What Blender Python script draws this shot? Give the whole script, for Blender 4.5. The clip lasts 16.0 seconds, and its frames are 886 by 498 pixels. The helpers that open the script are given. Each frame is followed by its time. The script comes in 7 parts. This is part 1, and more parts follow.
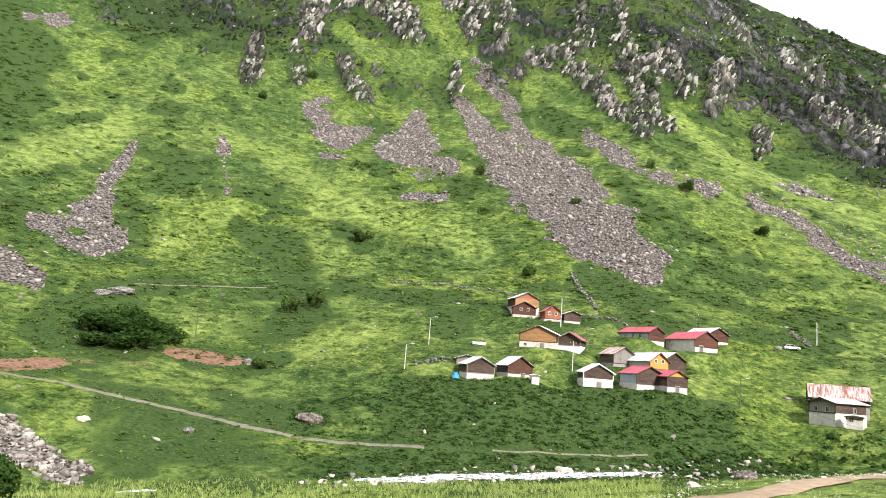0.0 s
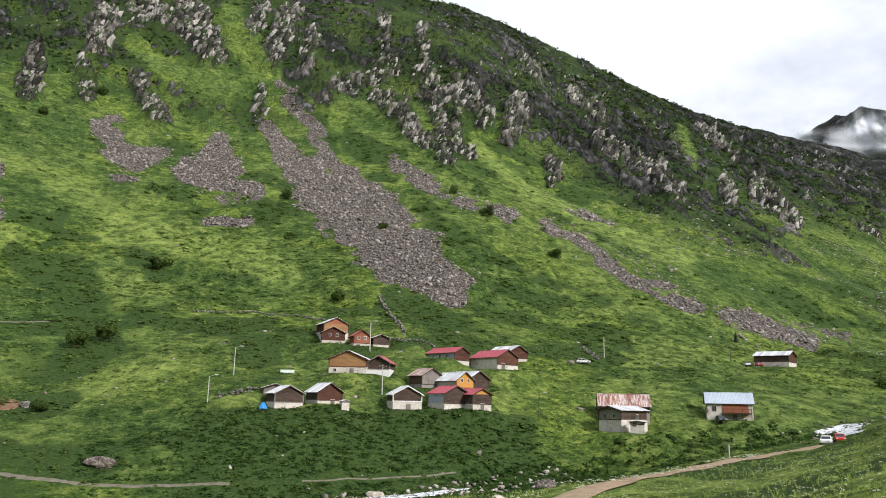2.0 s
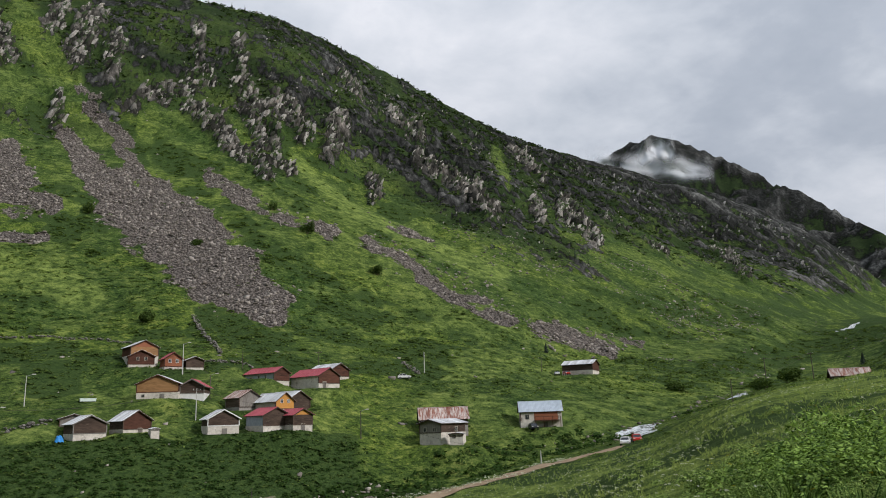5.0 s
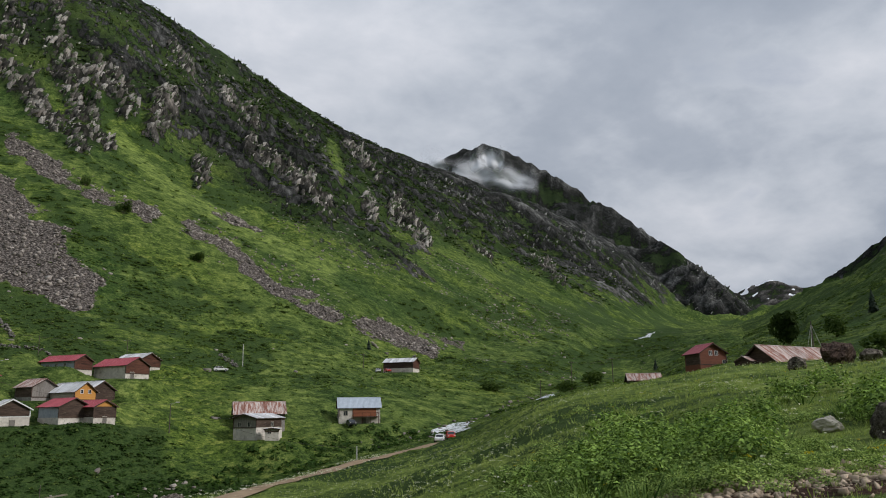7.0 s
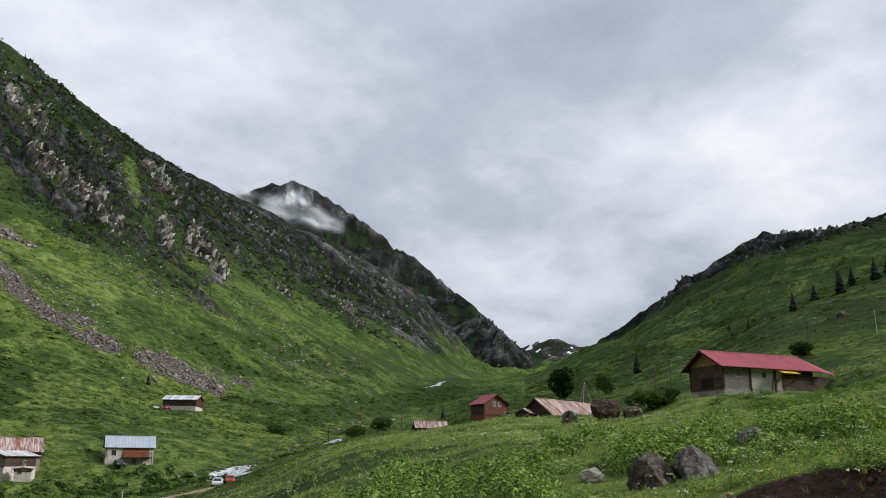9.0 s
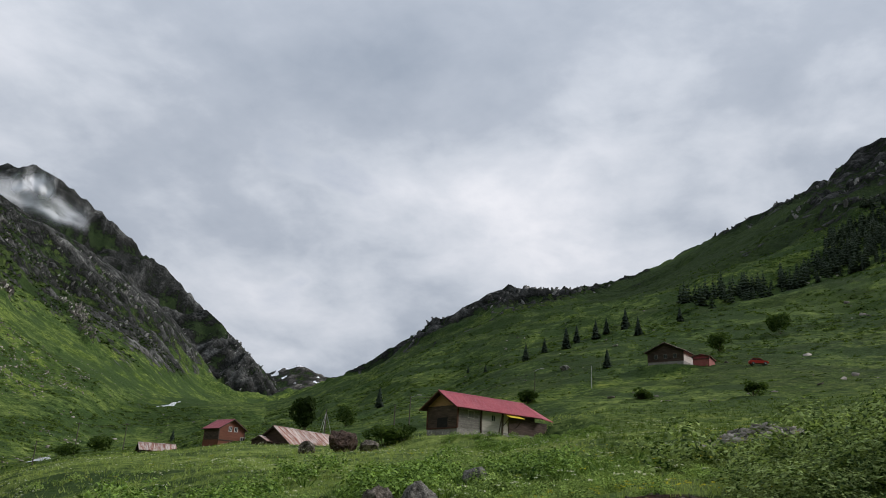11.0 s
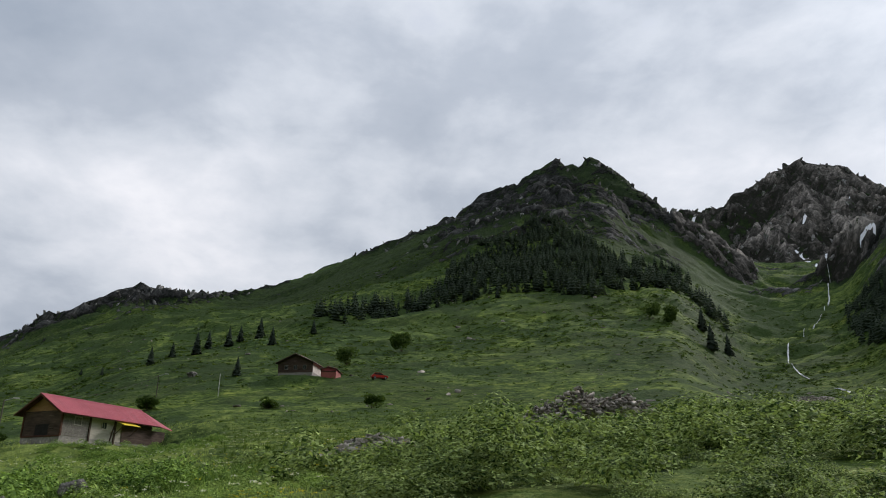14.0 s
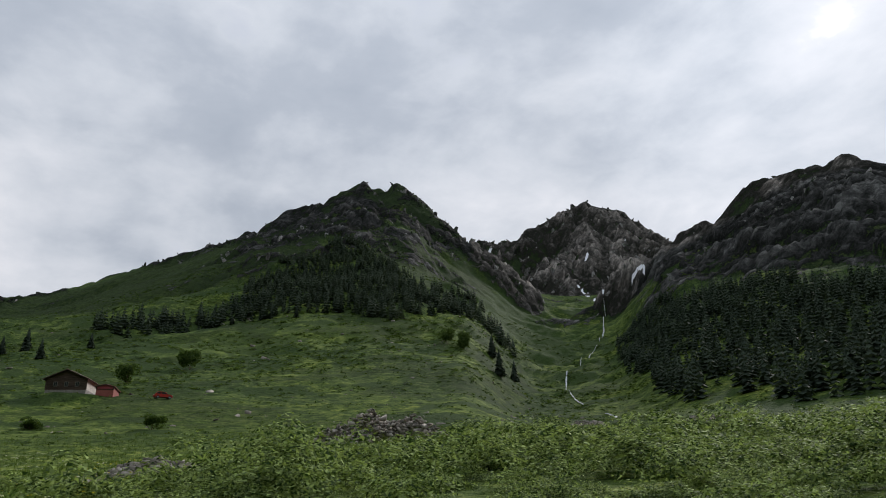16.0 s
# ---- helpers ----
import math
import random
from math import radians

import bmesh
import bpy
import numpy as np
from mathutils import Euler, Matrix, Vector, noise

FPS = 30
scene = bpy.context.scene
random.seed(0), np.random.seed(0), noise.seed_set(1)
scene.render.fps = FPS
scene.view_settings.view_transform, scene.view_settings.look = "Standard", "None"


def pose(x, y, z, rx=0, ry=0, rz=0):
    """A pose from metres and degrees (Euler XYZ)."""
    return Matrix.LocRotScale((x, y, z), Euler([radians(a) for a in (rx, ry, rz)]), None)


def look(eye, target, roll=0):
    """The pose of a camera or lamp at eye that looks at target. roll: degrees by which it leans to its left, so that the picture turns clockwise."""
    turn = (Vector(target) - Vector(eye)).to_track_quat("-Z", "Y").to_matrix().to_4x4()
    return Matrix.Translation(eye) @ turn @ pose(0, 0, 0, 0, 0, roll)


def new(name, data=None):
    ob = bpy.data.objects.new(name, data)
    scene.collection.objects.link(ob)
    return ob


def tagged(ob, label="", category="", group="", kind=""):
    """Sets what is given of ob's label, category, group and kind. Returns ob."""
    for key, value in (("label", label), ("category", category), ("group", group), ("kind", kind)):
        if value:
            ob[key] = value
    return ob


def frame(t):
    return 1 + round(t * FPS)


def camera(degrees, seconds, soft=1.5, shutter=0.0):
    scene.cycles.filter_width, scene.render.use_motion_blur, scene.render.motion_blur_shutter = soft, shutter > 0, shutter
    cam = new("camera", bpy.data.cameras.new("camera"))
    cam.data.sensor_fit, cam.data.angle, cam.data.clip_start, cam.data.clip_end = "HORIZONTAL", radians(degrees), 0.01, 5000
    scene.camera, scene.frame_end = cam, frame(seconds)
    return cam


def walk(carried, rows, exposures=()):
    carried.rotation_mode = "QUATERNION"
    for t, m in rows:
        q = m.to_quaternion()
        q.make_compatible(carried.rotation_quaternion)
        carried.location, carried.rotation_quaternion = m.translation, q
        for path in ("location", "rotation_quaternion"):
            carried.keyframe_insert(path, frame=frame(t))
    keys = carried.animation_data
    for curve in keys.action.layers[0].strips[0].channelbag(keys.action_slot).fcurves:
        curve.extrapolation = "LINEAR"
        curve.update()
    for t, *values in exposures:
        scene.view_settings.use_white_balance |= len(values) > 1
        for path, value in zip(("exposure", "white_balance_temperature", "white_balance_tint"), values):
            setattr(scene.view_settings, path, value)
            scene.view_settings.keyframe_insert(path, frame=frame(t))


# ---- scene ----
# The camera: one turn on the spot, from the village slope round to the side valley.
cam = camera(60.43, 16.0, soft=1.0)
EYE = 1.6
# seconds, yaw, pitch, lean
TURNS = [
    (0, 0.71, 8.97, 4.56),
    (0.5, -2.92, 9.43, 3.77),
    (1, -6.89, 10.66, 2.77),
    (1.5, -10.61, 11.45, 1.99),
    (2, -13.78, 11.55, 1.20),
    (2.5, -16.32, 11.65, 0.82),
    (3, -18.25, 11.67, 0.62),
    (3.2, -19.10, 11.62, 0.63),
    (5.3, -29.51, 12.89, -2.10),
    (5.5, -31.03, 12.87, -2.13),
    (6, -35.20, 12.63, -2.24),
    (6.5, -39.43, 11.48, -1.80),
    (7, -40.57, 12.17, -0.90),
    (7.5, -42.41, 12.85, -0.33),
    (8, -48.37, 13.72, 1.21),
    (8.5, -51.94, 14.51, 0.53),
    (9, -55.78, 15.34, 0.56),
    (9.5, -58.66, 16.26, 0.33),
    (10, -62.87, 16.77, 0.87),
    (10.2, -66.09, 17.14, 1.47),
    (12.3, -79.07, 19.84, 2.72),
    (12.5, -80.39, 20.46, 2.57),
    (13, -86.36, 20.70, 2.11),
    (13.5, -92.83, 20.41, 1.44),
    (14, -101.98, 19.52, 0.62),
    (14.5, -105.04, 19.54, -1.07),
    (15, -109.84, 19.85, -1.31),
    (15.5, -113.25, 20.66, -1.13),
    (16, -117.72, 21.04, -1.28),
]


def eye_at(yaw):
    """The turning head swings its eye about a hand's width round the body."""
    a = radians(yaw + 58)
    return -0.12 * math.sin(a), 0.12 * math.cos(a) - 0.12, EYE


STOPS = [(0.0, 1.37, 6380, 16), (0.5, 1.25, 6380, 16), (1.0, 0.99, 6380, 16), (1.5, 0.79, 6350, 15), (2.0, 0.55, 6300, 15), (3.0, 0.26, 6220, 15), (5.5, -0.17, 6220, 14), (6.5, -0.3, 6200, 14), (7.0, -0.27, 6200, 14), (7.6, -0.12, 6220, 14), (8.5, 0.03, 6220, 14), (9.0, 0.03, 6220, 14), (9.5, -0.14, 6220, 14), (10.0, -0.18, 6220, 14), (12.5, 0.06, 6220, 14), (13.0, 0.0, 6240, 14), (14.0, -0.02, 6240, 14), (15.5, 0.0, 6240, 14), (16.0, -0.12, 6260, 14)]
walk(cam, [(t, pose(*eye_at(yaw), 90 + pitch, 0, yaw) @ pose(0, 0, 0, 0, 0, lean)) for t, yaw, pitch, lean in TURNS], STOPS)

# ---- sky and sun ----
SUN_BEARING, SUN_HEIGHT = 147.0, 29.0
world = bpy.data.worlds.new("overcast_sky")
scene.world = world
world.use_nodes = True


def link(tree, a, b):
    tree.links.new(a, b)


def node(tree, kind, **values):
    """A node with its settings; a key with a socket's name sets that input."""
    n = tree.nodes.new("ShaderNode" + kind)
    for key, value in values.items():
        if key == "op":
            n.operation = value
        elif key == "blend":
            n.blend_type = value
        elif key == "attr":
            n.attribute_name = value
        elif key == "mix":
            n.data_type = value
        else:
            n.inputs[key.replace("_", " ")].default_value = value
    return n


def math_node(tree, op, a, b=None):
    n = node(tree, "Math", op=op)
    for i, v in enumerate((a, b)):
        if v is None:
            continue
        if isinstance(v, (int, float)):
            n.inputs[i].default_value = v
        else:
            link(tree, v, n.inputs[i])
    return n.outputs[0]


def noise_node(tree, vec, scale, detail=4.0, rough=0.55, distort=0.0):
    n = node(tree, "TexNoise", Scale=scale, Detail=detail, Roughness=rough, Distortion=distort)
    link(tree, vec, n.inputs["Vector"])
    return n.outputs["Fac"]


def ramp(tree, fac, *stops):
    n = tree.nodes.new("ShaderNodeValToRGB")
    el = n.color_ramp.elements
    while len(el) < len(stops):
        el.new(0.5)
    for e, (p, c) in zip(el, stops):
        e.position = p
        e.color = (*c, 1) if isinstance(c, tuple) else (c, c, c, 1)
    link(tree, fac, n.inputs[0])
    return n.outputs[0]


def mixed(tree, fac, a, b, blend="MIX"):
    n = tree.nodes.new("ShaderNodeMix")
    n.data_type, n.blend_type = "RGBA", blend
    for i, v in ((0, fac), (6, a), (7, b)):
        if isinstance(v, tuple):
            n.inputs[i].default_value = (*v, 1)
        elif isinstance(v, (int, float)):
            n.inputs[i].default_value = v
        else:
            link(tree, v, n.inputs[i])
    return n.outputs[2]


def cloudy(tree):
    for n in list(tree.nodes):
        tree.nodes.remove(n)
    coord = node(tree, "TexCoord")
    split = tree.nodes.new("ShaderNodeSeparateXYZ")
    link(tree, coord.outputs["Generated"], split.inputs[0])
    up = math_node(tree, "ADD", math_node(tree, "MAXIMUM", split.outputs[2], 0.0), 0.38)
    flat = tree.nodes.new("ShaderNodeCombineXYZ")
    link(tree, math_node(tree, "DIVIDE", split.outputs[0], up), flat.inputs[0])
    link(tree, math_node(tree, "DIVIDE", split.outputs[1], up), flat.inputs[1])
    link(tree, math_node(tree, "MULTIPLY", split.outputs[2], 1.2), flat.inputs[2])
    vec = flat.outputs[0]
    big = noise_node(tree, vec, 1.5, 6, 0.5, 0.1)
    small = noise_node(tree, vec, 5.0, 8, 0.55, 0.15)
    both = math_node(tree, "ADD", math_node(tree, "MULTIPLY", big, 0.6), math_node(tree, "MULTIPLY", small, 0.4))
    cloud = ramp(tree, both, (0.30, (0.375, 0.43, 0.49)), (0.45, (0.51, 0.56, 0.61)), (0.52, (0.65, 0.695, 0.73)), (0.6, (0.79, 0.82, 0.84)), (0.7, (1.0, 1.0, 0.99)))
    sky = tree.nodes.new("ShaderNodeTexSky")
    sky.sky_type, sky.sun_disc = "NISHITA", False
    sky.sun_elevation, sky.sun_rotation = radians(SUN_HEIGHT), radians(SUN_BEARING)
    blue = mixed(tree, 1.0, sky.outputs[0], (0.1, 0.1, 0.1), "MULTIPLY")
    gap = ramp(tree, small, (0.63, 0.0), (0.8, 0.4))
    colour = mixed(tree, gap, cloud, blue)
    towards = node(tree, "VectorMath", op="DOT_PRODUCT")
    link(tree, coord.outputs["Generated"], towards.inputs[0])
    b, h = radians(SUN_BEARING), radians(SUN_HEIGHT)
    towards.inputs[1].default_value = (math.sin(b) * math.cos(h), math.cos(b) * math.cos(h), math.sin(h))
    colour = mixed(tree, 1.0, colour, ramp(tree, split.outputs[2], (0.2, 0.9), (0.42, 0.97), (0.62, 1.08)), "MULTIPLY")
    glow = ramp(tree, towards.outputs["Value"], (0.75, 1.0), (0.96, 1.05), (1.0, 1.2))
    colour = mixed(tree, 1.0, colour, glow, "MULTIPLY")
    back = node(tree, "Background", Strength=1.0)
    link(tree, colour, back.inputs[0])
    out = node(tree, "OutputWorld")
    link(tree, back.outputs[0], out.inputs[0])


cloudy(world.node_tree)
sun = new("sun", bpy.data.lights.new("sun", "SUN"))
sun.data.energy, sun.data.angle, sun.data.color = 2.9, radians(11), (1.0, 0.95, 0.87)
sb, sh = radians(SUN_BEARING), radians(SUN_HEIGHT)
sun.matrix_world = look((60 * math.sin(sb) * math.cos(sh), 60 * math.cos(sb) * math.cos(sh), 60 * math.sin(sh)), (0, 0, 0))

# ---- materials ----
def material(name, rough=0.8, metal=0.0):
    """An empty node material: its tree, its shader and its place coordinates in metres."""
    m = bpy.data.materials.new(name)
    m.use_nodes = True
    t = m.node_tree
    bsdf = t.nodes["Principled BSDF"]
    bsdf.inputs["Roughness"].default_value = rough
    bsdf.inputs["Metallic"].default_value = metal
    bsdf.inputs["Specular IOR Level"].default_value = 0.25
    return m, t, bsdf, node(t, "NewGeometry").outputs["Position"]


def bumped(t, bsdf, height, strength=0.5, distance=0.1):
    b = node(t, "Bump", Strength=strength, Distance=distance)
    link(t, height, b.inputs["Height"])
    link(t, b.outputs[0], bsdf.inputs["Normal"])


def ground_material():
    m, t, bsdf, pos = material("mountain_ground", 0.9)
    bsdf.inputs["Specular IOR Level"].default_value = 0.04
    cover, more = node(t, "Attribute", attr="cover"), node(t, "Attribute", attr="cover_more")
    c, d = t.nodes.new("ShaderNodeSeparateColor"), t.nodes.new("ShaderNodeSeparateColor")
    link(t, cover.outputs["Color"], c.inputs[0])
    link(t, more.outputs["Color"], d.inputs[0])
    rock, scree, shrub = c.outputs
    dirt, snow, meadow = d.outputs
    n_wide, n_mid, n_fine = noise_node(t, pos, 0.02, 5), noise_node(t, pos, 0.19, 6, 0.68), noise_node(t, pos, 1.4, 6, 0.72)
    n_patch = noise_node(t, pos, 0.42, 7, 0.78, 0.2)
    tuft = math_node(t, "ADD", math_node(t, "ADD", math_node(t, "MULTIPLY", n_mid, 0.3), math_node(t, "MULTIPLY", n_fine, 0.3)), math_node(t, "MULTIPLY", n_patch, 0.4))
    green = ramp(t, tuft, (0.42, (0.011, 0.024, 0.006)), (0.465, (0.031, 0.062, 0.013)), (0.515, (0.064, 0.112, 0.022)), (0.575, (0.155, 0.205, 0.05)))
    lush = ramp(t, n_wide, (0.36, (0.66, 0.76, 0.72)), (0.5, (1.0, 1.0, 0.9)), (0.62, (1.42, 1.34, 0.95)))
    green = mixed(t, 1.0, green, lush, "MULTIPLY")
    green = mixed(t, 1.0, green, (1.09, 0.99, 1.2), "MULTIPLY")
    # pale meadow with flowering grass, and the sunlit patches painted into its colour
    pale = ramp(t, tuft, (0.425, (0.072, 0.115, 0.026)), (0.575, (0.25, 0.315, 0.078)))
    green = mixed(t, math_node(t, "MULTIPLY", meadow, ramp(t, n_mid, (0.40, 0.35), (0.6, 0.9))), green, pale)
    # low dark shrubs
    brush = ramp(t, n_fine, (0.35, (0.020, 0.040, 0.012)), (0.65, (0.056, 0.092, 0.025)))
    edge = math_node(t, "ADD", shrub, math_node(t, "MULTIPLY", math_node(t, "SUBTRACT", tuft, 0.5), 2.6))
    green = mixed(t, ramp(t, edge, (0.45, 0.0), (0.56, 0.92)), green, brush)
    spots = ramp(t, noise_node(t, pos, 0.5, 5, 0.6, 0.3), (0.53, 0.0), (0.61, 0.7))
    green = mixed(t, math_node(t, "MULTIPLY", spots, math_node(t, "SUBTRACT", 1.0, meadow)), green, brush)
    # dull heath on the upper slopes, also darkening the shaded hillside
    wiry = ramp(t, tuft, (0.41, (0.014, 0.024, 0.009)), (0.5, (0.028, 0.046, 0.014)), (0.59, (0.056, 0.082, 0.025)))
    edge = math_node(t, "ADD", cover.outputs["Alpha"], math_node(t, "MULTIPLY", math_node(t, "SUBTRACT", n_mid, 0.5), 1.3))
    green = mixed(t, ramp(t, edge, (0.3, 0.0), (0.65, 0.92)), green, wiry)
    # crags: stone paler on the ribs, darker in clefts and seams, with moss and turf
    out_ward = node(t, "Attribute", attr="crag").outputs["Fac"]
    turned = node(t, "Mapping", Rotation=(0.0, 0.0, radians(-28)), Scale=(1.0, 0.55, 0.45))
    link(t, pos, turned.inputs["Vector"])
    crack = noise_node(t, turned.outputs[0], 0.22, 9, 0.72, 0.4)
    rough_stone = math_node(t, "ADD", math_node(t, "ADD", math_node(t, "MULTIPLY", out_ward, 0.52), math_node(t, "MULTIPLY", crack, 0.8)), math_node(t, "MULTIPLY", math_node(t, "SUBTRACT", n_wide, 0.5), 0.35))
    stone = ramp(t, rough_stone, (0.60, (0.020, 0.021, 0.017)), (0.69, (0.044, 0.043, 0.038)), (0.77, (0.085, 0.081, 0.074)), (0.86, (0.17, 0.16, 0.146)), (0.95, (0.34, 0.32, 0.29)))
    stone = mixed(t, ramp(t, noise_node(t, pos, 0.045, 4), (0.52, 0.0), (0.68, 0.3)), stone, mixed(t, 1.0, stone, (1.06, 0.92, 0.84), "MULTIPLY"))
    # pale on crags; far rock has haze put into the same paleness
    pale_and_haze = node(t, "Attribute", attr="pale").outputs["Fac"]
    stone = mixed(t, 1.0, stone, ramp(t, pale_and_haze, (0.1, (0.50, 0.54, 0.555)), (0.8, (1.15, 1.12, 1.08))), "MULTIPLY")
    edge = math_node(t, "ADD", math_node(t, "MULTIPLY", rock, 1.03), math_node(t, "MULTIPLY", math_node(t, "SUBTRACT", rough_stone, 0.69), 2.6))
    is_rock = math_node(t, "MULTIPLY", ramp(t, edge, (0.46, 0.0), (0.56, 1.0)), ramp(t, rock, (0.08, 0.0), (0.2, 1.0)))
    ledge = ramp(t, noise_node(t, pos, 0.055, 7, 0.7), (0.5, 0.0), (0.6, 1.0))
    mossy = mixed(t, ledge, mixed(t, 0.8, green, (0.016, 0.026, 0.012)), mixed(t, 0.45, green, (0.02, 0.034, 0.013)))
    green = mixed(t, ramp(t, rock, (0.2, 0.0), (0.6, 0.9)), green, mossy)
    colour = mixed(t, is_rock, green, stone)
    # scree
    cell = t.nodes.new("ShaderNodeTexVoronoi")
    cell.inputs["Scale"].default_value = 1.15
    link(t, pos, cell.inputs["Vector"])
    rubble = mixed(t, 1.0, ramp(t, cell.outputs["Distance"], (0.1, (0.28, 0.245, 0.218)), (0.7, (0.05, 0.043, 0.037))), ramp(t, n_fine, (0.3, 0.6), (0.7, 1.2)), "MULTIPLY")
    edge = math_node(t, "ADD", scree, math_node(t, "MULTIPLY", math_node(t, "SUBTRACT", n_mid, 0.5), 0.9))
    is_scree = ramp(t, edge, (0.46, 0.0), (0.54, 1.0))
    colour = mixed(t, is_scree, colour, rubble)
    # near soil toned darker for the bank face in shade
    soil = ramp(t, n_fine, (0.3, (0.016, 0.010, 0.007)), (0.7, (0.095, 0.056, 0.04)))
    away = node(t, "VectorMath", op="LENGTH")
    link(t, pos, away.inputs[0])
    # scars on the slope are redder, paler soil
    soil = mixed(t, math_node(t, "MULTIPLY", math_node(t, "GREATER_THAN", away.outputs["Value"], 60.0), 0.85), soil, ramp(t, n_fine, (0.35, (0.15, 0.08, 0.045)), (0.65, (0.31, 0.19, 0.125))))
    edge = math_node(t, "ADD", dirt, math_node(t, "MULTIPLY", math_node(t, "SUBTRACT", n_fine, 0.5), 0.9))
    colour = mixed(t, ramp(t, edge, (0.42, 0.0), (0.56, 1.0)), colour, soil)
    edge = math_node(t, "ADD", snow, math_node(t, "MULTIPLY", math_node(t, "SUBTRACT", noise_node(t, pos, 0.09, 6), 0.5), 0.7))
    colour = mixed(t, ramp(t, edge, (0.49, 0.0), (0.52, 1.0)), colour, (0.85, 0.87, 0.9))
    link(t, colour, bsdf.inputs["Base Color"])
    height = math_node(t, "ADD", math_node(t, "MULTIPLY", n_mid, 1.2), math_node(t, "MULTIPLY", n_fine, 0.35))
    height = math_node(t, "ADD", height, math_node(t, "MULTIPLY", math_node(t, "MULTIPLY", crack, is_rock), 3.5))
    height = math_node(t, "SUBTRACT", height, math_node(t, "MULTIPLY", math_node(t, "MULTIPLY", cell.outputs["Distance"], is_scree), 0.7))
    bumped(t, bsdf, height, 0.85, 1.0)
    return m


GROUND = ground_material()


def plain(name, dark, light, scale=2.0, rough=0.8, metal=0.0, bump=0.3, dist=0.03, stain=None, random=0.0, stretch=None):
    """A surface between two tones, with grain, wide stains and relief; random: how far single pieces differ."""
    m, t, bsdf, pos = material(name, rough, metal)
    if stretch:
        pos = node(t, "TexCoord").outputs["Object"]
        mp = node(t, "Mapping", Scale=stretch)
        link(t, pos, mp.inputs["Vector"])
        far = node(t, "VectorMath", op="ADD")
        link(t, mp.outputs[0], far.inputs[0])
        link(t, math_node(t, "MULTIPLY", node(t, "ObjectInfo").outputs["Random"], 70.0), far.inputs[1])
        pos = far.outputs[0]
    fine, wide = noise_node(t, pos, scale, 7, 0.65), noise_node(t, pos, scale * 0.13, 4, 0.6)
    both = math_node(t, "ADD", math_node(t, "MULTIPLY", fine, 0.6), math_node(t, "MULTIPLY", wide, 0.4))
    colour = ramp(t, both, (0.32, dark), (0.66, light))
    if stain:
        tone, lo, hi, size = stain
        colour = mixed(t, ramp(t, noise_node(t, pos, size, 6, 0.7, 0.3), (lo, 0.0), (hi, 1.0)), colour, tone)
    if random:
        info = node(t, "ObjectInfo")
        v = math_node(t, "ADD", math_node(t, "MULTIPLY", info.outputs["Random"], random), 1 - random / 2)
        colour = mixed(t, 1.0, colour, v, "MULTIPLY")
    link(t, colour, bsdf.inputs["Base Color"])
    bumped(t, bsdf, fine, bump, dist)
    return m


def leafy(name, dark, light, island=True, through_leaf=0.4, clump=0.12, span=(0.2, 0.8)):
    """Leaves: tone by piece, a little light through them."""
    m, t, bsdf, pos = material(name, 0.7)
    bsdf.inputs["Specular IOR Level"].default_value = 0.03
    fac = node(t, "NewGeometry").outputs["Random Per Island"] if island else noise_node(t, pos, 3.0)
    wide = noise_node(t, pos, clump, 3)
    both = math_node(t, "ADD", math_node(t, "MULTIPLY", fac, 0.55), math_node(t, "MULTIPLY", wide, 0.45))
    colour = ramp(t, both, (span[0], dark), (span[1], light))
    link(t, colour, bsdf.inputs["Base Color"])
    thin = node(t, "BsdfTranslucent")
    link(t, mixed(t, 1.0, colour, (1.25, 1.3, 0.8), "MULTIPLY"), thin.inputs[0])
    mix = node(t, "MixShader", Fac=through_leaf)
    link(t, bsdf.outputs[0], mix.inputs[1])
    link(t, thin.outputs[0], mix.inputs[2])
    link(t, mix.outputs[0], t.nodes["Material Output"].inputs[0])
    return m


RED_ROOF = plain("red_painted_sheet", (0.30, 0.045, 0.06), (0.44, 0.095, 0.115), 1.5, 0.45, 0.0, 0.1, 0.01, ((0.22, 0.06, 0.05), 0.62, 0.75, 0.6), 0.16)
GREY_ROOF = plain("galvanised_sheet", (0.46, 0.47, 0.48), (0.74, 0.75, 0.76), 1.2, 0.5, 0.05, 0.1, 0.01, ((0.24, 0.175, 0.135), 0.55, 0.7, 0.8), 0.5, (1.6, 0.5, 1.0))
RUST_ROOF = plain("rusted_sheet", (0.42, 0.36, 0.33), (0.60, 0.53, 0.49), 1.2, 0.7, 0.1, 0.2, 0.01, ((0.25, 0.105, 0.072), 0.43, 0.57, 1.0), 0.3, (2.4, 0.4, 1.0))
BLUE_ROOF = plain("blue_grey_sheet", (0.36, 0.42, 0.48), (0.5, 0.56, 0.62), 1.2, 0.45, 0.1, 0.1, 0.01, None, 0.12)
DARK_WOOD = plain("dark_weathered_boards", (0.018, 0.012, 0.009), (0.12, 0.082, 0.062), 1.6, 0.85, 0, 0.6, 0.03, ((0.2, 0.165, 0.135), 0.6, 0.72, 0.9), 0.3, (0.5, 0.5, 3.2))
BROWN_WOOD = plain("brown_boards", (0.034, 0.014, 0.01), (0.135, 0.057, 0.036), 1.6, 0.8, 0, 0.5, 0.02, ((0.028, 0.014, 0.011), 0.56, 0.68, 0.6), 0.25, (0.6, 0.6, 3.5))
OCHRE_WOOD = plain("ochre_boards", (0.21, 0.11, 0.045), (0.42, 0.235, 0.105), 1.5, 0.75, 0, 0.4, 0.02, ((0.15, 0.085, 0.045), 0.56, 0.72, 0.5), 0.15, (0.6, 0.6, 3.5))
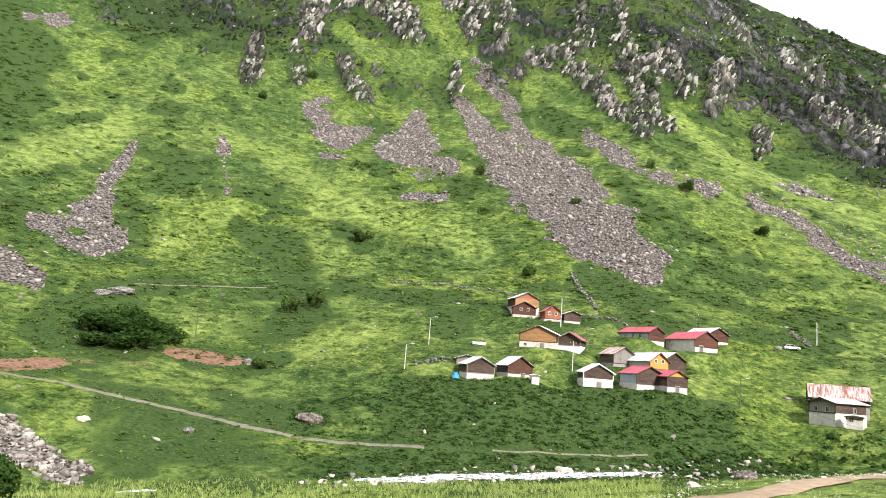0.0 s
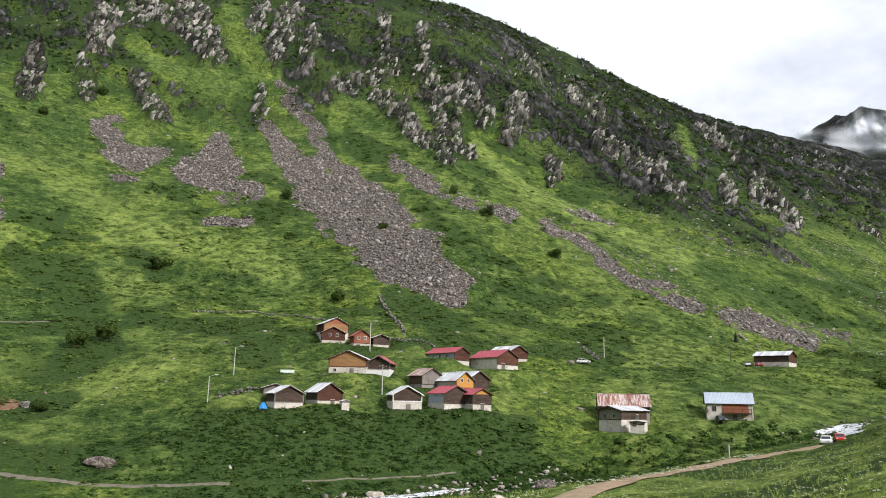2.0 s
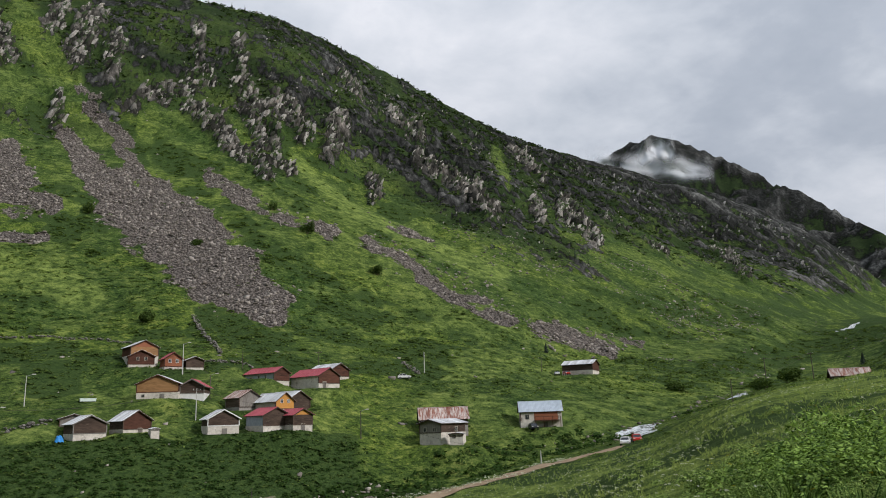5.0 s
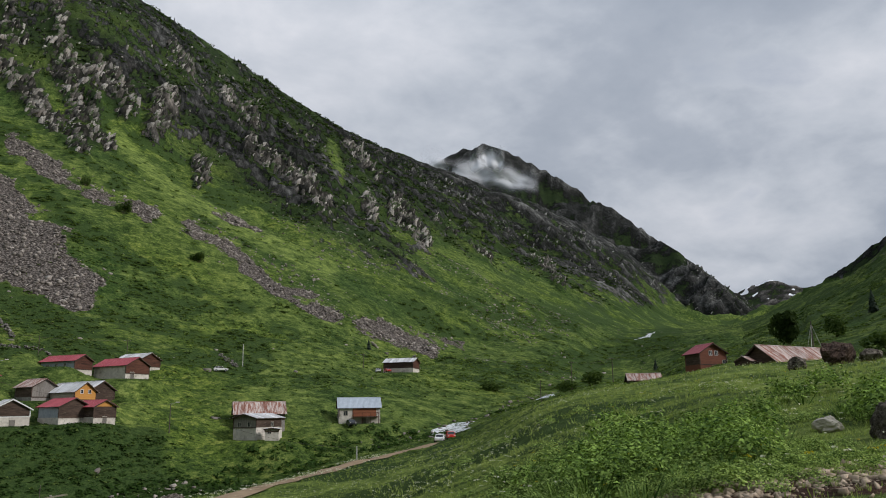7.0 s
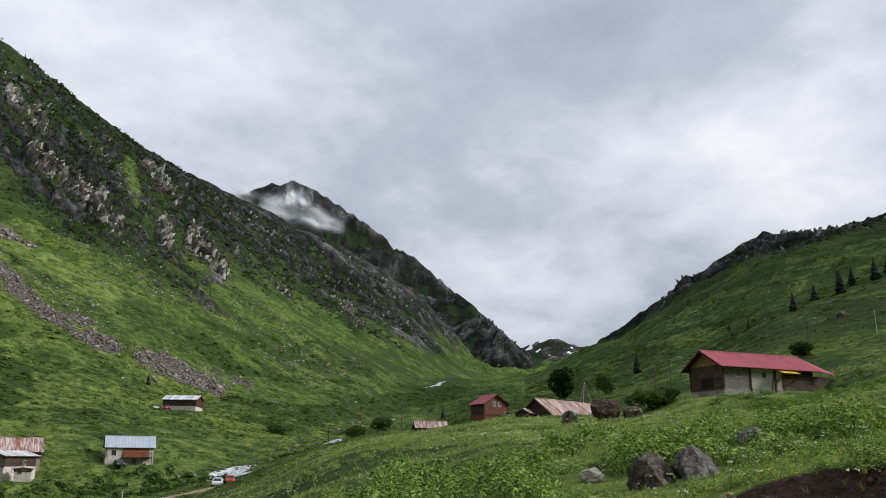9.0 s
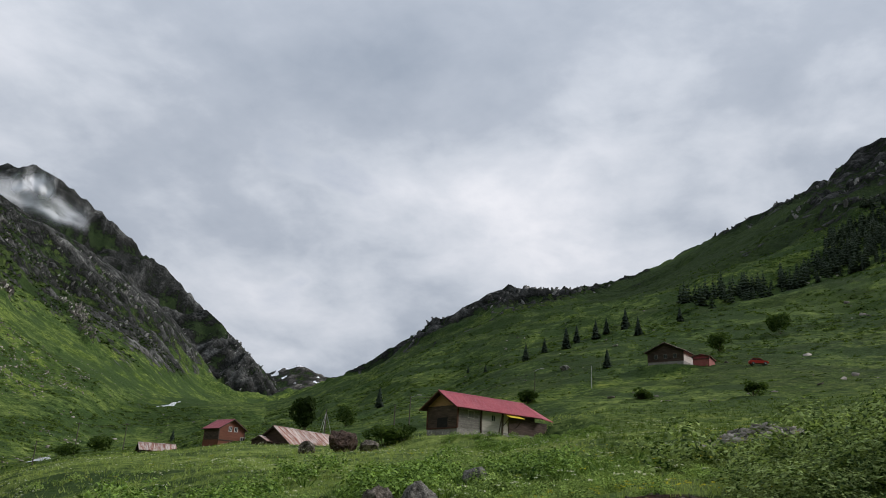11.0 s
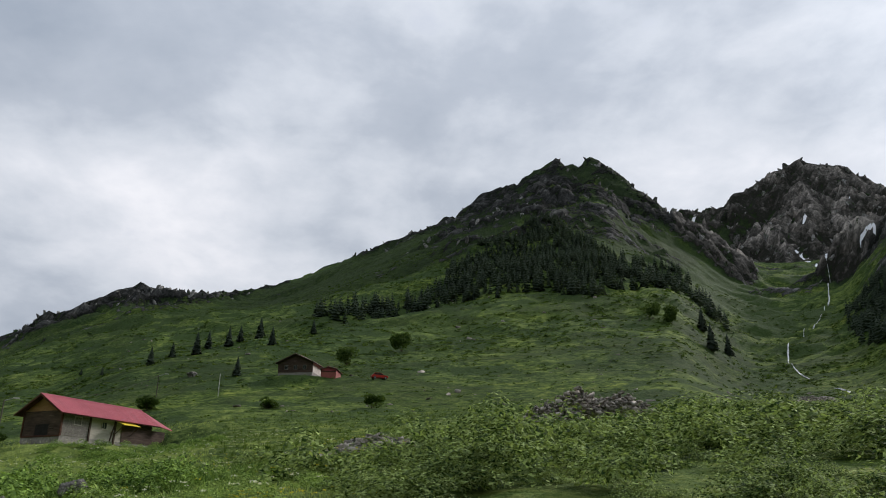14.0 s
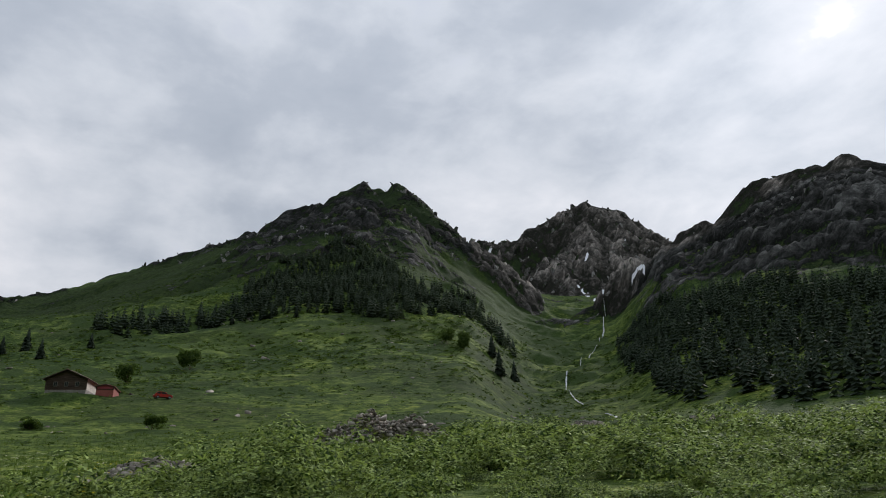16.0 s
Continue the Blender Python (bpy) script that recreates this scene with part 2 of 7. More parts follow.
ORANGE_WOOD = plain("orange_boards", (0.22, 0.075, 0.036), (0.34, 0.135, 0.07), 2.0, 0.7, 0, 0.3, 0.02, None, 0.1, (0.6, 0.6, 6))
RUSSET_WOOD = plain("russet_boards", (0.12, 0.042, 0.024), (0.22, 0.085, 0.05), 2.0, 0.75, 0, 0.4, 0.02, None, 0.12, (0.6, 0.6, 6))
YELLOW_WOOD = plain("yellow_boards", (0.44, 0.2, 0.045), (0.58, 0.29, 0.075), 2.0, 0.7, 0, 0.3, 0.02, None, 0.1, (0.6, 0.6, 6))
GREY_WOOD = plain("silvered_boards", (0.10, 0.09, 0.08), (0.27, 0.25, 0.225), 2.5, 0.85, 0, 0.5, 0.02, ((0.06, 0.05, 0.045), 0.6, 0.75, 0.8), 0.2, (5, 5, 0.7))
PALE_WOOD = plain("limewashed_boards", (0.33, 0.30, 0.255), (0.58, 0.54, 0.46), 2.2, 0.85, 0, 0.5, 0.02, ((0.16, 0.14, 0.115), 0.6, 0.78, 0.5), 0.1, (0.6, 0.6, 6))
PLASTER = plain("stained_plaster", (0.40, 0.365, 0.315), (0.70, 0.655, 0.59), 1.6, 0.9, 0, 0.3, 0.02, ((0.2, 0.175, 0.145), 0.56, 0.72, 0.55))
STONE_WALL = plain("grey_stone_wall", (0.13, 0.12, 0.11), (0.42, 0.39, 0.355), 3.5, 0.9, 0, 0.9, 0.06)
BLUE_PAINT = plain("faded_blue_cladding", (0.25, 0.29, 0.33), (0.42, 0.46, 0.49), 1.4, 0.7, 0, 0.2, 0.01)
WHITE_PAINT = plain("white_paint", (0.62, 0.62, 0.6), (0.8, 0.8, 0.78), 1.0, 0.6, 0, 0.1, 0.01)
DARK_VOID = plain("dark_void_panel", (0.012, 0.011, 0.01), (0.03, 0.027, 0.025), 2.0, 0.9)
POLE_WOOD = plain("tarred_pole", (0.05, 0.042, 0.035), (0.13, 0.11, 0.095), 6.0, 0.85)
CONCRETE = plain("pale_concrete", (0.42, 0.41, 0.39), (0.58, 0.57, 0.545), 4.0, 0.85)
STEEL = plain("dull_steel", (0.25, 0.26, 0.27), (0.4, 0.41, 0.42), 4.0, 0.5, 0.6)
PALE_BOULDER = plain("pale_boulder", (0.27, 0.245, 0.2), (0.6, 0.55, 0.46), 1.6, 0.9, 0, 0.7, 0.05, None, 0.2)
ROAD_DIRT = plain("dirt_track", (0.18, 0.125, 0.078), (0.40, 0.295, 0.19), 0.9, 0.95, 0, 0.6, 0.06, ((0.12, 0.13, 0.05), 0.62, 0.75, 0.35))
PATH_DIRT = plain("foot_path", (0.085, 0.08, 0.055), (0.22, 0.195, 0.145), 0.9, 0.95, 0, 0.6, 0.06, ((0.09, 0.13, 0.03), 0.56, 0.72, 0.5))
YELLOW_CLOTH = plain("yellow_awning_cloth", (0.65, 0.48, 0.02), (0.8, 0.62, 0.04), 2.0, 0.7)
BLUE_CLOTH = plain("blue_tarpaulin", (0.02, 0.16, 0.45), (0.04, 0.28, 0.65), 3.0, 0.5)
RUBBER = plain("tyre_rubber", (0.012, 0.012, 0.012), (0.03, 0.03, 0.03), 8.0, 0.8)
RED_CAR = plain("red_car_paint", (0.42, 0.03, 0.02), (0.52, 0.045, 0.03), 1.0, 0.3, 0, 0.02)
WHITE_CAR = plain("white_car_paint", (0.7, 0.7, 0.7), (0.8, 0.8, 0.8), 1.0, 0.3, 0, 0.02)
BLACK_CAR = plain("dark_car_paint", (0.02, 0.022, 0.026), (0.035, 0.038, 0.042), 1.0, 0.3, 0, 0.02)
GREEN_TUB = plain("pale_green_paint", (0.5, 0.6, 0.55), (0.65, 0.74, 0.68), 2.0, 0.5)
BARK = plain("conifer_bark", (0.05, 0.035, 0.025), (0.12, 0.085, 0.06), 5.0, 0.9)
# needles lightened and greyed to stand in for haze over the far woods
NEEDLES = leafy("spruce_needles", (0.034, 0.049, 0.037), (0.066, 0.088, 0.062), through_leaf=0.12)
DARK_LEAF = leafy("dark_shrub_leaves", (0.032, 0.06, 0.017), (0.105, 0.155, 0.04))
SLOPE_LEAF = leafy("low_slope_shrub_leaves", (0.052, 0.088, 0.024), (0.135, 0.19, 0.05))
CRAG_LEAF = leafy("crag_scrub_leaves", (0.018, 0.034, 0.011), (0.046, 0.072, 0.02))
SHRUB_LEAF = leafy("shrub_leaves", (0.03, 0.06, 0.018), (0.42, 0.52, 0.19), through_leaf=0.25, clump=0.8, span=(0.3, 0.75))
FERN_LEAF = leafy("fern_fronds", (0.03, 0.075, 0.017), (0.26, 0.37, 0.10), through_leaf=0.22)
GRASS_LEAF = leafy("meadow_grass_blades", (0.16, 0.235, 0.06), (0.42, 0.48, 0.165))
PASTURE_LEAF = leafy("hill_pasture_leaves", (0.035, 0.068, 0.013), (0.12, 0.165, 0.035))
BANK_LEAF = leafy("bank_shrub_leaves", (0.026, 0.056, 0.014), (0.056, 0.105, 0.024))
WEED_LEAF = leafy("weed_leaves", (0.04, 0.085, 0.021), (0.33, 0.48, 0.11), through_leaf=0.2, clump=0.9, span=(0.28, 0.75))
BRIGHT_LEAF = leafy("bright_bank_leaves", (0.042, 0.092, 0.022), (0.46, 0.6, 0.17), through_leaf=0.22, clump=0.8, span=(0.28, 0.75))
HERB_LEAF = leafy("pasture_herb_leaves", (0.06, 0.105, 0.025), (0.19, 0.26, 0.065))
WHITE_PETAL = leafy("white_flower_heads", (0.6, 0.6, 0.52), (0.78, 0.78, 0.7))
YELLOW_PETAL = leafy("yellow_flower_heads", (0.45, 0.38, 0.03), (0.65, 0.55, 0.06))


def rubble_material(name="scree_stone", dark=1.0):
    m, t, bsdf, pos = material(name, 0.92)
    isl = node(t, "NewGeometry").outputs["Random Per Island"]
    fine = noise_node(t, pos, 2.5, 5, 0.7)
    both = math_node(t, "ADD", math_node(t, "MULTIPLY", isl, 0.6), math_node(t, "MULTIPLY", fine, 0.4))
    link(t, mixed(t, 1.0, ramp(t, both, (0.15, (0.085, 0.075, 0.064)), (0.5, (0.225, 0.2, 0.174)), (0.85, (0.42, 0.38, 0.335))), (dark, dark, dark), "MULTIPLY"), bsdf.inputs["Base Color"])
    bumped(t, bsdf, fine, 0.6, 0.05)
    return m


def boulder_material(name, dark, mid, pale, moss):
    """Weathered rock: dark pits, pale scars, a little moss on top."""
    m, t, bsdf, pos = material(name, 0.92)
    wide, pits, grain = noise_node(t, pos, 1.3, 5, 0.65, 0.5), noise_node(t, pos, 5.5, 9, 0.78, 0.3), noise_node(t, pos, 26.0, 5, 0.7)
    both = math_node(t, "ADD", math_node(t, "ADD", math_node(t, "MULTIPLY", wide, 0.35), math_node(t, "MULTIPLY", pits, 0.45)), math_node(t, "MULTIPLY", grain, 0.2))
    colour = ramp(t, both, (0.41, dark), (0.49, mid), (0.58, pale))
    colour = mixed(t, ramp(t, noise_node(t, pos, 2.2, 6, 0.7, 0.4), (0.56, 0.0), (0.64, moss)), colour, (0.05, 0.06, 0.03))
    link(t, colour, bsdf.inputs["Base Color"])
    bumped(t, bsdf, both, 1.0, 0.45)
    return m


BOULDER = boulder_material("lichened_boulder", (0.03, 0.028, 0.026), (0.15, 0.14, 0.125), (0.40, 0.38, 0.34), 0.7)
RED_BOULDER = boulder_material("red_brown_boulder", (0.02, 0.013, 0.01), (0.065, 0.04, 0.03), (0.16, 0.105, 0.08), 0.5)
DARK_BOULDER = boulder_material("earthy_dark_boulder", (0.026, 0.021, 0.017), (0.115, 0.097, 0.078), (0.34, 0.295, 0.245), 0.5)


def water_material():
    m, t, bsdf, pos = material("white_water", 0.25)
    foam = ramp(t, noise_node(t, pos, 0.9, 7, 0.7, 0.6), (0.40, 0.0), (0.52, 1.0))
    link(t, mixed(t, foam, (0.035, 0.045, 0.04), (0.74, 0.77, 0.78)), bsdf.inputs["Base Color"])
    link(t, ramp(t, foam, (0.0, 0.12), (1.0, 0.75)), bsdf.inputs["Roughness"])
    bumped(t, bsdf, noise_node(t, pos, 1.6, 5, 0.6), 0.7, 0.2)
    return m


def glass_material():
    m, t, bsdf, pos = material("window_glass", 0.08)
    bsdf.inputs["Base Color"].default_value = (0.03, 0.035, 0.04, 1)
    bsdf.inputs["Specular IOR Level"].default_value = 0.6
    return m


RUBBLE, HEAP_STONE, WATER, GLASS = rubble_material(), rubble_material("heap_stone", 1.35), water_material(), glass_material()


def mist_material():
    m, t, bsdf, pos = material("hanging_mist", 1.0)
    bsdf.inputs["Base Color"].default_value = (0.72, 0.74, 0.76, 1)
    bsdf.inputs["Specular IOR Level"].default_value = 0.0
    body = node(t, "Attribute", attr="body").outputs["Fac"]
    wisp = ramp(t, noise_node(t, pos, 0.009, 6, 0.55, 0.8), (0.34, 0.0), (0.62, 1.0))
    link(t, math_node(t, "MINIMUM", math_node(t, "MULTIPLY", math_node(t, "MULTIPLY", body, wisp), 1.5), 0.82), bsdf.inputs["Alpha"])
    return m


MIST = mist_material()


def crag_material(name="broken_crag_stone", shade=(1.0, 1.0, 1.0)):
    m, t, bsdf, pos = material(name, 0.92)
    isl = node(t, "NewGeometry").outputs["Random Per Island"]
    up = node(t, "Mapping", Scale=(1.0, 1.0, 0.3))
    link(t, pos, up.inputs["Vector"])
    crack, fine = noise_node(t, up.outputs[0], 0.35, 8, 0.72, 0.5), noise_node(t, pos, 1.6, 5, 0.7)
    both = math_node(t, "ADD", math_node(t, "ADD", math_node(t, "MULTIPLY", isl, 0.33), math_node(t, "MULTIPLY", crack, 0.5)), math_node(t, "MULTIPLY", fine, 0.2))
    colour = ramp(t, both, (0.38, (0.018, 0.018, 0.014)), (0.48, (0.062, 0.058, 0.048)), (0.57, (0.165, 0.154, 0.134)), (0.69, (0.42, 0.395, 0.355)))
    colour = mixed(t, ramp(t, noise_node(t, pos, 0.11, 4), (0.55, 0.0), (0.68, 0.4)), colour, mixed(t, 1.0, colour, (1.06, 0.86, 0.74), "MULTIPLY"))
    colour = mixed(t, ramp(t, noise_node(t, pos, 0.16, 6, 0.7), (0.53, 0.0), (0.58, 0.95)), colour, (0.036, 0.066, 0.016))
    link(t, mixed(t, 1.0, colour, shade, "MULTIPLY"), bsdf.inputs["Base Color"])
    bumped(t, bsdf, crack, 0.8, 1.2)
    return m


# bluish tone stands in for haze over the far rock
DARK_CRAG = crag_material("dark_mountain_stone", (0.66, 0.69, 0.73))
CRAG_STONE, PALE_RUBBLE = crag_material(), plain("beige_broken_stone", (0.17, 0.125, 0.085), (0.52, 0.42, 0.31), 5.0, 0.9, 0, 0.6, 0.02)

# ---- the land: one sheet from the viewer's feet to the horizon ----
def hash01(ix, iy, seed):
    h = (ix * 374761393 + iy * 668265263 + seed * 974634777) & 0xFFFFFFFF
    h = ((h ^ (h >> 13)) * 1274126177) & 0xFFFFFFFF
    return ((h ^ (h >> 16)) & 0xFFFF) / 65535.0


def value_noise(x, y, seed=0):
    """Smooth noise from 0 to 1 on a unit lattice."""
    fx, fy = np.floor(x), np.floor(y)
    ix, iy, u, v = fx.astype(np.int64), fy.astype(np.int64), x - fx, y - fy
    u, v = u * u * (3 - 2 * u), v * v * (3 - 2 * v)
    a, b = hash01(ix, iy, seed), hash01(ix + 1, iy, seed)
    c, d = hash01(ix, iy + 1, seed), hash01(ix + 1, iy + 1, seed)
    return (a * (1 - u) + b * u) * (1 - v) + (c * (1 - u) + d * u) * v


def fbm(x, y, octaves=4, seed=0, gain=0.5):
    total, amp, norm = 0.0, 1.0, 0.0
    for k in range(octaves):
        total = total + amp * value_noise(x * 2**k + 17.3 * k, y * 2**k - 9.1 * k, seed + k)
        norm += amp
        amp *= gain
    return total / norm


def ridged(x, y, octaves=4, seed=0):
    total, amp, norm = 0.0, 1.0, 0.0
    for k in range(octaves):
        total = total + amp * (1 - np.abs(2 * value_noise(x * 2.1**k + 5.7 * k, y * 2.1**k + 3.3 * k, seed + k) - 1))
        norm += amp
        amp *= 0.5
    return total / norm


def step(lo, hi, v):
    s = np.clip((v - lo) / (hi - lo), 0, 1)
    return s * s * (3 - 2 * s)


CUTS = []


def cut(bearing, *knots):
    """A cross-section of the valley, shaped to fit the camera's view: distance and height, from the road out over the
    stream or meadow to the crest.
    """
    CUTS.append((bearing, knots))


# village side, upper valley
cut(-34, (8, -0.2), (20, -3.4), (45, -8.8), (85, -14.9), (112, -18.1), (142, -5.8), (185, 1.6), (270, 34.8), (480, 148), (850, 454))
cut(-16, (8, -0.2), (20, -3.8), (45, -9.6), (85, -14.9), (112, -16.7), (138, -9.5), (180, 0.0), (270, 34.8), (450, 143), (850, 463))
cut(0, (8, -0.2), (20, -3.4), (45, -8.8), (85, -13.1), (117, -14.6), (132, -11.6), (152, -2.9), (260, 33.5), (480, 162), (830, 481))
cut(13, (8, -0.1), (20, -2.7), (45, -5.9), (80, -9.6), (132, -13.4), (140, -11.1), (155, -3.0), (265, 37.0), (480, 167), (800, 456))
cut(24, (8, -0.1), (20, -2.7), (45, -5.7), (82, -6.4), (146, -12.7), (156, -9.3), (170, -2.6), (280, 32.5), (520, 161), (900, 433))
cut(33, (8, -0.1), (24, -2.4), (60, -5.1), (113, -5.7), (165, -8.5), (172, -6.2), (188, 0.6), (300, 29.4), (580, 157), (1050, 405))
cut(40, (8, -0.1), (20, -1.2), (55, -2.5), (138, -3.9), (195, -3.5), (205, -1.6), (230, 4.8), (360, 33.1), (700, 163), (1300, 432))
# valley head and meadow
cut(47, (8, 0.0), (20, -0.5), (45, -0.1), (78, 1.6), (255, 4.3), (270, 5.8), (300, 12.1), (480, 48), (950, 186), (1500, 418))
cut(54, (8, 0.0), (20, 0.0), (45, 1.2), (85, 4.0), (300, 11.6), (450, 28), (620, 53), (850, 95), (1150, 173), (1600, 327))
cut(61, (8, 0.2), (20, 0.4), (45, 2.4), (90, 5.6), (160, 10.4), (300, 22.1), (600, 52), (1000, 96), (1700, 171), (2400, 245))
cut(64.5, (8, 0.2), (20, 0.5), (45, 2.6), (90, 5.8), (155, 11.2), (275, 23.2), (480, 47), (780, 85), (1200, 140), (1600, 195))
cut(68, (8, 0.2), (20, 0.6), (45, 2.9), (90, 6.1), (150, 12.4), (250, 24.4), (400, 45), (600, 77), (850, 121), (1200, 174))
cut(74, (8, 0.3), (18, 0.9), (45, 2.9), (90, 7.0), (140, 13.9), (200, 24.4), (300, 42.7), (500, 88), (800, 164), (1200, 254))
cut(80, (8, 0.3), (15, 1.2), (40, 2.9), (90, 7.5), (140, 16.9), (200, 30.4), (300, 55.6), (480, 104), (800, 198), (1200, 310))
cut(88, (7, 0.6), (12, 1.5), (35, 3.2), (90, 9.8), (140, 19.6), (190, 32.4), (290, 62.2), (430, 104), (800, 211), (1200, 345))
# knoll, side valley and forest mountain
cut(97, (7, 0.9), (14, 1.8), (35, 4.2), (80, 9.3), (130, 18.7), (190, 35.1), (280, 63.7), (400, 106), (750, 245), (1150, 413))
cut(105, (7, 1.0), (14, 2.1), (35, 4.8), (80, 10.3), (130, 19.2), (190, 35.1), (280, 66.2), (400, 114), (720, 271), (1100, 453))
cut(111, (7, 1.1), (14, 2.2), (35, 5.2), (80, 11.1), (130, 19.6), (190, 35.1), (290, 70.7), (420, 124), (720, 281), (1080, 494))
cut(112.5, (7, 1.1), (14, 2.2), (35, 5.3), (80, 11.3), (130, 19.9), (190, 35.1), (290, 71.2), (420, 125), (720, 278), (1080, 485))
cut(114.2, (7, 1.1), (14, 2.2), (35, 5.3), (80, 11.4), (130, 19.9), (190, 35.4), (290, 71.2), (420, 124), (730, 276), (1080, 496))
cut(116.8, (7, 1.1), (14, 2.2), (35, 5.3), (80, 11.6), (130, 20.1), (195, 37.0), (295, 72.4), (420, 121), (740, 261), (1090, 447))
cut(119, (7, 1.1), (14, 2.2), (35, 5.4), (80, 11.7), (130, 20.1), (200, 38.7), (300, 73.6), (420, 119), (750, 245), (1100, 426))
cut(125, (7, 1.1), (14, 2.2), (35, 5.4), (85, 12.5), (160, 23.5), (250, 38.5), (350, 62.1), (520, 112), (850, 229), (1300, 411))
cut(130, (7, 1.1), (14, 2.2), (35, 5.3), (90, 13.0), (160, 22.9), (240, 36.2), (340, 60.3), (500, 106), (900, 251), (1400, 430))
cut(136, (7, 1.1), (14, 2.2), (35, 5.3), (90, 12.3), (160, 22.7), (210, 33.0), (300, 65.4), (420, 114), (650, 213), (900, 322))
cut(147, (7, 1.1), (14, 2.1), (35, 5.2), (90, 11.7), (150, 20.5), (190, 30.0), (280, 66.2), (400, 120), (620, 240), (850, 361))
# behind the road
cut(156, (7, 1.1), (14, 2.1), (35, 5.0), (90, 11.7), (150, 20.5), (190, 30.0), (280, 66.2), (400, 116), (620, 227), (850, 347))
cut(190, (7, 0.9), (14, 1.8), (35, 4.0), (90, 12.7), (150, 25.4), (190, 38.5), (280, 71.4), (400, 124), (620, 227), (850, 345))
cut(240, (7, 0.5), (14, 0.9), (35, 2.2), (90, 7.9), (150, 17.4), (190, 28.3), (280, 51.0), (400, 94), (620, 191), (850, 311))
cut(295, (7, 0.1), (20, -2.3), (45, -7.1), (85, -13.4), (115, -17.6), (140, -13.1), (185, -8.1), (270, 20.5), (480, 121), (850, 380))

# crests of the mountains behind
CLOUD_CREST = [(1444, 1917, 667), (1530, 1849, 805), (1587, 1800, 847), (1635, 1688, 857), (1685, 1638, 828), (1706, 1467, 709),
               (1726, 1282, 570), (1696, 1152, 471), (1655, 1030, 386), (1605, 919, 290), (1544, 824, 203), (1515, 772, 160)]
SNOW_CREST = [(3686, 2215, 530), (3786, 2039, 598), (3824, 1966, 637), (3868, 1878, 663), (3922, 1763, 614), (3961, 1673, 606), (4001, 1576, 660), (4053, 1435, 683)]
BACK_CREST = [(1528, -745, 637), (1523, -862, 694), (1510, -980, 707), (1497, -1087, 779), (1470, -1203, 840), (1412, -1271, 804), (1385, -1301, 680),
              (1339, -1348, 668), (1271, -1412, 656)]

RIDGE_CREST = [(1087, 484, 160), (1112, 451, 185), (1130, 403, 220), (1144, 361, 247), (1151, 339, 261), (1153, 332, 276), (1156, 321, 272), (1165, 286, 296), (1174, 249, 321), (1180, 217, 336), (1185, 188, 330), (1190, 155, 330), (1192, 140, 321), (1196, 110, 306)]
PEAK_CREST = [(1125, -106, 391), (1106, -175, 418), (1087, -225, 439), (1080, -235, 448), (1071, -249, 444), (1058, -283, 480), (1037, -335, 494), (1025, -355, 510), (1011, -380, 526), (1006, -392, 531), (1002, -403, 517), (997, -415, 521), (993, -425, 512), (987, -438, 531), (984, -446, 528), (979, -461, 496), (973, -487, 434), (967, -514, 429), (962, -544, 426)]
RIGHT_CREST = [(653, -620, 322), (632, -641, 331), (616, -649, 345), (592, -665, 352), (582, -674, 333), (564, -682, 343), (550, -687, 381), (530, -696, 386), (511, -704, 382), (485, -716, 389), (468, -721, 381), (448, -728, 386), (416, -741, 359), (373, -764, 345)]

bearings = np.concatenate([np.arange(-36, 62, 0.19), np.arange(62, 156, 0.23), np.arange(156, 324, 2.0)])
radii = np.concatenate([np.geomspace(0.6, 20, 44)[:-1], np.geomspace(20, 110, 52)[:-1], np.linspace(110, 330, 86)[:-1], np.linspace(330, 1250, 250)[:-1],
                        np.linspace(1250, 2000, 90)[:-1], np.linspace(2000, 2500, 18)[:-1], np.linspace(2500, 3500, 6)[:-1], np.linspace(3500, 4400, 32)])
NB, NR = len(bearings), len(radii)


def across(values, at):
    """Smooth values between the cuts' bearings, once round."""
    b = np.array([c[0] for c in CUTS], float)
    b = np.concatenate([b[-2:] - 360, b, b[:2] + 360])
    v = np.concatenate([values[-2:], values, values[:2]])
    slope = np.gradient(v, b)
    steep = np.diff(v) / np.diff(b)
    for i in range(1, len(b) - 1):
        if steep[i - 1] * steep[i] <= 0:
            slope[i] = 0
        else:
            lim = 2.5 * min(abs(steep[i - 1]), abs(steep[i]))
            slope[i] = np.clip(slope[i], -lim, lim)
    i = np.clip(np.searchsorted(b, at, side="right") - 1, 0, len(b) - 2)
    h = b[i + 1] - b[i]
    s = (at - b[i]) / h
    return (v[i] * (2 * s**3 - 3 * s**2 + 1) + h * slope[i] * (s**3 - 2 * s**2 + s) + v[i + 1] * (3 * s**2 - 2 * s**3) + h * slope[i + 1] * (s**3 - s**2))


def crest_land(crest, x, y, fall):
    best = np.full(x.shape, -1e4)
    for (ax, ay, az), (bx, by, bz) in zip(crest, crest[1:]):
        dx, dy = bx - ax, by - ay
        s = np.clip(((x - ax) * dx + (y - ay) * dy) / (dx * dx + dy * dy), 0, 1)
        away = np.hypot(x - ax - s * dx, y - ay - s * dy)
        best = np.maximum(best, az + s * (bz - az) - fall * away)
    return best


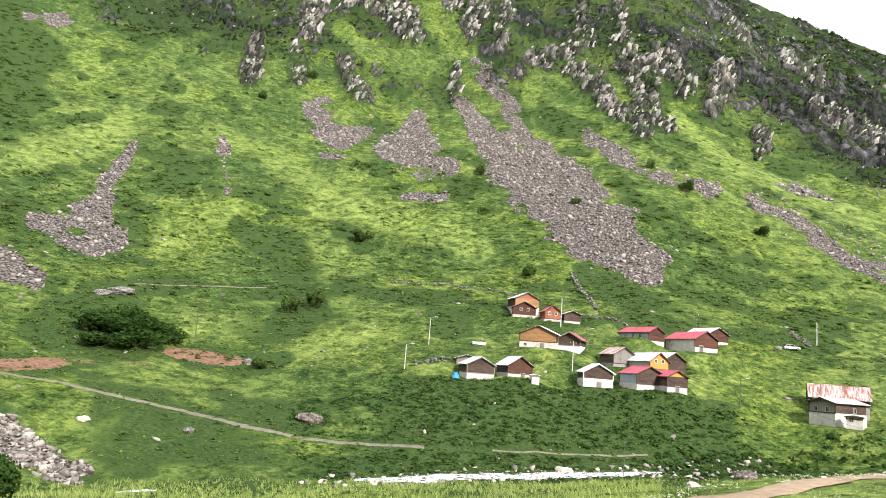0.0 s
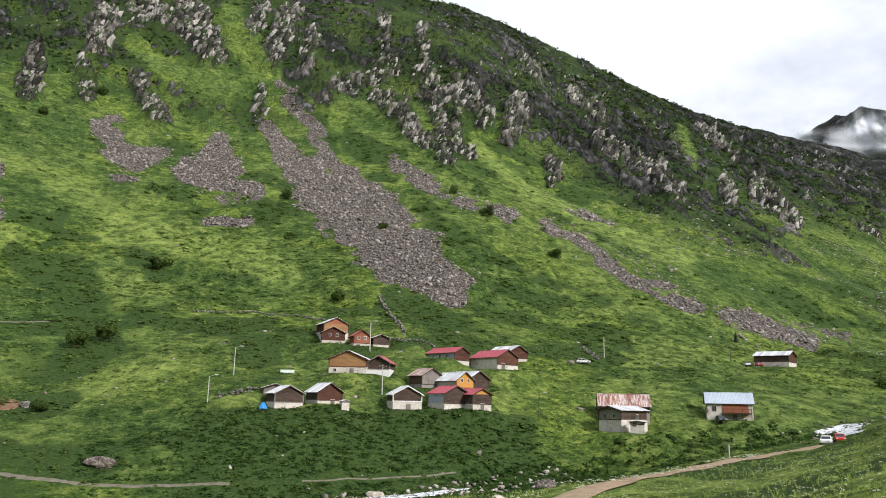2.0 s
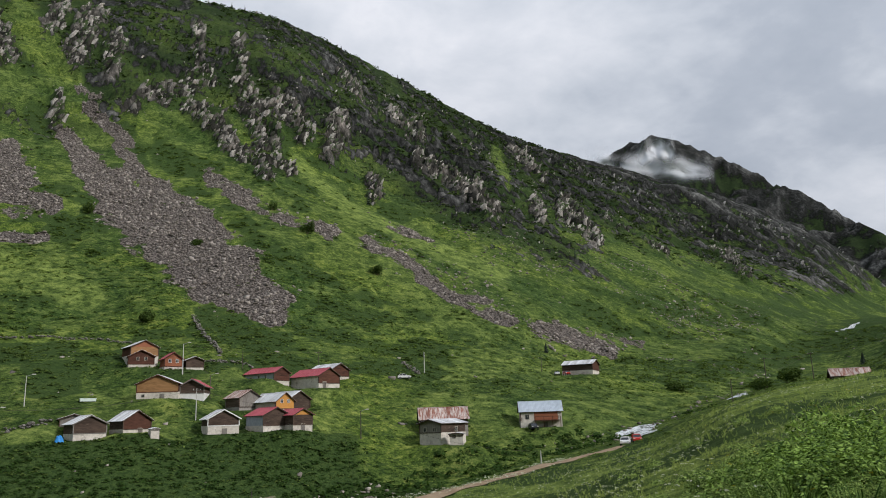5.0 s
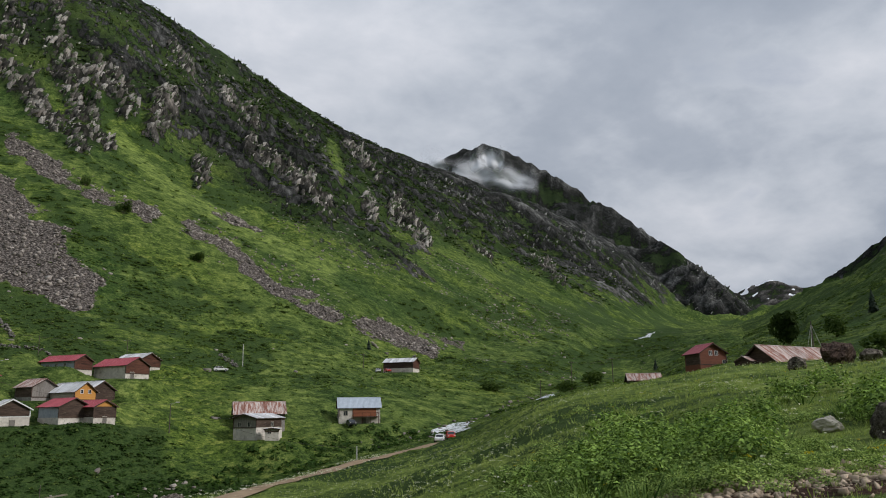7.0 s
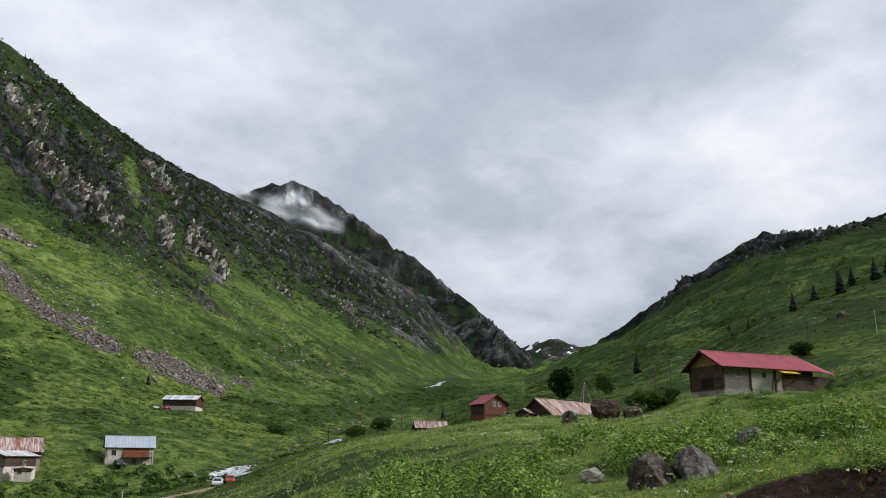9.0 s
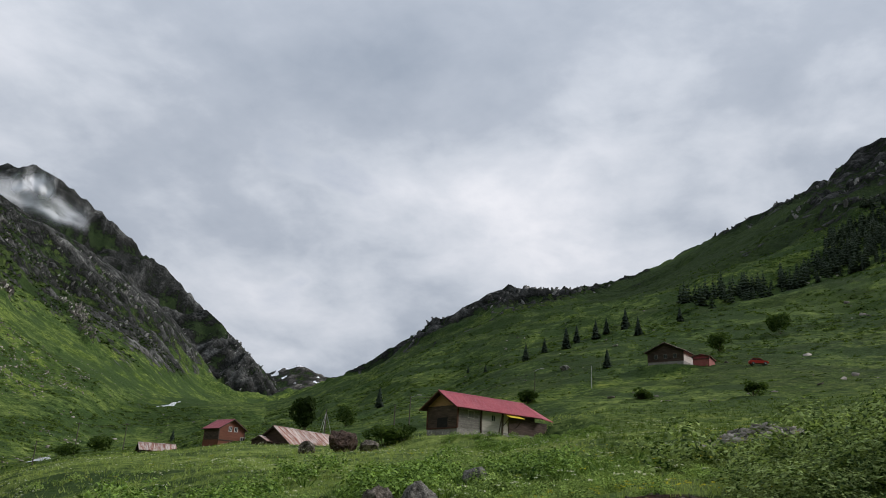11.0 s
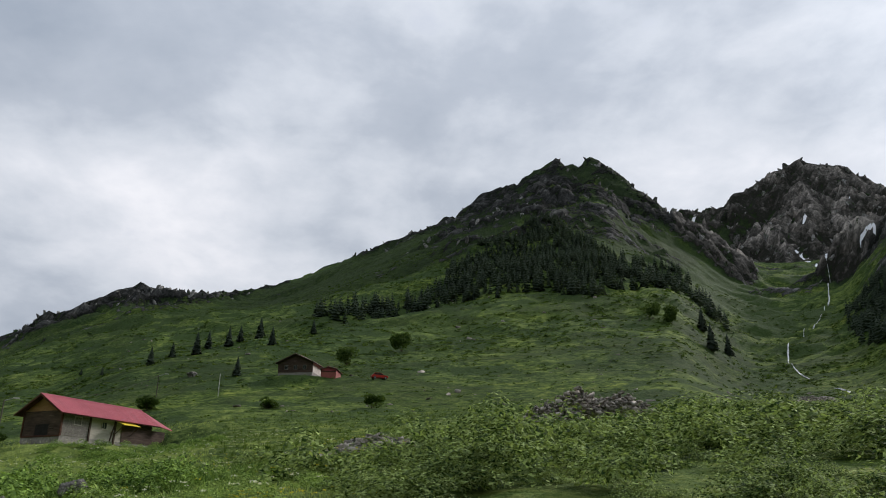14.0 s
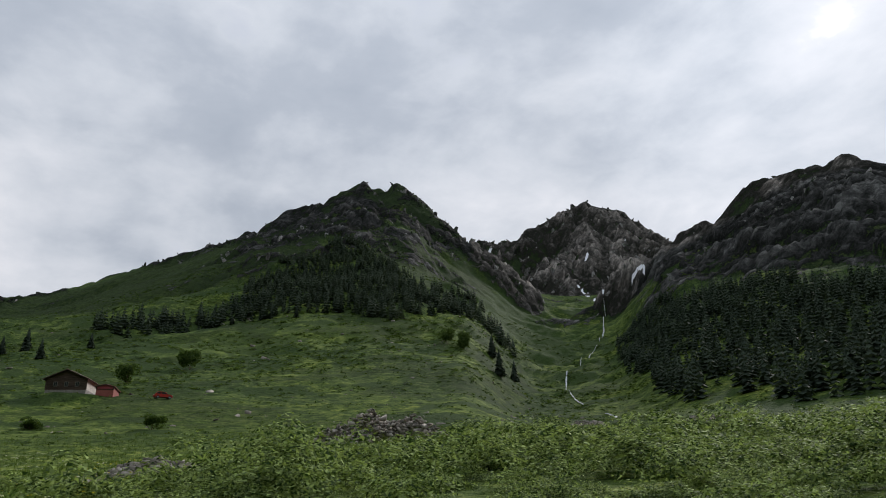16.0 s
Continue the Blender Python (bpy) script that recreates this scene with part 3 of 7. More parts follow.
def lay_land():
    knot_r = np.array([[k[0] for k in c[1]] for c in CUTS], float)
    knot_z = np.array([[k[1] for k in c[1]] for c in CUTS], float)
    n = knot_r.shape[1]
    rr = np.stack([np.exp(across(np.log(knot_r[:, k]), bearings)) for k in range(n)], 1)
    zz = np.stack([across(knot_z[:, k], bearings) for k in range(n)], 1)
    land, crest = np.zeros((NB, NR)), rr[:, -1]
    fine = np.linspace(math.log(0.6), math.log(4900), 1400)
    box = np.exp(-0.5 * (np.arange(-24, 25) / 7.0) ** 2)
    box /= box.sum()
    for i in range(NB):
        r = np.concatenate([[0.1, 4.0], rr[i], [crest[i] * 1.25, crest[i] * 1.9, 6000]])
        z = np.concatenate([[0.0, 0.0], zz[i], [zz[i, -1] * 0.87, zz[i, -1] * 0.5, zz[i, -1] * 0.3]])
        whole = np.interp(np.exp(fine), r, z)
        ratio = np.pad(whole / np.exp(fine), 24, mode="edge")
        soft = np.convolve(ratio, box, mode="valid") * np.exp(fine)
        near_crest = np.exp(-((fine - math.log(crest[i])) / 0.07) ** 2)
        soft = soft * (1 - near_crest) + whole * near_crest
        land[i] = np.interp(np.log(radii), fine, soft)
    return land, crest


land, crest_far = lay_land()
a = np.radians(bearings)[:, None]
X, Y, RR = np.sin(a) * radii, np.cos(a) * radii, np.broadcast_to(radii, (NB, NR))
BB = np.broadcast_to(bearings[:, None], (NB, NR))
far_rock = np.zeros((NB, NR))
for crest, fall in ((CLOUD_CREST, 0.95), (SNOW_CREST, 0.5), (BACK_CREST, 0.95), (RIDGE_CREST, 1.15), (PEAK_CREST, 1.1), (RIGHT_CREST, 1.1)):
    behind = crest_land(crest, X, Y, fall)
    far_rock = np.maximum(far_rock, step(1, 8, behind - land))
    land = np.maximum(land, behind)

# where bare rock begins: rise over distance from the eye, along the bearing, fitted to the camera's view
rise = (land - EYE) / RR
rock_from = np.interp(BB, [-36, -16, 0, 8, 14, 22, 35, 45, 55, 62, 66, 74, 80, 86, 95, 102, 108, 114, 119, 126, 133, 140, 152, 170],
                      np.tan(np.radians([26, 20.5, 20.5, 20.8, 19, 17.5, 13.6, 11.0, 7.6, 7.6, 12.0, 13.6, 15.8, 16.6, 19.6, 20.8, 21.8, 21.4, 19.5, 17.6, 16.6, 18.0, 17.4, 17])))
rough_far = np.clip(RR / 700, 0.4, 2.2)
patchy = fbm(X / 130, Y / 130, 4, 3) - 0.5
rock = step(-0.055, 0.06, rise - rock_from + patchy * np.where((BB > 42) & (BB < 64), 0.08, 0.2)) * step(220, 330, RR)
rock *= 1 - (BB > 46) * (BB < 66) * (1 - step(0.105, 0.13, rise)) * (RR < 1400)
rock = np.maximum(rock, far_rock)

# places on the slopes: chains of (bearing, rise, half width), all in degrees
RISE = np.degrees(np.arctan2(land - EYE, RR))


def mark(field, strength, *chain):
    """Marks a band on the slope along a chain of places, softening at its edge."""
    reach = 2.2 * max(c[2] for c in chain)
    i0, i1 = np.searchsorted(bearings, [min(c[0] for c in chain) - reach, max(c[0] for c in chain) + reach])
    j0 = int(np.searchsorted(radii, 105))
    b, e = BB[i0:i1, j0:], RISE[i0:i1, j0:]
    best = np.full(b.shape, 9.0)
    flat = math.cos(radians(chain[0][1]))
    for (b0, e0, w0), (b1, e1, w1) in zip(chain, chain[1:]):
        dx, dy = (b1 - b0) * flat, e1 - e0
        px, py = (b - b0) * flat, e - e0
        k = np.clip((px * dx + py * dy) / (dx * dx + dy * dy), 0, 1)
        best = np.minimum(best, np.hypot(px - k * dx, py - k * dy) / (w0 + k * (w1 - w0)))
    field[i0:i1, j0:] = np.maximum(field[i0:i1, j0:], strength * (1 - step(0.45, 1.55, best)))


def cells(u, v, seed):
    """Broken blocks: a height for each and how near its edge a place lies."""
    iu, iv = np.floor(u).astype(np.int64), np.floor(v).astype(np.int64)
    first, second, tone = np.full(u.shape, 9.0), np.full(u.shape, 9.0), np.zeros(u.shape)
    for du in (-1, 0, 1):
        for dv in (-1, 0, 1):
            ku, kv = iu + du, iv + dv
            d = np.hypot(ku + 0.15 + 0.7 * hash01(ku, kv, seed) - u, kv + 0.15 + 0.7 * hash01(ku, kv, seed + 1) - v)
            near = d < first
            second = np.where(near, first, np.minimum(second, d))
            tone = np.where(near, hash01(ku, kv, seed + 2), tone)
            first = np.where(near, d, first)
    return tone, second - first


outcrop = np.zeros((NB, NR))
mark(outcrop, 1.0, (69.5, 9.3, 0.35), (74.0, 12.0, 0.7), (78.0, 14.0, 0.9), (82.0, 14.6, 0.75), (85.0, 14.9, 0.4), (90.0, 16.5, 0.2))
mark(outcrop, 0.9, (95.0, 18.7, 0.3), (101.0, 21.0, 0.6), (106.0, 23.0, 1.0), (111.0, 24.4, 1.3), (114.5, 24.0, 1.5), (117.5, 21.6, 1.3), (120.5, 20.4, 0.9), (124.0, 19.6, 0.9))
mark(outcrop, 0.9, (134.5, 17.7, 0.8), (140.0, 18.3, 1.3), (147.0, 18.4, 1.7), (154.0, 18.0, 1.9))
mark(outcrop, 1.0, (125.0, 20.2, 1.6), (129.0, 20.4, 2.4), (133.0, 19.6, 1.6))
rock = np.maximum(rock, outcrop)
# bare crags
crag = np.zeros((NB, NR))
mark(crag, 1.0, (-12.3, 25.3, 0.8), (-12.6, 23.4, 0.7))
mark(crag, 1.0, (-10.1, 26.2, 0.85), (-7.8, 26.0, 0.8))
mark(crag, 1.0, (-6.7, 27.0, 1.0), (-5.4, 25.4, 1.0), (-4.6, 24.0, 0.8))
mark(crag, 1.0, (-1.3, 27.2, 0.65), (-2.0, 26.1, 0.5))
mark(crag, 1.0, (1.0, 27.6, 0.75), (-0.1, 24.6, 0.7))
mark(crag, 1.0, (2.6, 26.0, 0.6), (2.5, 24.2, 0.55))
mark(crag, 0.9, (-9.6, 21.6, 0.55), (-8.0, 19.3, 0.75))
mark(crag, 0.8, (-13.3, 21.6, 0.7), (-12.8, 20.2, 0.6))
mark(crag, 0.9, (-16.4, 21.8, 0.6), (-16.6, 19.8, 0.6))
mark(crag, 0.9, (-0.7, 22.2, 0.35), (-0.9, 20.1, 0.45))
mark(crag, 1.0, (4.2, 22.0, 0.6), (6.7, 23.6, 0.6), (9.3, 24.9, 0.7))
mark(crag, 1.0, (8.5, 28.0, 0.4), (8.7, 26.2, 0.4))
mark(crag, 1.0, (8.5, 22.7, 0.9), (9.8, 21.9, 1.0), (10.8, 20.5, 0.8))
mark(crag, 0.9, (11.2, 20.0, 0.6), (13.4, 19.0, 0.8), (15.8, 18.8, 0.6))
mark(crag, 1.0, (12.0, 24.2, 0.85), (13.9, 21.4, 1.1), (14.0, 18.2, 0.75))
mark(crag, 0.95, (14.8, 23.6, 0.85), (16.8, 20.9, 0.6))
mark(crag, 0.9, (11.4, 27.2, 0.4), (11.9, 25.8, 0.4))
mark(crag, 0.9, (19.5, 21.8, 0.75), (19.0, 20.0, 0.8))
mark(crag, 0.85, (22.2, 17.2, 0.55), (22.0, 18.2, 0.45))
mark(crag, 0.75, (19.7, 25.5, 0.35), (21.1, 23.7, 0.35))
mark(crag, 0.75, (23.6, 22.7, 0.4), (26.0, 20.9, 0.35))
mark(crag, 0.85, (25.6, 19.3, 0.4), (28.6, 17.2, 0.42), (31.4, 14.8, 0.5))
mark(crag, 0.8, (30.3, 17.4, 0.35), (29.8, 16.4, 0.3))
mark(crag, 0.9, (34.6, 15.6, 0.5), (35.1, 14.2, 0.4))
mark(crag, 0.95, (36.8, 15.0, 0.55), (39.2, 12.5, 0.55))
mark(crag, 0.65, (44.1, 11.0, 0.28), (39.9, 14.2, 0.28))
mark(crag, 0.6, (33.0, 20.0, 0.3), (35.5, 17.6, 0.3))
mark(crag, 0.6, (47.5, 11.5, 0.35), (49.5, 8.6, 0.35))
# grass chutes between them, and sunlit patches painted in as paler turf
lawn_and_sun = np.zeros((NB, NR))
mark(lawn_and_sun, 1.0, (-3.7, 27.0, 0.85), (-0.6, 23.4, 1.1), (1.0, 21.4, 0.5))
mark(lawn_and_sun, 1.0, (-10.2, 24.3, 0.6), (-7.2, 22.7, 0.9), (-2.5, 22.4, 1.1))
mark(lawn_and_sun, 1.0, (5.5, 22.0, 0.7), (5.2, 20.2, 0.6))
mark(lawn_and_sun, 1.0, (16.0, 19.5, 0.45), (20.2, 16.2, 0.6), (25.9, 13.4, 0.75), (31.7, 10.9, 0.85))
mark(lawn_and_sun, 0.5, (31.9, 20.0, 0.4), (32.6, 17.2, 0.45))
mark(lawn_and_sun, 0.9, (-10.0, 11.6, 1.3), (-3.8, 10.9, 1.2), (2.2, 9.2, 0.9))
mark(lawn_and_sun, 0.9, (-31.2, 11.1, 0.95), (-25.3, 14.1, 1.1), (-22.4, 20.6, 0.95))
mark(lawn_and_sun, 0.7, (-17.7, 15.5, 0.95), (-12.5, 13.8, 0.95), (-8.9, 12.1, 0.95))
mark(lawn_and_sun, 0.7, (-20.7, 7.7, 1.1), (-16.3, 10.4, 1.1))
mark(lawn_and_sun, 0.8, (-9.4, 8.2, 1.4), (-6.8, 7.4, 0.8))
mark(lawn_and_sun, 0.7, (-10.4, 0.5, 1.1), (-5.8, 2.2, 1.1))
mark(lawn_and_sun, 0.6, (-19.0, 1.6, 0.9), (-14.0, 2.0, 0.9))

mark(lawn_and_sun, 0.55, (98.4, 13.2, 0.8), (107.0, 14.4, 0.9), (117.0, 14.7, 0.7), (119.7, 13.0, 0.8))
# woods on the far side, and heath over the upper slopes
wood, forest, heath = np.zeros((NB, NR)), np.zeros((NB, NR)), np.zeros((NB, NR))
mark(wood, 1.0, (103.6, 16.8, 1.4), (106.5, 17.8, 2.0), (110.2, 18.6, 2.5), (113.6, 17.4, 2.0))
mark(wood, 0.8, (92.5, 14.0, 0.22), (97.0, 14.6, 0.4), (101.0, 15.4, 0.6), (104.0, 16.4, 1.2))
mark(wood, 0.9, (114.5, 16.8, 1.2), (119.5, 16.2, 0.6), (121.8, 14.1, 0.5), (122.9, 12.4, 0.3))
mark(forest, 1.0, (132.3, 12.1, 1.6), (135.6, 12.5, 3.4), (141.0, 12.5, 3.7), (147.0, 11.3, 4.4), (156.0, 10.8, 4.6))
mark(heath, 0.45, (66.5, 8.3, 0.5), (73.0, 10.6, 0.8), (81.4, 13.2, 0.8), (86.0, 14.4, 0.5))
mark(heath, 0.9, (86.0, 14.6, 0.5), (92.0, 16.0, 1.1), (98.0, 18.4, 1.5), (103.0, 20.4, 1.5), (107.0, 22.0, 1.2))
mark(heath, 0.6, (113.5, 21.0, 1.3), (118.0, 18.8, 1.5), (122.0, 18.4, 1.2))
# scrubby heath patches, also put in to darken the hillside lying in shade
heath = np.maximum(heath, 0.5 * step(0.44, 0.6, fbm(X / 26, Y / 26, 4, 147)) * step(72, 80, BB) * (BB < 135) * step(95, 150, RR) * (1 - step(420, 500, RR)))

# relief
along = X * 0.883 + Y * 0.469
over = -X * 0.469 + Y * 0.883
ribs = np.where(BB < 66, ridged(along / 46 + over / 260, over / 150, 5, 40), ridged(X / 60, Y / 60, 5, 41))
blocks = np.where(BB < 66, ridged(along / 13, over / 24, 4, 77), ridged(X / 17, Y / 17, 4, 77))
spikes = np.where(BB < 66, ridged(along / 6.5, over / 15, 2, 78), ridged(X / 8, Y / 8, 2, 78))
calm = np.where(BB < 66, 1.0, 0.8)


def ledges(height, tall, start, end):
    """Cliffs and ledges: how far each place moves, and where the cliff faces stand."""
    q = height / tall
    f = q - np.floor(q)
    return (np.floor(q) + step(start, end, f) - q) * tall, step(start - 0.12, start + 0.05, f) * (1 - step(end, end + 0.06, f))


stepped = (1 - step(1150, 1300, RR)) * (1 - step(44, 54, BB))
lean = (fbm(along / 90, over / 140, 3, 48) - 0.5) * 190
big = land * 0.75 + lean + (ribs - 0.5) * 62 + (blocks - 0.5) * 24
move_big, cliff_big = ledges(big + (spikes - 0.5) * 10, 34, 0.58, 0.92)
move_small, cliff_small = ledges(big * 1.05 + (spikes - 0.5) * 14, 11, 0.5, 0.9)
ragged = fbm(X / 16, Y / 16, 3, 58) - 0.5
crag = np.clip(crag + ragged * 1.1 * (crag > 0.02), 0, 1) * (1 - 0.7 * lawn_and_sun)
broken, seams = 0.0, 0.0
for k, (wide, deep, tall) in enumerate(((24, 30, 9.0), (10, 13, 4.5), (5.2, 7, 2.2))):
    tone, edge = cells(along / wide + over / (2.2 * deep) + 0.5 * ragged, over / deep - along / (4 * wide), 120 + 10 * k)
    broken = broken + tall * (tone - 0.45) - 0.35 * tall * (1 - step(0.0, 0.16, edge))
    seams = np.maximum(seams, (1 - step(0.0, 0.2, edge)) * (0.6 + 0.2 * k))
shards = 0.0
for k, (wide, tall) in enumerate(((44, 15.0), (19, 7.0), (9, 3.5))):
    tone, edge = cells(X / wide + 0.6 * ragged, Y / wide, 160 + 10 * k)
    shards = shards + tall * (tone - 0.45) - 0.4 * tall * (1 - step(0.0, 0.18, edge))
    seams = np.where(BB < 66, seams, np.maximum(seams * (k > 0), (1 - step(0.0, 0.2, edge)) * (0.6 + 0.2 * k)))
easy = 1 - 0.35 * stepped - 0.5 * (BB > 36) * (BB < 66) * (RR > 1250)
relief = 0.85 * (BB > 66) * rock * shards * np.clip(RR / 900, 0.7, 1.5) + crag * (5.0 + broken) + stepped * rock * (1 - crag) * 0.5 * broken * (1 - 0.8 * lawn_and_sun)
relief = relief + easy * rock * calm * ((ribs - 0.55) * 26 * rough_far + (blocks - 0.5) * 8 * np.clip(rough_far, 0.6, 1.5) + (spikes - 0.5) * 6 * np.clip(rough_far, 0.6, 1.3)
                        + stepped * (0.35 * move_big + 0.4 * move_small) + (1 - stepped) * ((ribs - 0.55) * 14 * rough_far + (blocks - 0.5) * 7 * np.clip(rough_far, 0.6, 1.5)))
flank = (BB > 30) * (BB < 66) * step(1150, 1350, RR) * (RR < 2700)
relief = relief + flank * ((ridged(Y / 95 + X / 500, X / 420, 4, 141) - 0.62) * 62 + (ridged(Y / 30 + X / 160, X / 120, 3, 142) - 0.6) * 22)
folds = (BB > 66) * (BB < 156) * (1 - rock) * step(230, 420, RR) * ((ridged(X / 85, Y / 85, 4, 145) - 0.6) * np.where((BB > 117) & (BB < 137), 24, 15))
gully = folds + (ridged(along / 120, over / 700, 2, 90) - 0.5) * 14 * step(300, 520, RR) * (BB < 62) * (1 - rock)
hump = (fbm(X / 34, Y / 34, 3, 7) - 0.5) * 5.0 * step(150, 300, RR) + (fbm(X / 9, Y / 9, 3, 8) - 0.5) * 1.1 * step(6, 60, RR)
tufts = (fbm(X / 1.6, Y / 1.6, 3, 9) - 0.5) * 0.22 * step(3, 9, RR) * (1 - step(90, 200, RR))
grit = (fbm(X / 4.5, Y / 4.5, 2, 19) - 0.5) * 1.2 * step(180, 330, RR) * (1 - 0.5 * rock)
# the crest keeps its line as seen from the camera: relief fades there to a jagged edge
at_crest = np.exp(-(((RR - crest_far[:, None]) / (0.10 * crest_far[:, None])) ** 2))
relief *= 1 - 0.75 * at_crest
Z = land + relief + gully * (1 - at_crest) + hump * (1 - 0.8 * at_crest) + tufts + grit


# land is clamped under the skyline fitted to the camera's view, but for single jagged stones
line = RISE.max(1) + 0.16 * (fbm(bearings * 2.1, bearings * 0, 3, 150) - 0.4) * np.interp(bearings, [0, 20, 40, 62, 66, 156], [2, 2, 1.4, 1.2, 2.6, 3.0])
Z = np.where(RR > 300, np.minimum(Z, EYE + RR * np.tan(np.radians(line))[:, None]), Z)


# the roadside bank, cut back steeply
bank_edge = np.interp(BB, [70, 76.5, 80, 86, 96, 110], [15.7, 15.5, 15.2, 14.3, 12.3, 11.0])
Z = Z - 0.5 * step(70, 76, BB) * (1 - step(108, 116, BB)) * step(6.5, 9, RR) * (1 - step(-0.35, 0.25, RR - bank_edge))


# benches cut into the slope for the houses: bearing, distance, reach
for pb, pr, reach in ((5.9, 209, 8), (8.4, 207, 7), (7.0, 185, 9), (2.6, 163, 6), (5.6, 164, 6), (11.4, 164, 6), (15.4, 166, 8), (15.6, 178, 8), (13, 180, 6), (14.6, 201, 9), (18.0, 198, 10),
                      (27.2, 171, 10), (34.3, 191, 9), (37.3, 262, 10), (78.2, 96, 11), (65.6, 108, 12), (91.4, 187, 9)):
    px, py = pr * math.sin(radians(pb)), pr * math.cos(radians(pb))
    i, j = int(np.argmin(np.abs(bearings - pb))), int(np.argmin(np.abs(radii - pr)))
    bench = 1 - step(0.55, 1.35, np.hypot(X - px, Y - py) / reach)
    Z = Z * (1 - bench) + Z[i, j] * bench


def ground(x, y):
    """Height of the land at a place."""
    r, b = math.hypot(x, y), math.degrees(math.atan2(x, y))
    b = b + 360 if b < -36 else b
    i = min(max(int(np.searchsorted(bearings, b)) - 1, 0), NB - 2)
    j = min(max(int(np.searchsorted(radii, r)) - 1, 0), NR - 2)
    u, v = (b - bearings[i]) / (bearings[i + 1] - bearings[i]), (r - radii[j]) / (radii[j + 1] - radii[j])
    u, v = min(max(u, 0), 1), min(max(v, 0), 1)
    return float((Z[i, j] * (1 - u) + Z[i + 1, j] * u) * (1 - v) + (Z[i, j + 1] * (1 - u) + Z[i + 1, j + 1] * u) * v)


def at(bearing, r):
    return r * math.sin(radians(bearing)), r * math.cos(radians(bearing))


def along_line(points, x, y):
    """Distance of every place from a line of (x, y) points."""
    best = np.full(x.shape, 1e9)
    for (ax, ay), (bx, by) in zip(points, points[1:]):
        dx, dy = bx - ax, by - ay
        s = np.clip(((x - ax) * dx + (y - ay) * dy) / (dx * dx + dy * dy + 1e-9), 0, 1)
        best = np.minimum(best, np.hypot(x - ax - s * dx, y - ay - s * dy))
    return best

# ---- what covers the land ----
def strip_mask(points, width):
    """1 inside a band of that half width, falling off at its edge."""
    return 1 - step(0.6, 1.4, along_line(points, X, Y) / width)


fray = fbm(X / 11, Y / 11, 4, 57) - 0.5


wob = fbm(X / 60, Y / 60, 3, 55) - 0.5
scree = np.zeros((NB, NR))
mark(scree, 1.0, (0.0, 19.8, 0.6), (1.6, 17.6, 0.95), (4.2, 15.4, 1.6), (7.7, 13.3, 2.0), (10.7, 11.3, 2.3), (13.2, 9.5, 2.0), (14.7, 8.6, 1.4))
mark(scree, 0.85, (0.5, 23.1, 0.32), (1.8, 22.6, 0.32))
mark(scree, 0.9, (1.1, 22.0, 0.27), (2.6, 20.7, 0.38), (4.1, 19.6, 0.35))
mark(scree, 0.9, (3.3, 19.4, 0.35), (4.9, 17.7, 0.5), (7.5, 16.0, 0.75), (10.2, 14.1, 0.75))
mark(scree, 1.0, (-3.6, 18.0, 0.65), (-3.7, 16.2, 1.7))
mark(scree, 1.0, (-5.6, 16.0, 0.9), (-3.0, 15.1, 0.85), (-0.7, 14.9, 0.6))
mark(scree, 0.8, (-4.0, 12.6, 0.35), (-0.9, 12.7, 0.38))
mark(scree, 0.62, (-11.4, 18.3, 0.85), (-9.8, 16.1, 1.0), (-7.6, 17.4, 0.7))
mark(scree, 0.62, (9.8, 17.8, 0.45), (13.1, 16.0, 0.55), (18.9, 14.2, 0.6))
mark(scree, 0.7, (23.5, 14.9, 0.32), (26.5, 13.8, 0.28))
mark(scree, 0.66, (21.6, 13.2, 0.6), (24.1, 11.7, 0.75), (27.5, 9.6, 0.7), (32.4, 7.2, 0.6))
mark(scree, 0.85, (34.4, 6.5, 0.65), (37.0, 5.5, 0.85), (39.6, 4.8, 0.65))
mark(scree, 0.66, (37.5, 6.3, 0.38), (41.8, 5.2, 0.32))
mark(scree, 0.9, (-23.9, 13.4, 0.32), (-25.2, 11.0, 0.5), (-25.4, 9.4, 0.85), (-26.0, 7.8, 1.7))
mark(scree, 0.85, (-29.3, 7.5, 0.5), (-24.4, 7.2, 0.8))
mark(scree, 0.6, (-30.8, 4.4, 0.9), (-28.6, 3.6, 0.5))
mark(scree, 0.55, (-18.0, 15.0, 0.35), (-17.2, 11.5, 0.45))
mark(scree, 0.6, (-31.5, 20.0, 0.6), (-29.5, 20.3, 0.4))
scree = np.maximum(scree, 0.62 * (1 - step(0.35, 1.65, along_line([at(-30.5, 128), at(-27.8, 122), at(-26.6, 117)], X, Y) / 4.5)))
scree = np.clip(1.2 * scree + (fray * 2.1 + wob * 0.3) * (scree > 0.01), 0, 1)
scree *= 1 - (0.7 * (fray > 0.1)) * np.exp(-(((BB - 5.2) / 1.1) ** 2) - (((RISE - 17.0) / 0.5) ** 2))
dense = step(0.38, 0.62, fbm(X / 75, Y / 75, 3, 31))
dense = np.maximum(dense, 0.4 * (1 - step(4, 20, BB)) * step(150, 190, RR))
shrub = step(0.50, 0.66, fbm(X / 13, Y / 13, 4, 33) * (0.72 + 0.42 * dense))
shrub *= 0.85
shrub = np.maximum(shrub, 0.8 * step(0.53, 0.66, fbm(X / 16, Y / 16, 4, 36)) * (BB > 62) * step(90, 140, RR))
bank = (0.75 + 0.25 * step(-10, -3, BB)) * (1 - step(26, 33, BB)) * step(114, 122, RR) * (1 - step(146, 158, RR)) * (0.35 + 0.75 * step(0.35, 0.6, fbm(X / 14, Y / 14, 3, 37)))
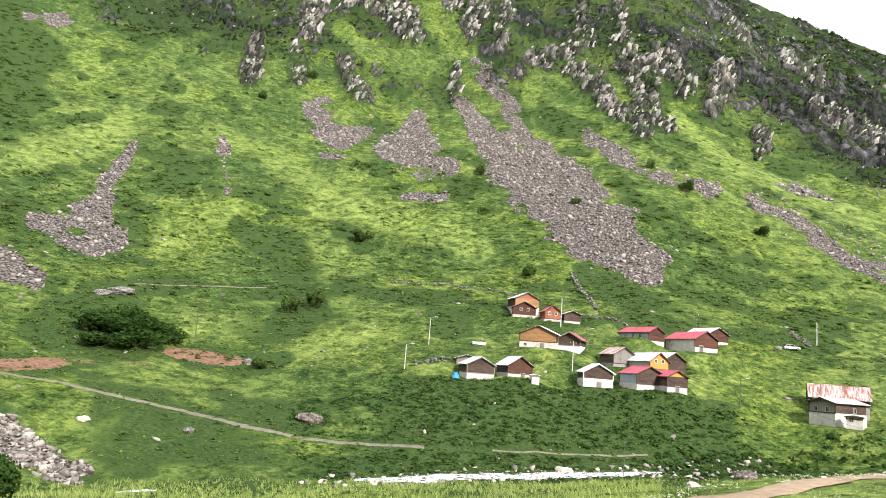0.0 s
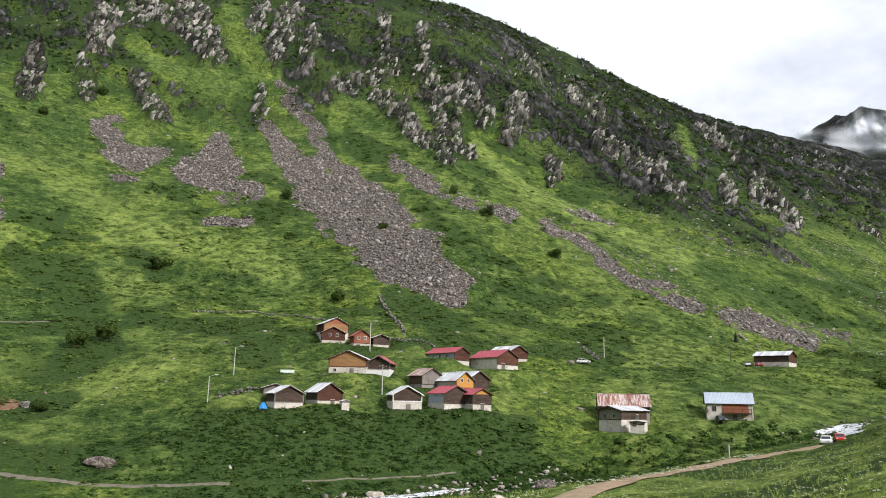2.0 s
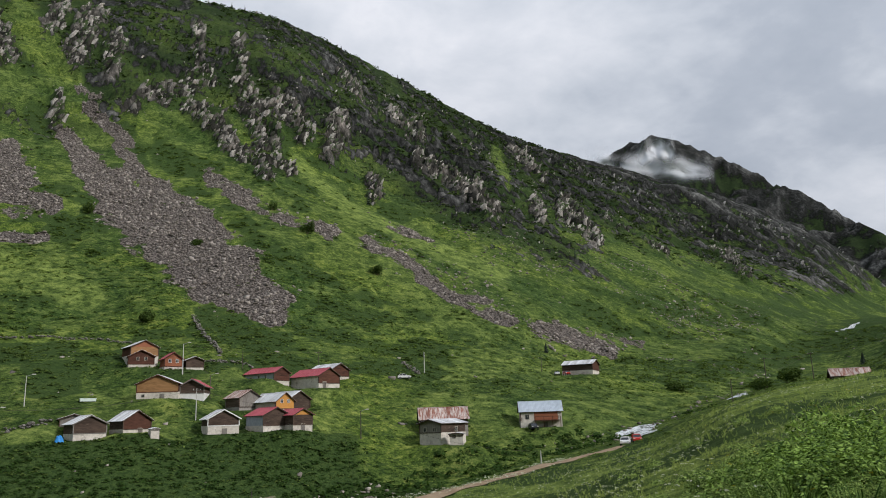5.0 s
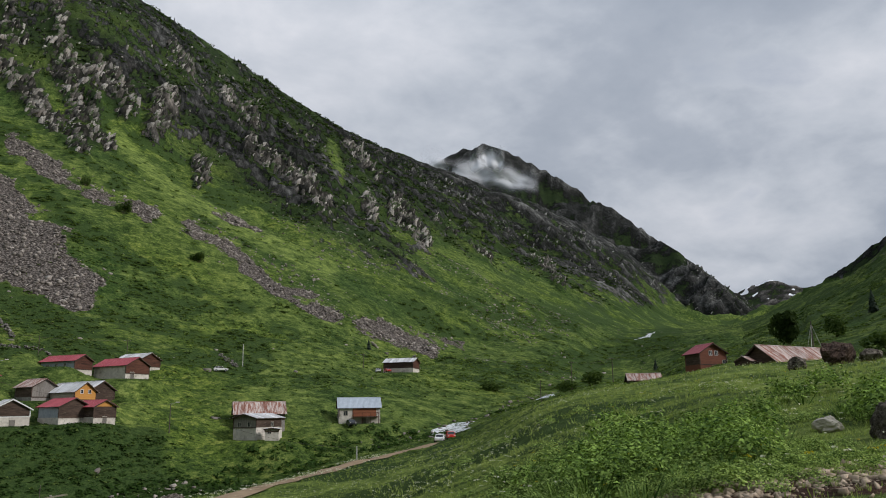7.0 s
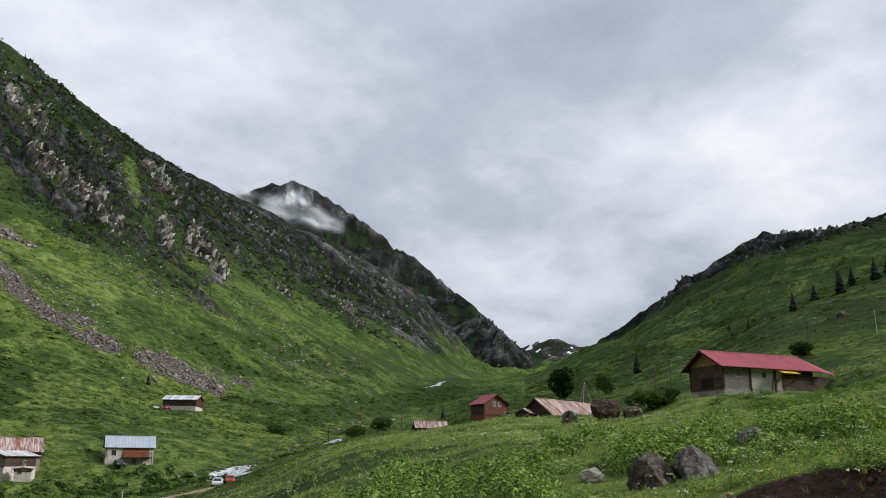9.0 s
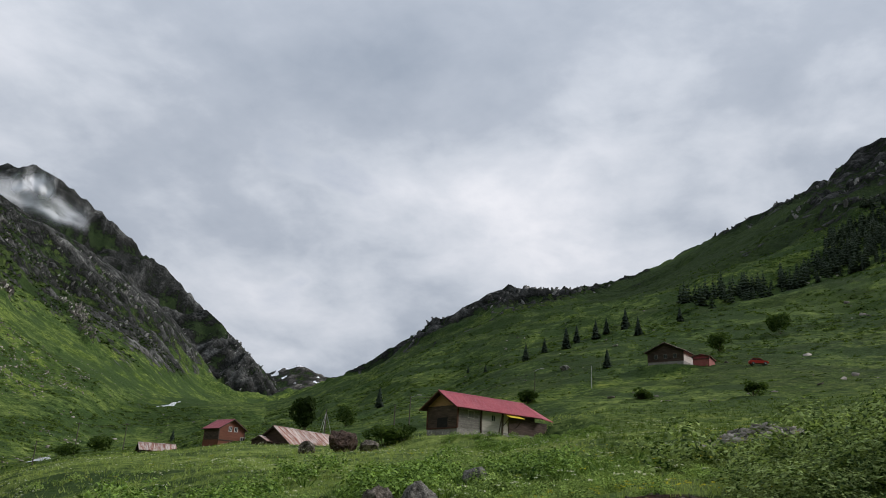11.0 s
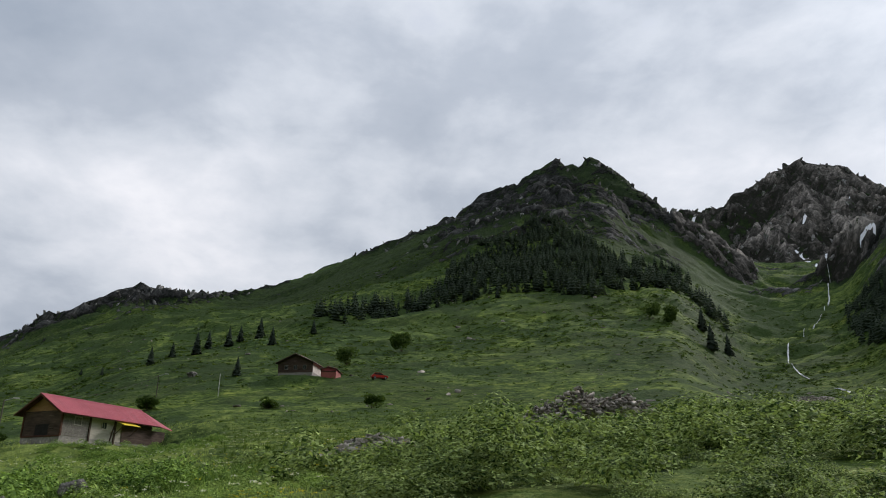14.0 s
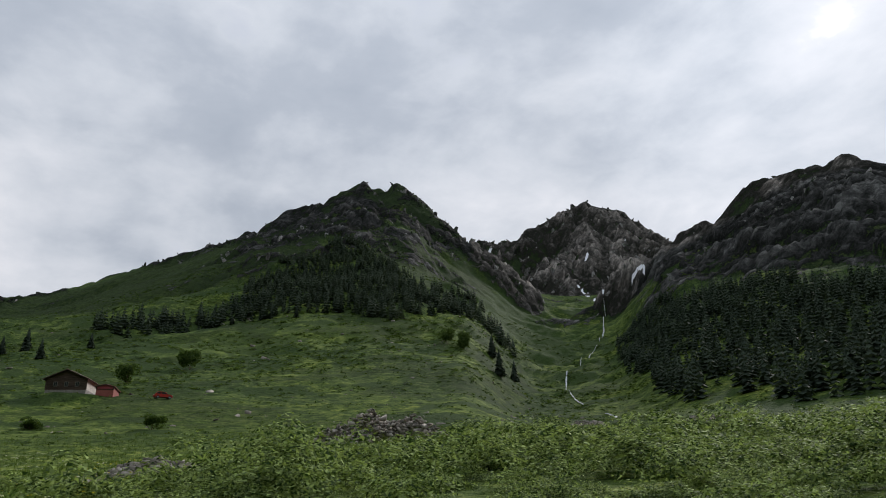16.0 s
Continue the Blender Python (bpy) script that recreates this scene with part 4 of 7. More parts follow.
bank = np.maximum(bank, 0.85 * step(-6, -2, BB) * (1 - step(19, 23, BB)) * step(120, 124, RR) * (1 - step(-0.9, -0.45, RISE)) * (RR < 175))
shrub = np.maximum(shrub, bank)
thick = np.zeros((NB, NR))
mark(thick, 1.0, (-26.9, 0.4, 1.9), (-22.4, 0.8, 2.0))
mark(thick, 0.9, (-16.1, 9.1, 0.75), (-11.8, 6.7, 1.5))
mark(thick, 0.9, (-25.6, 3.2, 0.75), (-19.1, 4.7, 0.75))
mark(thick, 1.0, (-33.5, 20.3, 2.2), (-31.5, 17.7, 1.9), (-31.7, 14.3, 1.2))
mark(thick, 1.0, (-32.0, 22.5, 1.2), (-24.0, 23.0, 0.9), (-17.5, 23.6, 1.0))
mark(thick, 0.9, (-12.2, 2.9, 0.95), (-9.8, 3.8, 1.1))
mark(thick, 0.8, (-6.9, 8.9, 0.75), (-8.7, 9.4, 0.75))
mark(thick, 0.8, (-18.5, 11.6, 0.5), (-14.0, 11.4, 0.5))
mark(thick, 0.8, (3.6, 20.6, 0.6), (5.0, 18.4, 0.5))
mark(thick, 0.85, (6.3, 19.0, 0.7), (8.1, 18.6, 0.8), (10.3, 18.4, 0.5))
mark(thick, 1.0, (12.4, 23.4, 0.5), (13.0, 21.7, 0.6))
mark(thick, 0.8, (-2.2, 21.2, 0.7), (-1.6, 19.4, 0.5))
mark(thick, 0.45, (17.5, 6.8, 0.5), (27.0, 5.0, 0.6))
mark(thick, 0.45, (20.0, 10.0, 0.4), (26.0, 7.4, 0.5))
mark(thick, 0.9, (117.0, 18.6, 0.9), (121.0, 16.8, 1.2), (124.5, 14.6, 1.3), (127.0, 12.0, 0.7))
mark(thick, 0.75, (46.0, 3.0, 0.7), (51.0, 3.6, 0.9), (57.0, 5.0, 0.9))
mark(thick, 0.55, (42.0, 7.6, 0.8), (50.0, 6.6, 0.9), (57.0, 6.8, 0.6))
thick = np.clip(thick + fray * 1.6 * (thick > 0.02), 0, 1)
shrub = np.maximum(shrub * (1 - 0.75 * lawn_and_sun), thick)
shrub *= 1 - scree
dirt = np.zeros((NB, NR))
dirt = np.maximum(dirt, strip_mask([at(55, 12.6), at(64, 13.4), at(71, 13.8)], 1.2))
dirt = np.maximum(dirt, strip_mask([at(76.5, 14.2), at(80, 13.9), at(86, 13.0), at(96, 11.0)], 2.0))
dirt = np.maximum(dirt, strip_mask([at(-18.9, 181), at(-17.6, 180), at(-15.8, 177)], 4.2) * 0.8)
dirt = np.maximum(dirt, np.maximum(0.8 * strip_mask([at(-29.6, 157), at(-27.3, 162)], 4.0), 0.45 * strip_mask([at(-26.8, 165), at(-21, 169)], 2.5)))
dirt = np.maximum(dirt, (RR < 5.5) * 1.0)
snow = np.zeros((NB, NR))
for chain in (((128.2, 17.6, 0.1), (128.9, 17.0, 0.14)), ((129.3, 16.55, 0.08), (130.0, 16.35, 0.1)), ((132.3, 17.5, 0.06), (133.3, 17.7, 0.1)), ((132.15, 19.5, 0.08), (132.25, 20.0, 0.08)),
              ((129.0, 19.2, 0.08), (129.2, 19.4, 0.08)), ((121.4, 20.7, 0.07), (121.7, 20.8, 0.07)), ((44.6, 15.9, 0.05), (45.7, 15.7, 0.12))):
    mark(snow, 1.0, *chain)
snow = np.maximum(snow, (RR > 3300) * step(0.715, 0.75, ridged(X / 130, Y / 70, 4, 91)) * step(0.4, 0.5, fbm(X / 120, Y / 120, 2, 92)) * step(470, 560, Z) * (BB > 58) * (BB < 72))
meadow = (0.6 - 0.35 * step(36, 42, BB)) * step(0.5, 0.62, fbm(X / 40, Y / 40, 3, 61)) * (step(14, 30, BB) * (1 - step(52, 64, BB)) * step(150, 200, RR) * (1 - step(330, 450, RR)))
meadow = np.maximum(meadow, 0.95 * step(14, 24, BB) * (1 - 0.75 * step(74, 88, BB)) * (1 - step(92, 108, BB)) * (1 - step(90, 135, RR)))
meadow = np.maximum(meadow, 0.5 * step(0.5, 0.7, fbm(X / 18, Y / 18, 3, 62)))
# sunlit patches of the slope join the pale meadow colour
meadow = np.maximum(meadow * (1 - 0.7 * thick), 0.8 * np.clip(lawn_and_sun + fray * 0.9 * (lawn_and_sun > 0.02), 0, 1) * (RISE < np.where(BB > 14, 20, 16)) + 0.25 * lawn_and_sun)


# turf runs far up between the crags of the village side
turf = stepped * step(0.47, 0.6, fbm(along / 60, over / 95, 4, 46)) * (1 - 0.35 * step(15, 38, BB))
low_rock = rock * (0.56 + 0.24 * step(10, 28, BB)) * (1 - 0.4 * turf) * (1 - lawn_and_sun)
bare = stepped * np.maximum(crag, low_rock) + (1 - stepped) * rock * np.where((BB > 124) & (RR > 700), 1.0, 0.8)


def land_mesh():
    me = bpy.data.meshes.new("ground")
    co = np.stack([X, Y, Z], -1).reshape(-1, 3).astype(np.float32)
    i, j = np.meshgrid(np.arange(NB), np.arange(NR - 1), indexing="ij")
    i2 = (i + 1) % NB
    quads = np.stack([i * NR + j, i * NR + j + 1, i2 * NR + j + 1, i2 * NR + j], -1).reshape(-1, 4)
    # a small disc closes the middle
    nf, nv = len(quads), len(co)
    me.vertices.add(nv + 1)
    me.vertices.foreach_set("co", np.concatenate([co, [[0, 0, 0]]]).astype(np.float32).ravel())
    tris = np.stack([np.full(NB, nv), np.arange(NB) * NR, ((np.arange(NB) + 1) % NB) * NR], -1)
    me.loops.add(nf * 4 + NB * 3)
    me.loops.foreach_set("vertex_index", np.concatenate([quads.ravel(), tris.ravel()]).astype(np.int32))
    me.polygons.add(nf + NB)
    me.polygons.foreach_set("loop_start", np.concatenate([np.arange(nf) * 4, nf * 4 + np.arange(NB) * 3]).astype(np.int32))
    me.update(calc_edges=True)
    me.polygons.foreach_set("use_smooth", np.ones(nf + NB, bool))
    for name, layers in (("cover", (bare, scree, shrub)), ("cover_more", (dirt, snow, meadow))):
        data = np.ones((nv + 1, 4), np.float32)
        if name == "cover":
            data[:nv, 3] = np.clip(np.maximum(heath, np.maximum(0.95 * far_rock * (RR < 3000), 0.5 * stepped * rock * (1 - lawn_and_sun))), 0, 1).reshape(-1)
        for k, layer in enumerate(layers):
            data[:nv, k] = np.clip(layer, 0, 1).reshape(-1)
        me.attributes.new(name, "FLOAT_COLOR", "POINT").data.foreach_set("color", data.ravel())
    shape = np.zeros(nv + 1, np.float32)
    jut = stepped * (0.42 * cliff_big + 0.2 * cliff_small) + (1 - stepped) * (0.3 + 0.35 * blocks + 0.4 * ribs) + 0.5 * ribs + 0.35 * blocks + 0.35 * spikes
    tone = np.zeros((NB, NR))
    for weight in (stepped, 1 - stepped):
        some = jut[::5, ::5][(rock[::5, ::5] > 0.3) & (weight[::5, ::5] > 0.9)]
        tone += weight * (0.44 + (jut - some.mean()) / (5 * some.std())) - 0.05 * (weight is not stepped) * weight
    # backlit ridges are painted darker here, the far peaks lighter
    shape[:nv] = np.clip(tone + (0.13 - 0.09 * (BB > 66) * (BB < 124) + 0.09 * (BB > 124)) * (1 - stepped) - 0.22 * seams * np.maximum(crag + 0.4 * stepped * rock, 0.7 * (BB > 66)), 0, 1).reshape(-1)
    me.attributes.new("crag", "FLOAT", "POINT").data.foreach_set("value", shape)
    # crags are pale stone; distant peaks are paled to paint in haze
    pale_and_haze = np.zeros(nv + 1, np.float32)
    pale_and_haze[:nv] = np.clip(crag * 1.2 + 0.6 * far_rock * (BB > 120) + 0.12 * far_rock * (BB > 66) + 0.45 * far_rock * (RR > 3000), 0, 1).reshape(-1)
    me.attributes.new("pale", "FLOAT", "POINT").data.foreach_set("value", pale_and_haze)
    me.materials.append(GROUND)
    return new("ground", me)


tagged(land_mesh(), "green alpine valley floor and mountain slopes with grey crags", "ground", kind="structure")

# ---- building helpers ----
def box(bm, x0, x1, y0, y1, z0, z1):
    v = [bm.verts.new(p) for p in ((x0, y0, z0), (x1, y0, z0), (x1, y1, z0), (x0, y1, z0), (x0, y0, z1), (x1, y0, z1), (x1, y1, z1), (x0, y1, z1))]
    for f in ((0, 3, 2, 1), (4, 5, 6, 7), (0, 1, 5, 4), (1, 2, 6, 5), (2, 3, 7, 6), (3, 0, 4, 7)):
        bm.faces.new([v[i] for i in f])
    return v


def prism(bm, outline, y0, y1):
    """An outline in x and z, drawn out along y."""
    a = [bm.verts.new((x, y0, z)) for x, z in outline]
    b = [bm.verts.new((x, y1, z)) for x, z in outline]
    bm.faces.new(a)
    bm.faces.new(b[::-1])
    for i in range(len(a)):
        j = (i + 1) % len(a)
        bm.faces.new((a[j], a[i], b[i], b[j]))


def tube(bm, p0, p1, r0, r1, n=8):
    p0, p1 = Vector(p0), Vector(p1)
    q = (p1 - p0).to_track_quat("Z", "Y")
    rings = []
    for p, r in ((p0, r0), (p1, r1)):
        rings.append([bm.verts.new(p + q @ Vector((r * math.cos(2 * math.pi * k / n), r * math.sin(2 * math.pi * k / n), 0))) for k in range(n)])
    for k in range(n):
        bm.faces.new((rings[0][k], rings[0][(k + 1) % n], rings[1][(k + 1) % n], rings[1][k]))
    bm.faces.new(rings[0][::-1])
    bm.faces.new(rings[1])


def mesh_of(name, bm, mat, smooth=False):
    bmesh.ops.recalc_face_normals(bm, faces=bm.faces)
    me = bpy.data.meshes.new(name)
    bm.to_mesh(me)
    bm.free()
    me.materials.append(mat)
    if smooth:
        for p in me.polygons:
            p.use_smooth = True
    return me


def part(name, bm, mat, parent, label="", smooth=False):
    ob = new(name, mesh_of(name, bm, mat, smooth))
    ob.parent = parent
    return tagged(ob, label)


def thing(name, m, label, category, group=""):
    ob = new(name)
    ob.empty_display_size = 0.2
    ob.matrix_world = m
    return tagged(ob, label, category, group)


def ground_many(x, y, layer=None):
    """Heights, or another layer of the land, at many places."""
    layer = Z if layer is None else layer
    r, b = np.hypot(x, y), np.degrees(np.arctan2(x, y))
    b = np.where(b < -36, b + 360, b)
    i = np.clip(np.searchsorted(bearings, b) - 1, 0, NB - 2)
    j = np.clip(np.searchsorted(radii, r) - 1, 0, NR - 2)
    u = np.clip((b - bearings[i]) / (bearings[i + 1] - bearings[i]), 0, 1)
    v = np.clip((r - radii[j]) / (radii[j + 1] - radii[j]), 0, 1)
    return (layer[i, j] * (1 - u) + layer[i + 1, j] * u) * (1 - v) + (layer[i, j + 1] * (1 - u) + layer[i + 1, j + 1] * u) * v


def raw_mesh(name, verts, faces, mat, smooth=False):
    """A mesh of triangles or quads from arrays."""
    me = bpy.data.meshes.new(name)
    n = faces.shape[1]
    me.vertices.add(len(verts))
    me.vertices.foreach_set("co", verts.astype(np.float32).ravel())
    me.loops.add(faces.size)
    me.loops.foreach_set("vertex_index", faces.astype(np.int32).ravel())
    me.polygons.add(len(faces))
    me.polygons.foreach_set("loop_start", (np.arange(len(faces)) * n).astype(np.int32))
    me.update(calc_edges=True)
    if smooth:
        me.polygons.foreach_set("use_smooth", np.ones(len(faces), bool))
    me.materials.append(mat)
    return me


def spread(shapes, pos, size, seed, lean=0.0, squash=(1.0, 1.0), turns=(0.0, 2 * math.pi)):
    """Copies of some shapes (all with as many faces a side), turned and sized, as one set of vertices and faces."""
    rng = np.random.default_rng(seed)
    verts, faces, start = [], [], 0
    pick = rng.integers(0, len(shapes), len(pos))
    for k, (sv, sf) in enumerate(shapes):
        who = np.where(pick == k)[0]
        if not len(who):
            continue
        turn = rng.uniform(*turns, len(who))
        c, s = np.cos(turn)[:, None], np.sin(turn)[:, None]
        q = rng.uniform(squash[0], squash[1], len(who))[:, None]
        x, y, z = sv[:, 0][None], sv[:, 1][None], sv[:, 2][None] * q
        tx, ty = rng.normal(0, lean, len(who))[:, None], rng.normal(0, lean, len(who))[:, None]
        px, py = x * c - y * s + tx * z, x * s + y * c + ty * z
        out = np.stack([px, py, z + 0 * px], -1) * size[who][:, None, None] + pos[who][:, None, :]
        verts.append(out.reshape(-1, 3))
        faces.append((sf[None] + (np.arange(len(who)) * len(sv))[:, None, None] + start).reshape(-1, sf.shape[1]))
        start += len(who) * len(sv)
    return np.concatenate(verts), np.concatenate(faces)


def hull_mesh(seed, points, flat):
    """A broken stone: the hull of a few points thrown on a rough ball."""
    rng = random.Random(seed)
    bm = bmesh.new()
    for k in range(points):
        p = Vector((rng.gauss(0, 1), rng.gauss(0, 1), rng.gauss(0, 1)))
        p = p / max(abs(p.x), abs(p.y), abs(p.z), 0.72 * p.length)
        bm.verts.new(Vector((p.x, p.y * 0.85, p.z * flat)) * 0.46 * rng.uniform(0.8, 1.1))
    out = bmesh.ops.convex_hull(bm, input=bm.verts)
    inside = [v for v in bm.verts if not v.link_faces]
    bmesh.ops.delete(bm, geom=inside, context="VERTS")
    return bm


def stone_shape(seed, sub=1, flat=0.65):
    bm = hull_mesh(seed, {1: 9, 2: 15, 3: 40}[sub], flat)
    bm.verts.index_update()
    sv = np.array([v.co[:] for v in bm.verts]) + np.array([0, 0, 0.18])
    sf = np.array([[v.index for v in f.verts] for f in bm.faces])
    bm.free()
    return sv, sf


def clump_shape(seed, leaves=26, size=0.3, dome=0.8, up=0.3, spiky=False):
    """A low clump: leaves all over an uneven dome, blunt or pointed."""
    rng = np.random.default_rng(seed)
    sv, sf = [], []
    for k in range(leaves):
        a, h = rng.uniform(0, 2 * np.pi), rng.uniform(0.05, 1) ** 0.8
        rad = np.sqrt(max(0, 1 - h * h)) * rng.uniform(0.75, 1.1) * (1 + 0.25 * np.sin(3 * a + seed))
        c = np.array([rad * np.cos(a), rad * np.sin(a), h * dome * rng.uniform(0.75, 1.15)])
        n = np.array([np.cos(a) * rad, np.sin(a) * rad, h + up]) + rng.normal(0, 0.35, 3)
        n /= np.linalg.norm(n)
        t = np.cross(n, rng.normal(0, 1, 3))
        t /= np.linalg.norm(t)
        u = np.cross(n, t)
        w, l = size * rng.uniform(0.5, 1), size * rng.uniform(0.8, 1.5)
        base = len(sv)
        if spiky:
            sv += [c - t * w * 0.42 - u * l * 0.3, c + t * w * 0.42 - u * l * 0.3, c + u * l * 0.6 + n * l * 0.2]
            sf.append([base, base + 1, base + 2])
            continue
        sv += [c - t * w * 0.5 - u * l * 0.35, c + t * w * 0.5 - u * l * 0.35 + n * 0.04, c + t * w * 0.28 + u * l * 0.65 - n * 0.06, c - t * w * 0.28 + u * l * 0.65]
        sf.append([base, base + 1, base + 2, base + 3])
    return np.array(sv), np.array(sf)


def tuft_shape(seed, blades=7, height=1.0, width=0.07, splay=0.5):
    """A tuft of leaning tapered blades."""
    rng = np.random.default_rng(seed)
    sv, sf = [], []
    for k in range(blades):
        a = rng.uniform(0, 2 * np.pi)
        d, side = np.array([np.cos(a), np.sin(a), 0]), np.array([-np.sin(a), np.cos(a), 0])
        h, out, w = height * rng.uniform(0.55, 1.1), splay * rng.uniform(0.2, 1), width * rng.uniform(0.7, 1.3)
        root = d * rng.uniform(0, 0.3)
        base = len(sv)
        sv += [root - side * w / 2, root + side * w / 2, root + d * out + side * w * 0.15 + np.array([0, 0, h]), root + d * out - side * w * 0.15 + np.array([0, 0, h])]
        sf.append([base, base + 1, base + 2, base + 3])
    return np.array(sv), np.array(sf)


def conifer_shape(seed, tiers=9, boughs=8):
    """A spruce crown, one high: drooping boughs in uneven tiers."""
    rng = np.random.default_rng(seed)
    sv, sf = [], []
    for k in range(tiers):
        s = k / (tiers - 1)
        z, reach = 0.10 + 0.84 * s, 0.235 * (1 - s) ** 0.85 + 0.018
        for j in range(boughs):
            a = 2 * np.pi * (j + 0.5 * (k % 2)) / boughs + rng.uniform(-0.35, 0.35)
            d, side = np.array([np.cos(a), np.sin(a), 0]), np.array([-np.sin(a), np.cos(a), 0])
            l, w = reach * rng.uniform(0.65, 1.15), reach * rng.uniform(0.45, 0.7) + 0.012
            zz = z + rng.uniform(-0.02, 0.02)
            base = len(sv)
            sv += [np.array([0, 0, zz + 0.055]), d * l * 0.6 - side * w * 0.6 + np.array([0, 0, zz - 0.02]), d * l + np.array([0, 0, zz - 0.055 - 0.03 * (1 - s)]), d * l * 0.6 + side * w * 0.6 + np.array([0, 0, zz - 0.02])]
            sf.append([base, base + 1, base + 2, base + 3])
    return np.array(sv), np.array(sf)


def stuff(name, verts, faces, mat, label, category, smooth=False):
    return tagged(new(name, raw_mesh(name, verts, faces, mat, smooth)), label, category, kind="stuff")


def ribbon(name, line, width, mat, label, category, lift=0.12, n_across=5, step_m=1.2, wobble=0.25, seed=0):
    """A track or stream laid along the land between (x, y) points."""
    pts = [Vector((*p, 0)) for p in line]
    path, where = [], []
    for k in range(len(pts) - 1):
        p0, p1, p2, p3 = pts[max(k - 1, 0)], pts[k], pts[k + 1], pts[min(k + 2, len(pts) - 1)]
        n = max(2, int((p2 - p1).length / step_m))
        for i in range(n):
            s = i / n
            where.append(k + s)
            path.append(0.5 * ((2 * p1) + (p2 - p0) * s + (2 * p0 - 5 * p1 + 4 * p2 - p3) * s * s + (3 * p1 - p0 - 3 * p2 + p3) * s**3))
    path.append(pts[-1])
    path = np.array([p[:2] for p in path])
    way = np.gradient(path, axis=0)
    way /= np.linalg.norm(way, axis=1)[:, None]
    side = np.stack([-way[:, 1], way[:, 0]], 1)
    if isinstance(width, tuple):
        width = np.interp(where + [len(line) - 1], np.arange(len(line)), width)
    half = 0.5 * width * (1 + wobble * 2 * (fbm(path[:, 0] / 6, path[:, 1] / 6, 2, 70 + seed) - 0.5))
    half2 = 0.5 * width * (1 + wobble * 2 * (fbm(path[:, 0] / 5, path[:, 1] / 5, 2, 90 + seed) - 0.5))
    s = np.linspace(-1, 1, n_across)
    xy = path[:, None] + side[:, None] * (np.where(s[None] < 0, s[None] * half[:, None], s[None] * half2[:, None]))[..., None]
    z = ground_many(xy[..., 0], xy[..., 1])
    mid = z[:, n_across // 2]
    z = 0.55 * z + 0.45 * np.minimum(z, mid[:, None]) + lift - 0.1 * np.abs(s)[None] ** 3
    z = np.maximum(z, ground_many(xy[..., 0], xy[..., 1]) + 0.04 * (1 - np.abs(s)[None]) - 0.02)
    v = np.concatenate([xy, z[..., None]], -1).reshape(-1, 3)
    i, j = np.meshgrid(np.arange(len(path) - 1), np.arange(n_across - 1), indexing="ij")
    f = np.stack([i * n_across + j, i * n_across + j + 1, (i + 1) * n_across + j + 1, (i + 1) * n_across + j], -1).reshape(-1, 4)
    return tagged(new(name, raw_mesh(name, v, f, mat, True)), label, category, kind="structure")

# ---- tracks and water ----
ribbon("dirt_road", [at(14, 50), at(21.2, 68), at(25.5, 81), at(28, 91), at(31, 104), at(35.2, 121), at(38.5, 137), at(39.8, 150)], 3.8, ROAD_DIRT, "pale brown dirt road with grassy edges", "road", 0.3, 7)
ribbon("foot_path", [at(-36, 158), at(-29.8, 151), at(-24.3, 145), at(-17.2, 139), at(-12, 133.5), at(-6.7, 131), at(-1, 131)], 1.7, PATH_DIRT, "narrow trodden path along the slope", "path", 0.07, 5)
ribbon("upper_path", [at(-22.6, 226), at(-19.4, 229), at(-16.2, 233), at(-13, 236)], 1.1, PATH_DIRT, "faint trodden path across the pasture", "path", 0.07, 5, seed=4)
ribbon("valley_path", [at(4, 132.5), at(7, 134), at(12, 138), at(15, 142)], 0.6, PATH_DIRT, "narrow grassy path above the stream", "path", 0.1, 5, seed=3)
for k, (line, widths) in enumerate((
    ([at(-5.9, 112.2), at(-3.6, 113), at(3.3, 118), at(9.4, 124), at(13.5, 129.5), at(16, 134)], (0.6, 4.2, 4.6, 5.0, 3.0, 0.5)),
    ([at(-22, 105.3), at(-20.6, 106), at(-19.4, 106.8)], (0.6, 2.4, 0.6)),
    ([at(41.6, 160), at(41.9, 172), at(41.5, 188), at(41.3, 200), at(42.2, 209)], (4.0, 8.5, 9.5, 11.0, 5.0)),
    ([at(47.7, 236), at(48.1, 244), at(48.3, 252)], (4.0, 5.5, 3.0)),
    ([at(54.4, 590), at(55.2, 650), at(56.0, 705)], (2.0, 5.0, 2.5)),
)):
    ribbon("stream", line, widths, WATER, "white foaming mountain stream over stones", "stream", 0.18, 7, 1.0, 0.45, k)
for k, (line, widths) in enumerate((
    ([at(130.07, 222), at(130.05, 234), at(129.3, 246)], (0.5, 1.4, 0.4)),
    ([at(127.9, 286), at(127.34, 302), at(126.95, 327), at(126.7, 358), at(126.73, 385), at(126.95, 410), at(127.3, 436)], (0.3, 1.0, 0.3, 0.25, 1.1, 0.4, 0.3)),
    ([at(127.6, 460), at(128.2, 520), at(128.45, 556), at(128.9, 575), at(129.2, 596)], (0.3, 0.5, 1.2, 0.5, 0.4)),
    ([at(129.4, 620), at(129.8, 700), at(129.85, 760), at(129.9, 829), at(130.06, 858), at(130.0, 900)], (0.4, 1.8, 0.8, 1.4, 0.6, 0.5)),
)):
    ribbon("side_stream", line, tuple(0.65 * w for w in widths), WATER, "thin white cascade in the side valley", "stream", 0.35, 5, 1.5, 0.7, 5 + k)


# ---- houses ----
SHEETS = {}


